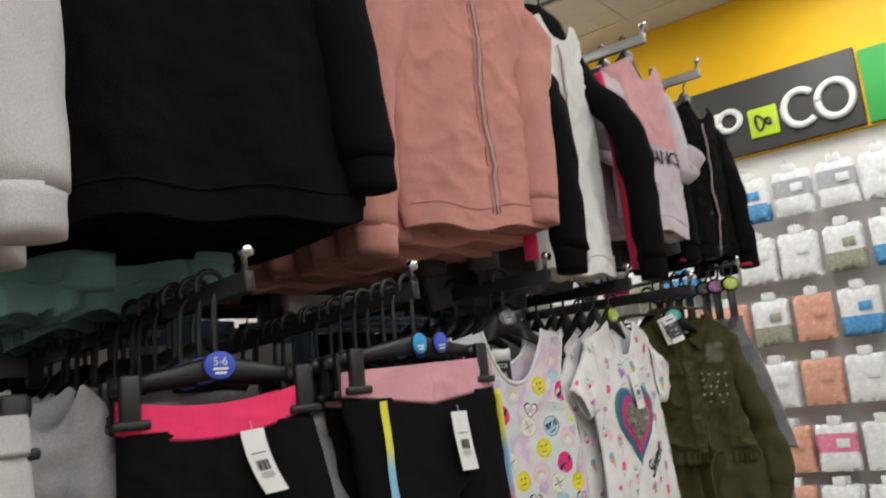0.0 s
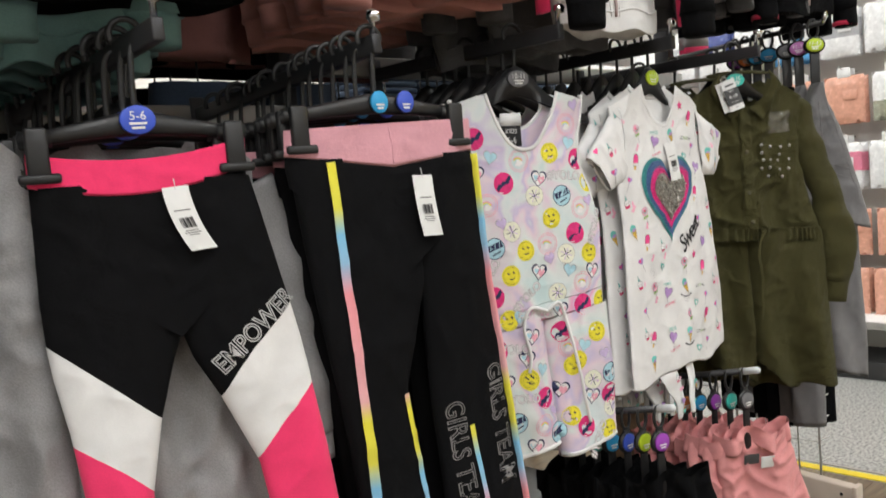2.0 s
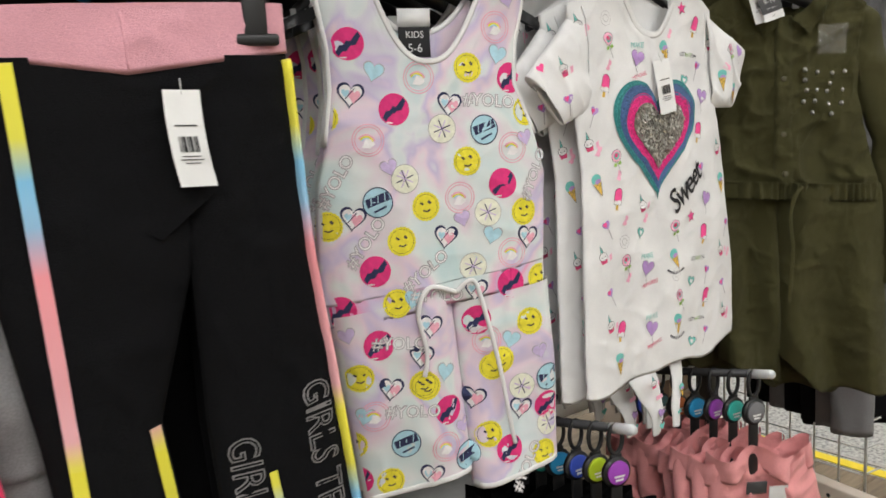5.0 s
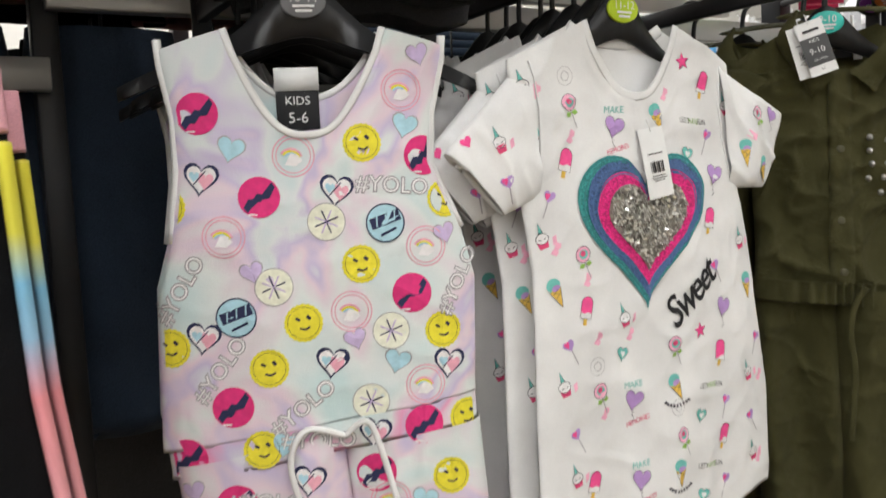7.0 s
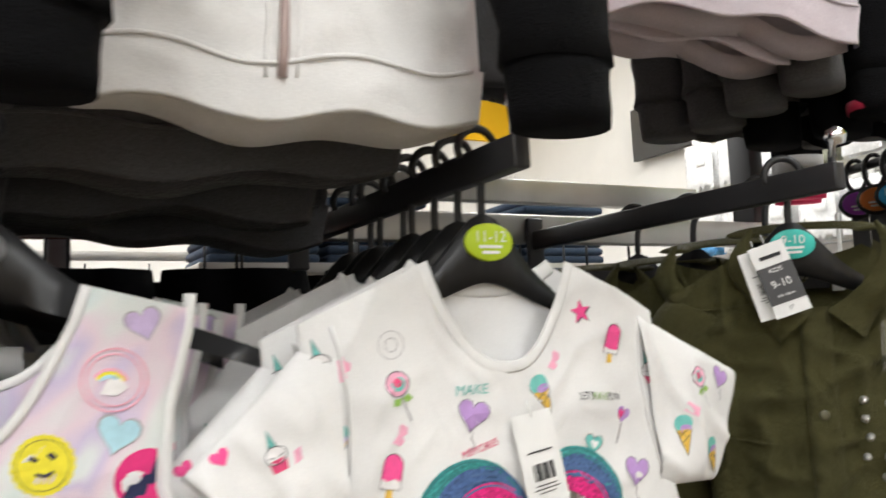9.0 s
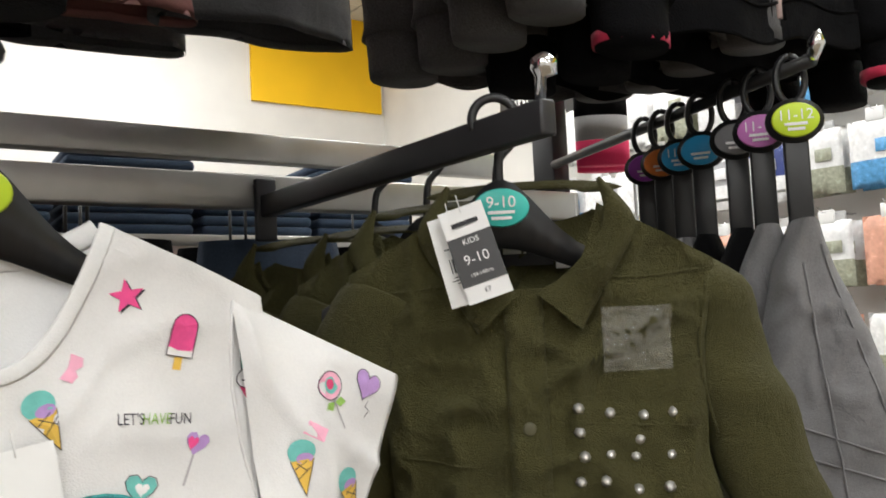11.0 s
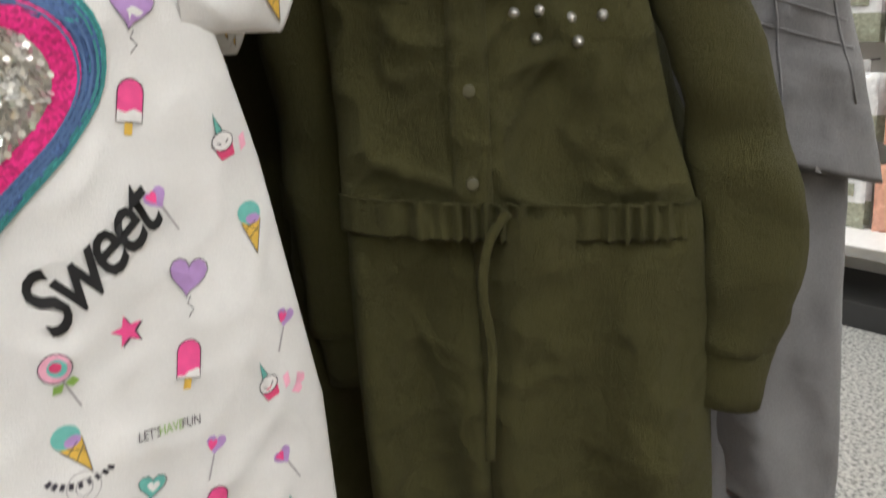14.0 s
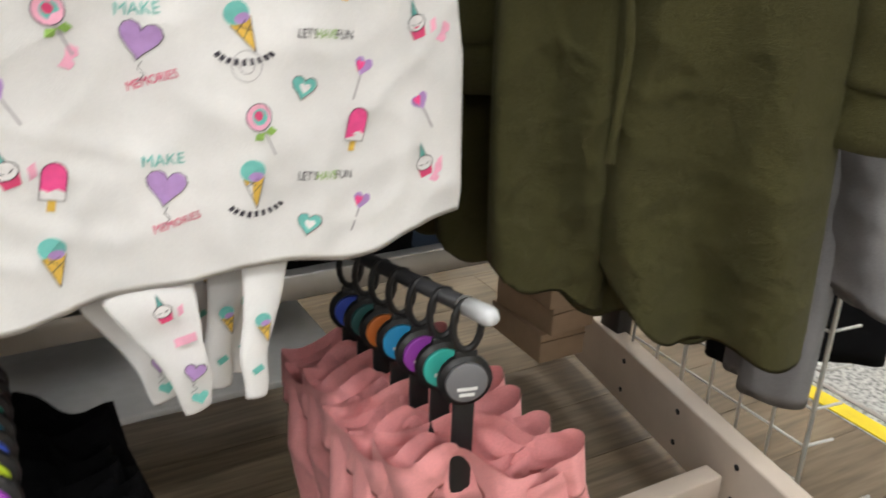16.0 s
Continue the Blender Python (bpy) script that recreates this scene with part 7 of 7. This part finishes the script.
# ---- behind the stand: slipper shelf and a second stand ----
sh = thing("slipper_shelf", "steel shelf with beige and pink slippers behind the clothes", "shelf", "", pose(0.55, 2.15, 0))
part("shelf_board", boxm(-1.5, 1.3, -0.25, 0.25, 1.40, 1.425, 0.003), CARD, sh)
part("front_edge", boxm(-1.5, 1.3, -0.266, -0.252, 1.375, 1.43, 0.003), STEEL, sh)
part("shelf_board", boxm(-1.5, 1.3, -0.25, 0.25, 1.02, 1.045, 0.003), CARD, sh)
for x in (-1.45, 1.25):
    part("post", boxm(x - 0.02, x + 0.02, 0.2, 0.25, 0, 2.2, 0.003), DARK_STEEL, sh)


def slipper(m, mat):
    t = thing("slipper", "soft fluffy child's slipper lying on the shelf", "slipper", "slippers on the shelf", m)
    bm = bmesh.new()
    bmesh.ops.create_uvsphere(bm, u_segments=18, v_segments=10, radius=1, matrix=pose(0, 0, 0.03) @ Matrix.Diagonal((0.05, 0.11, 0.045, 1)))
    for v in bm.verts:
        v.co.z = max(0.012, v.co.z)
        v.co += v.normal * 0.012 * noise.noise(v.co * 45)
    part("upper", bm, mat, t)
    part("sole", boxm(-0.045, 0.045, -0.105, 0.105, 0.0, 0.014, 0.006), PLASTIC, t)
    return t


BEIGE = cloth("beige_fleece", (0.62, 0.44, 0.32), 0.2, 300, 0.6)
BLUSH = cloth("blush_fleece", (0.75, 0.42, 0.40), 0.2, 300, 0.6)
a, b = slipper(pose(-0.85, 2.05, 1.426), BEIGE), slipper(pose(-0.73, 2.05, 1.426), BLUSH)
for k in range(12):
    copy_thing((a, b)[(k // 3) % 2], pose(-0.6 + 0.17 * k, 2.04 + 0.02 * (k % 3), 1.426, 0, 0, 6 * (k % 3) - 6))
    copy_thing((b, a)[(k // 4) % 2], pose(-0.6 + 0.17 * k, 2.05, 1.046, 0, 0, 8 * (k % 3) - 6))


def folded_jeans(m, mat):
    t = thing("folded_jeans", "folded blue denim jeans in a pile on the back shelf", "jeans", "folded jeans on the back shelf", m)
    for k in range(2):
        bm = boxm(-0.125, 0.125, 0.0, 0.24, 0.022 * k, 0.022 * k + 0.021, 0.009)
        for v in bm.verts:
            v.co.z += 0.004 * noise.noise((v.co.x * 9, v.co.y * 9, k * 3.0))
            v.co.y += 0.006 * noise.noise((v.co.x * 14, v.co.z * 30, k * 5.0))
        part("fold", bm, mat, t)
    return t


jeans_shelf = thing("back_shelf", "grey steel shelf with folded jeans behind the stand", "shelf", "", pose(2.55, 2.14, 0))
part("shelf_board", boxm(-0.5, 0.62, -0.02, 0.34, 1.55, 1.575, 0.003), STEEL, jeans_shelf)
for x in (-0.48, 0.60):
    part("post", boxm(x - 0.015, x + 0.015, 0.30, 0.34, 0, 1.549, 0.003), DARK_STEEL, jeans_shelf)
first_jeans = folded_jeans(pose(2.20, 2.14, 1.576), cloth("mid_denim", (0.07, 0.11, 0.18), 0.4, 900, 0.3))
for i in range(4):
    for k in range(3 + i % 2):
        if i or k:
            copy_thing(first_jeans, pose(2.20 + 0.27 * i + 0.006 * (k % 2), 2.14 + 0.008 * (k % 3), 1.576 + 0.0445 * k, 0, 0, 3 * (k % 3) - 3))


def hung_block(x, y, z, mat, label, cat, w, L, seed):
    """Folded jeans or tops hung edge-on along a rail, far behind."""
    t = thing(cat, label, cat.replace("_", " "), "clothes on the far stand", pose(x, y, z))
    s = Shell([(0, -w * 0.8, w * 0.8), (-L * 0.3, -w, w), (-L, -w * 1.05, w * 1.05)], 0.09, 0.012, seed, 25, 0, 0, 0.010)
    part("body", s.mesh(None, None, None, 20, 20), mat, t)
    part("hook", tube(bmesh.new(), [(0, 0, -0.01), (0, 0, 0.09)], 0.003, 6), PLASTIC, t)
    return t


far = thing("far_clothes_stand", "second steel clothes stand behind the first", "clothes stand", "", pose(0, 3.3, 0))
for x in (-1.6, 1.0, 3.4):
    part("post", boxm(x - 0.02, x + 0.02, -0.02, 0.02, 0, 1.75, 0.003), STEEL, far)
for z in (1.70, 0.9):
    part("rail", boxm(-1.6, 3.4, -0.012, 0.012, z, z + 0.03, 0.003), STEEL, far)
rnd = random.Random(9)
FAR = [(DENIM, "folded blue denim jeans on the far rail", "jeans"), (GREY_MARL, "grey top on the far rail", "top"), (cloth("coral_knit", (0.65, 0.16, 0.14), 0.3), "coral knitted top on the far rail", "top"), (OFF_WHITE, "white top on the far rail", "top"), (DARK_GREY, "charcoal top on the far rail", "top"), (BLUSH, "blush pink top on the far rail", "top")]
for i in range(24):
    mat, label, cat = FAR[rnd.randrange(6)]
    hung_block(-1.45 + 0.2 * i, 3.3, 1.60, mat, label, cat, 0.13, 0.55, i * 1.7)
    mat, label, cat = FAR[rnd.randrange(2)]
    hung_block(-1.45 + 0.2 * i, 3.3, 0.80, mat, label, cat, 0.13, 0.55, i * 1.3 + 50)

# assumed clothes on the first stand's other side, darkening gaps seen between the clothes
NORTH_FILLER = [(BLACK_CLOTH, "black leggings on the stand's far side", "leggings"), (DARK_GREY, "charcoal top on the stand's far side", "top"), (BLACK_FLEECE, "black sweatshirt on the stand's far side", "sweatshirt"), (PINK_SHADED, "rose brown sweatshirt on the stand's far side", "sweatshirt"), (DENIM, "dark blue jeans on the stand's far side", "jeans")]
rnd = random.Random(21)
for i in range(11):
    x = 0.15 + 0.27 * i
    for y in (1.72, 1.84, 1.97) if x > 0.9 else ():
        mat, label, cat = NORTH_FILLER[rnd.choice((0, 1, 2, 2, 0, 4))]
        hung_block(x + rnd.uniform(-0.03, 0.03), y, 1.55 if x < 1.75 else 1.52, mat, label, cat, 0.15, 0.70, i * 1.9 + y)
    for y in (1.70, 1.86) if x < 2.45 else (1.70,) if x < 2.8 else ():
        mat, label, cat = NORTH_FILLER[rnd.choice((1, 2, 2, 3))]
        hung_block(x + rnd.uniform(-0.03, 0.03), y, 2.22, mat, label, cat, 0.17, 0.63 if x < 1.95 else 0.36, i * 2.3 + y)

# assumed low row and its rail, added to keep lamp light off the floor
for i in range(15):
    mat, label, cat = NORTH_FILLER[rnd.choice((0, 1, 2, 4))]
    hung_block(-0.85 + 0.27 * i, 2.02, 0.90, mat, label, cat, 0.15, 0.66, i * 1.3 + 7)
part("low_rail", boxm(-1.08, 3.1, 2.008, 2.032, 0.985, 1.01, 0.003), DARK_STEEL, stand, "dark low rail added on the far side for the light-blocking row")

# ---- floor planks, laid one by one ----
PLANKS = {}
rnd = random.Random(2)
y = 0.2
row = 0
while y < 2.4:
    x = WEST + 0.002 - 0.4 * (row % 3)
    while x < TAPE_X - 0.05:
        L = min(1.2, TAPE_X - 0.031 - x)
        if x < WEST:
            x, L = WEST, L + x - WEST
        key = round(L, 3)
        if key not in PLANKS:
            PLANKS[key] = finish("plank", boxm(0, L - 0.002, 0, 0.178, -0.006, 0.0, 0.0), WOOD_FLOOR, False)
        o = new("plank", PLANKS[key])
        o.parent = floor
        o.location = (x, y, 0)
        x += L if L < 1.2 else 1.2
    y += 0.18
    row += 1
bm = bmesh.new()
box(bm, WEST, TAPE_X - 0.031, SOUTH, 0.198, -0.006, 0.0)
box(bm, WEST, TAPE_X - 0.031, y + 0.002, NORTH, -0.006, 0.0)
tagged(part("plank_rest", bm, WOOD_FLOOR, floor, smooth=False), kind="stuff")
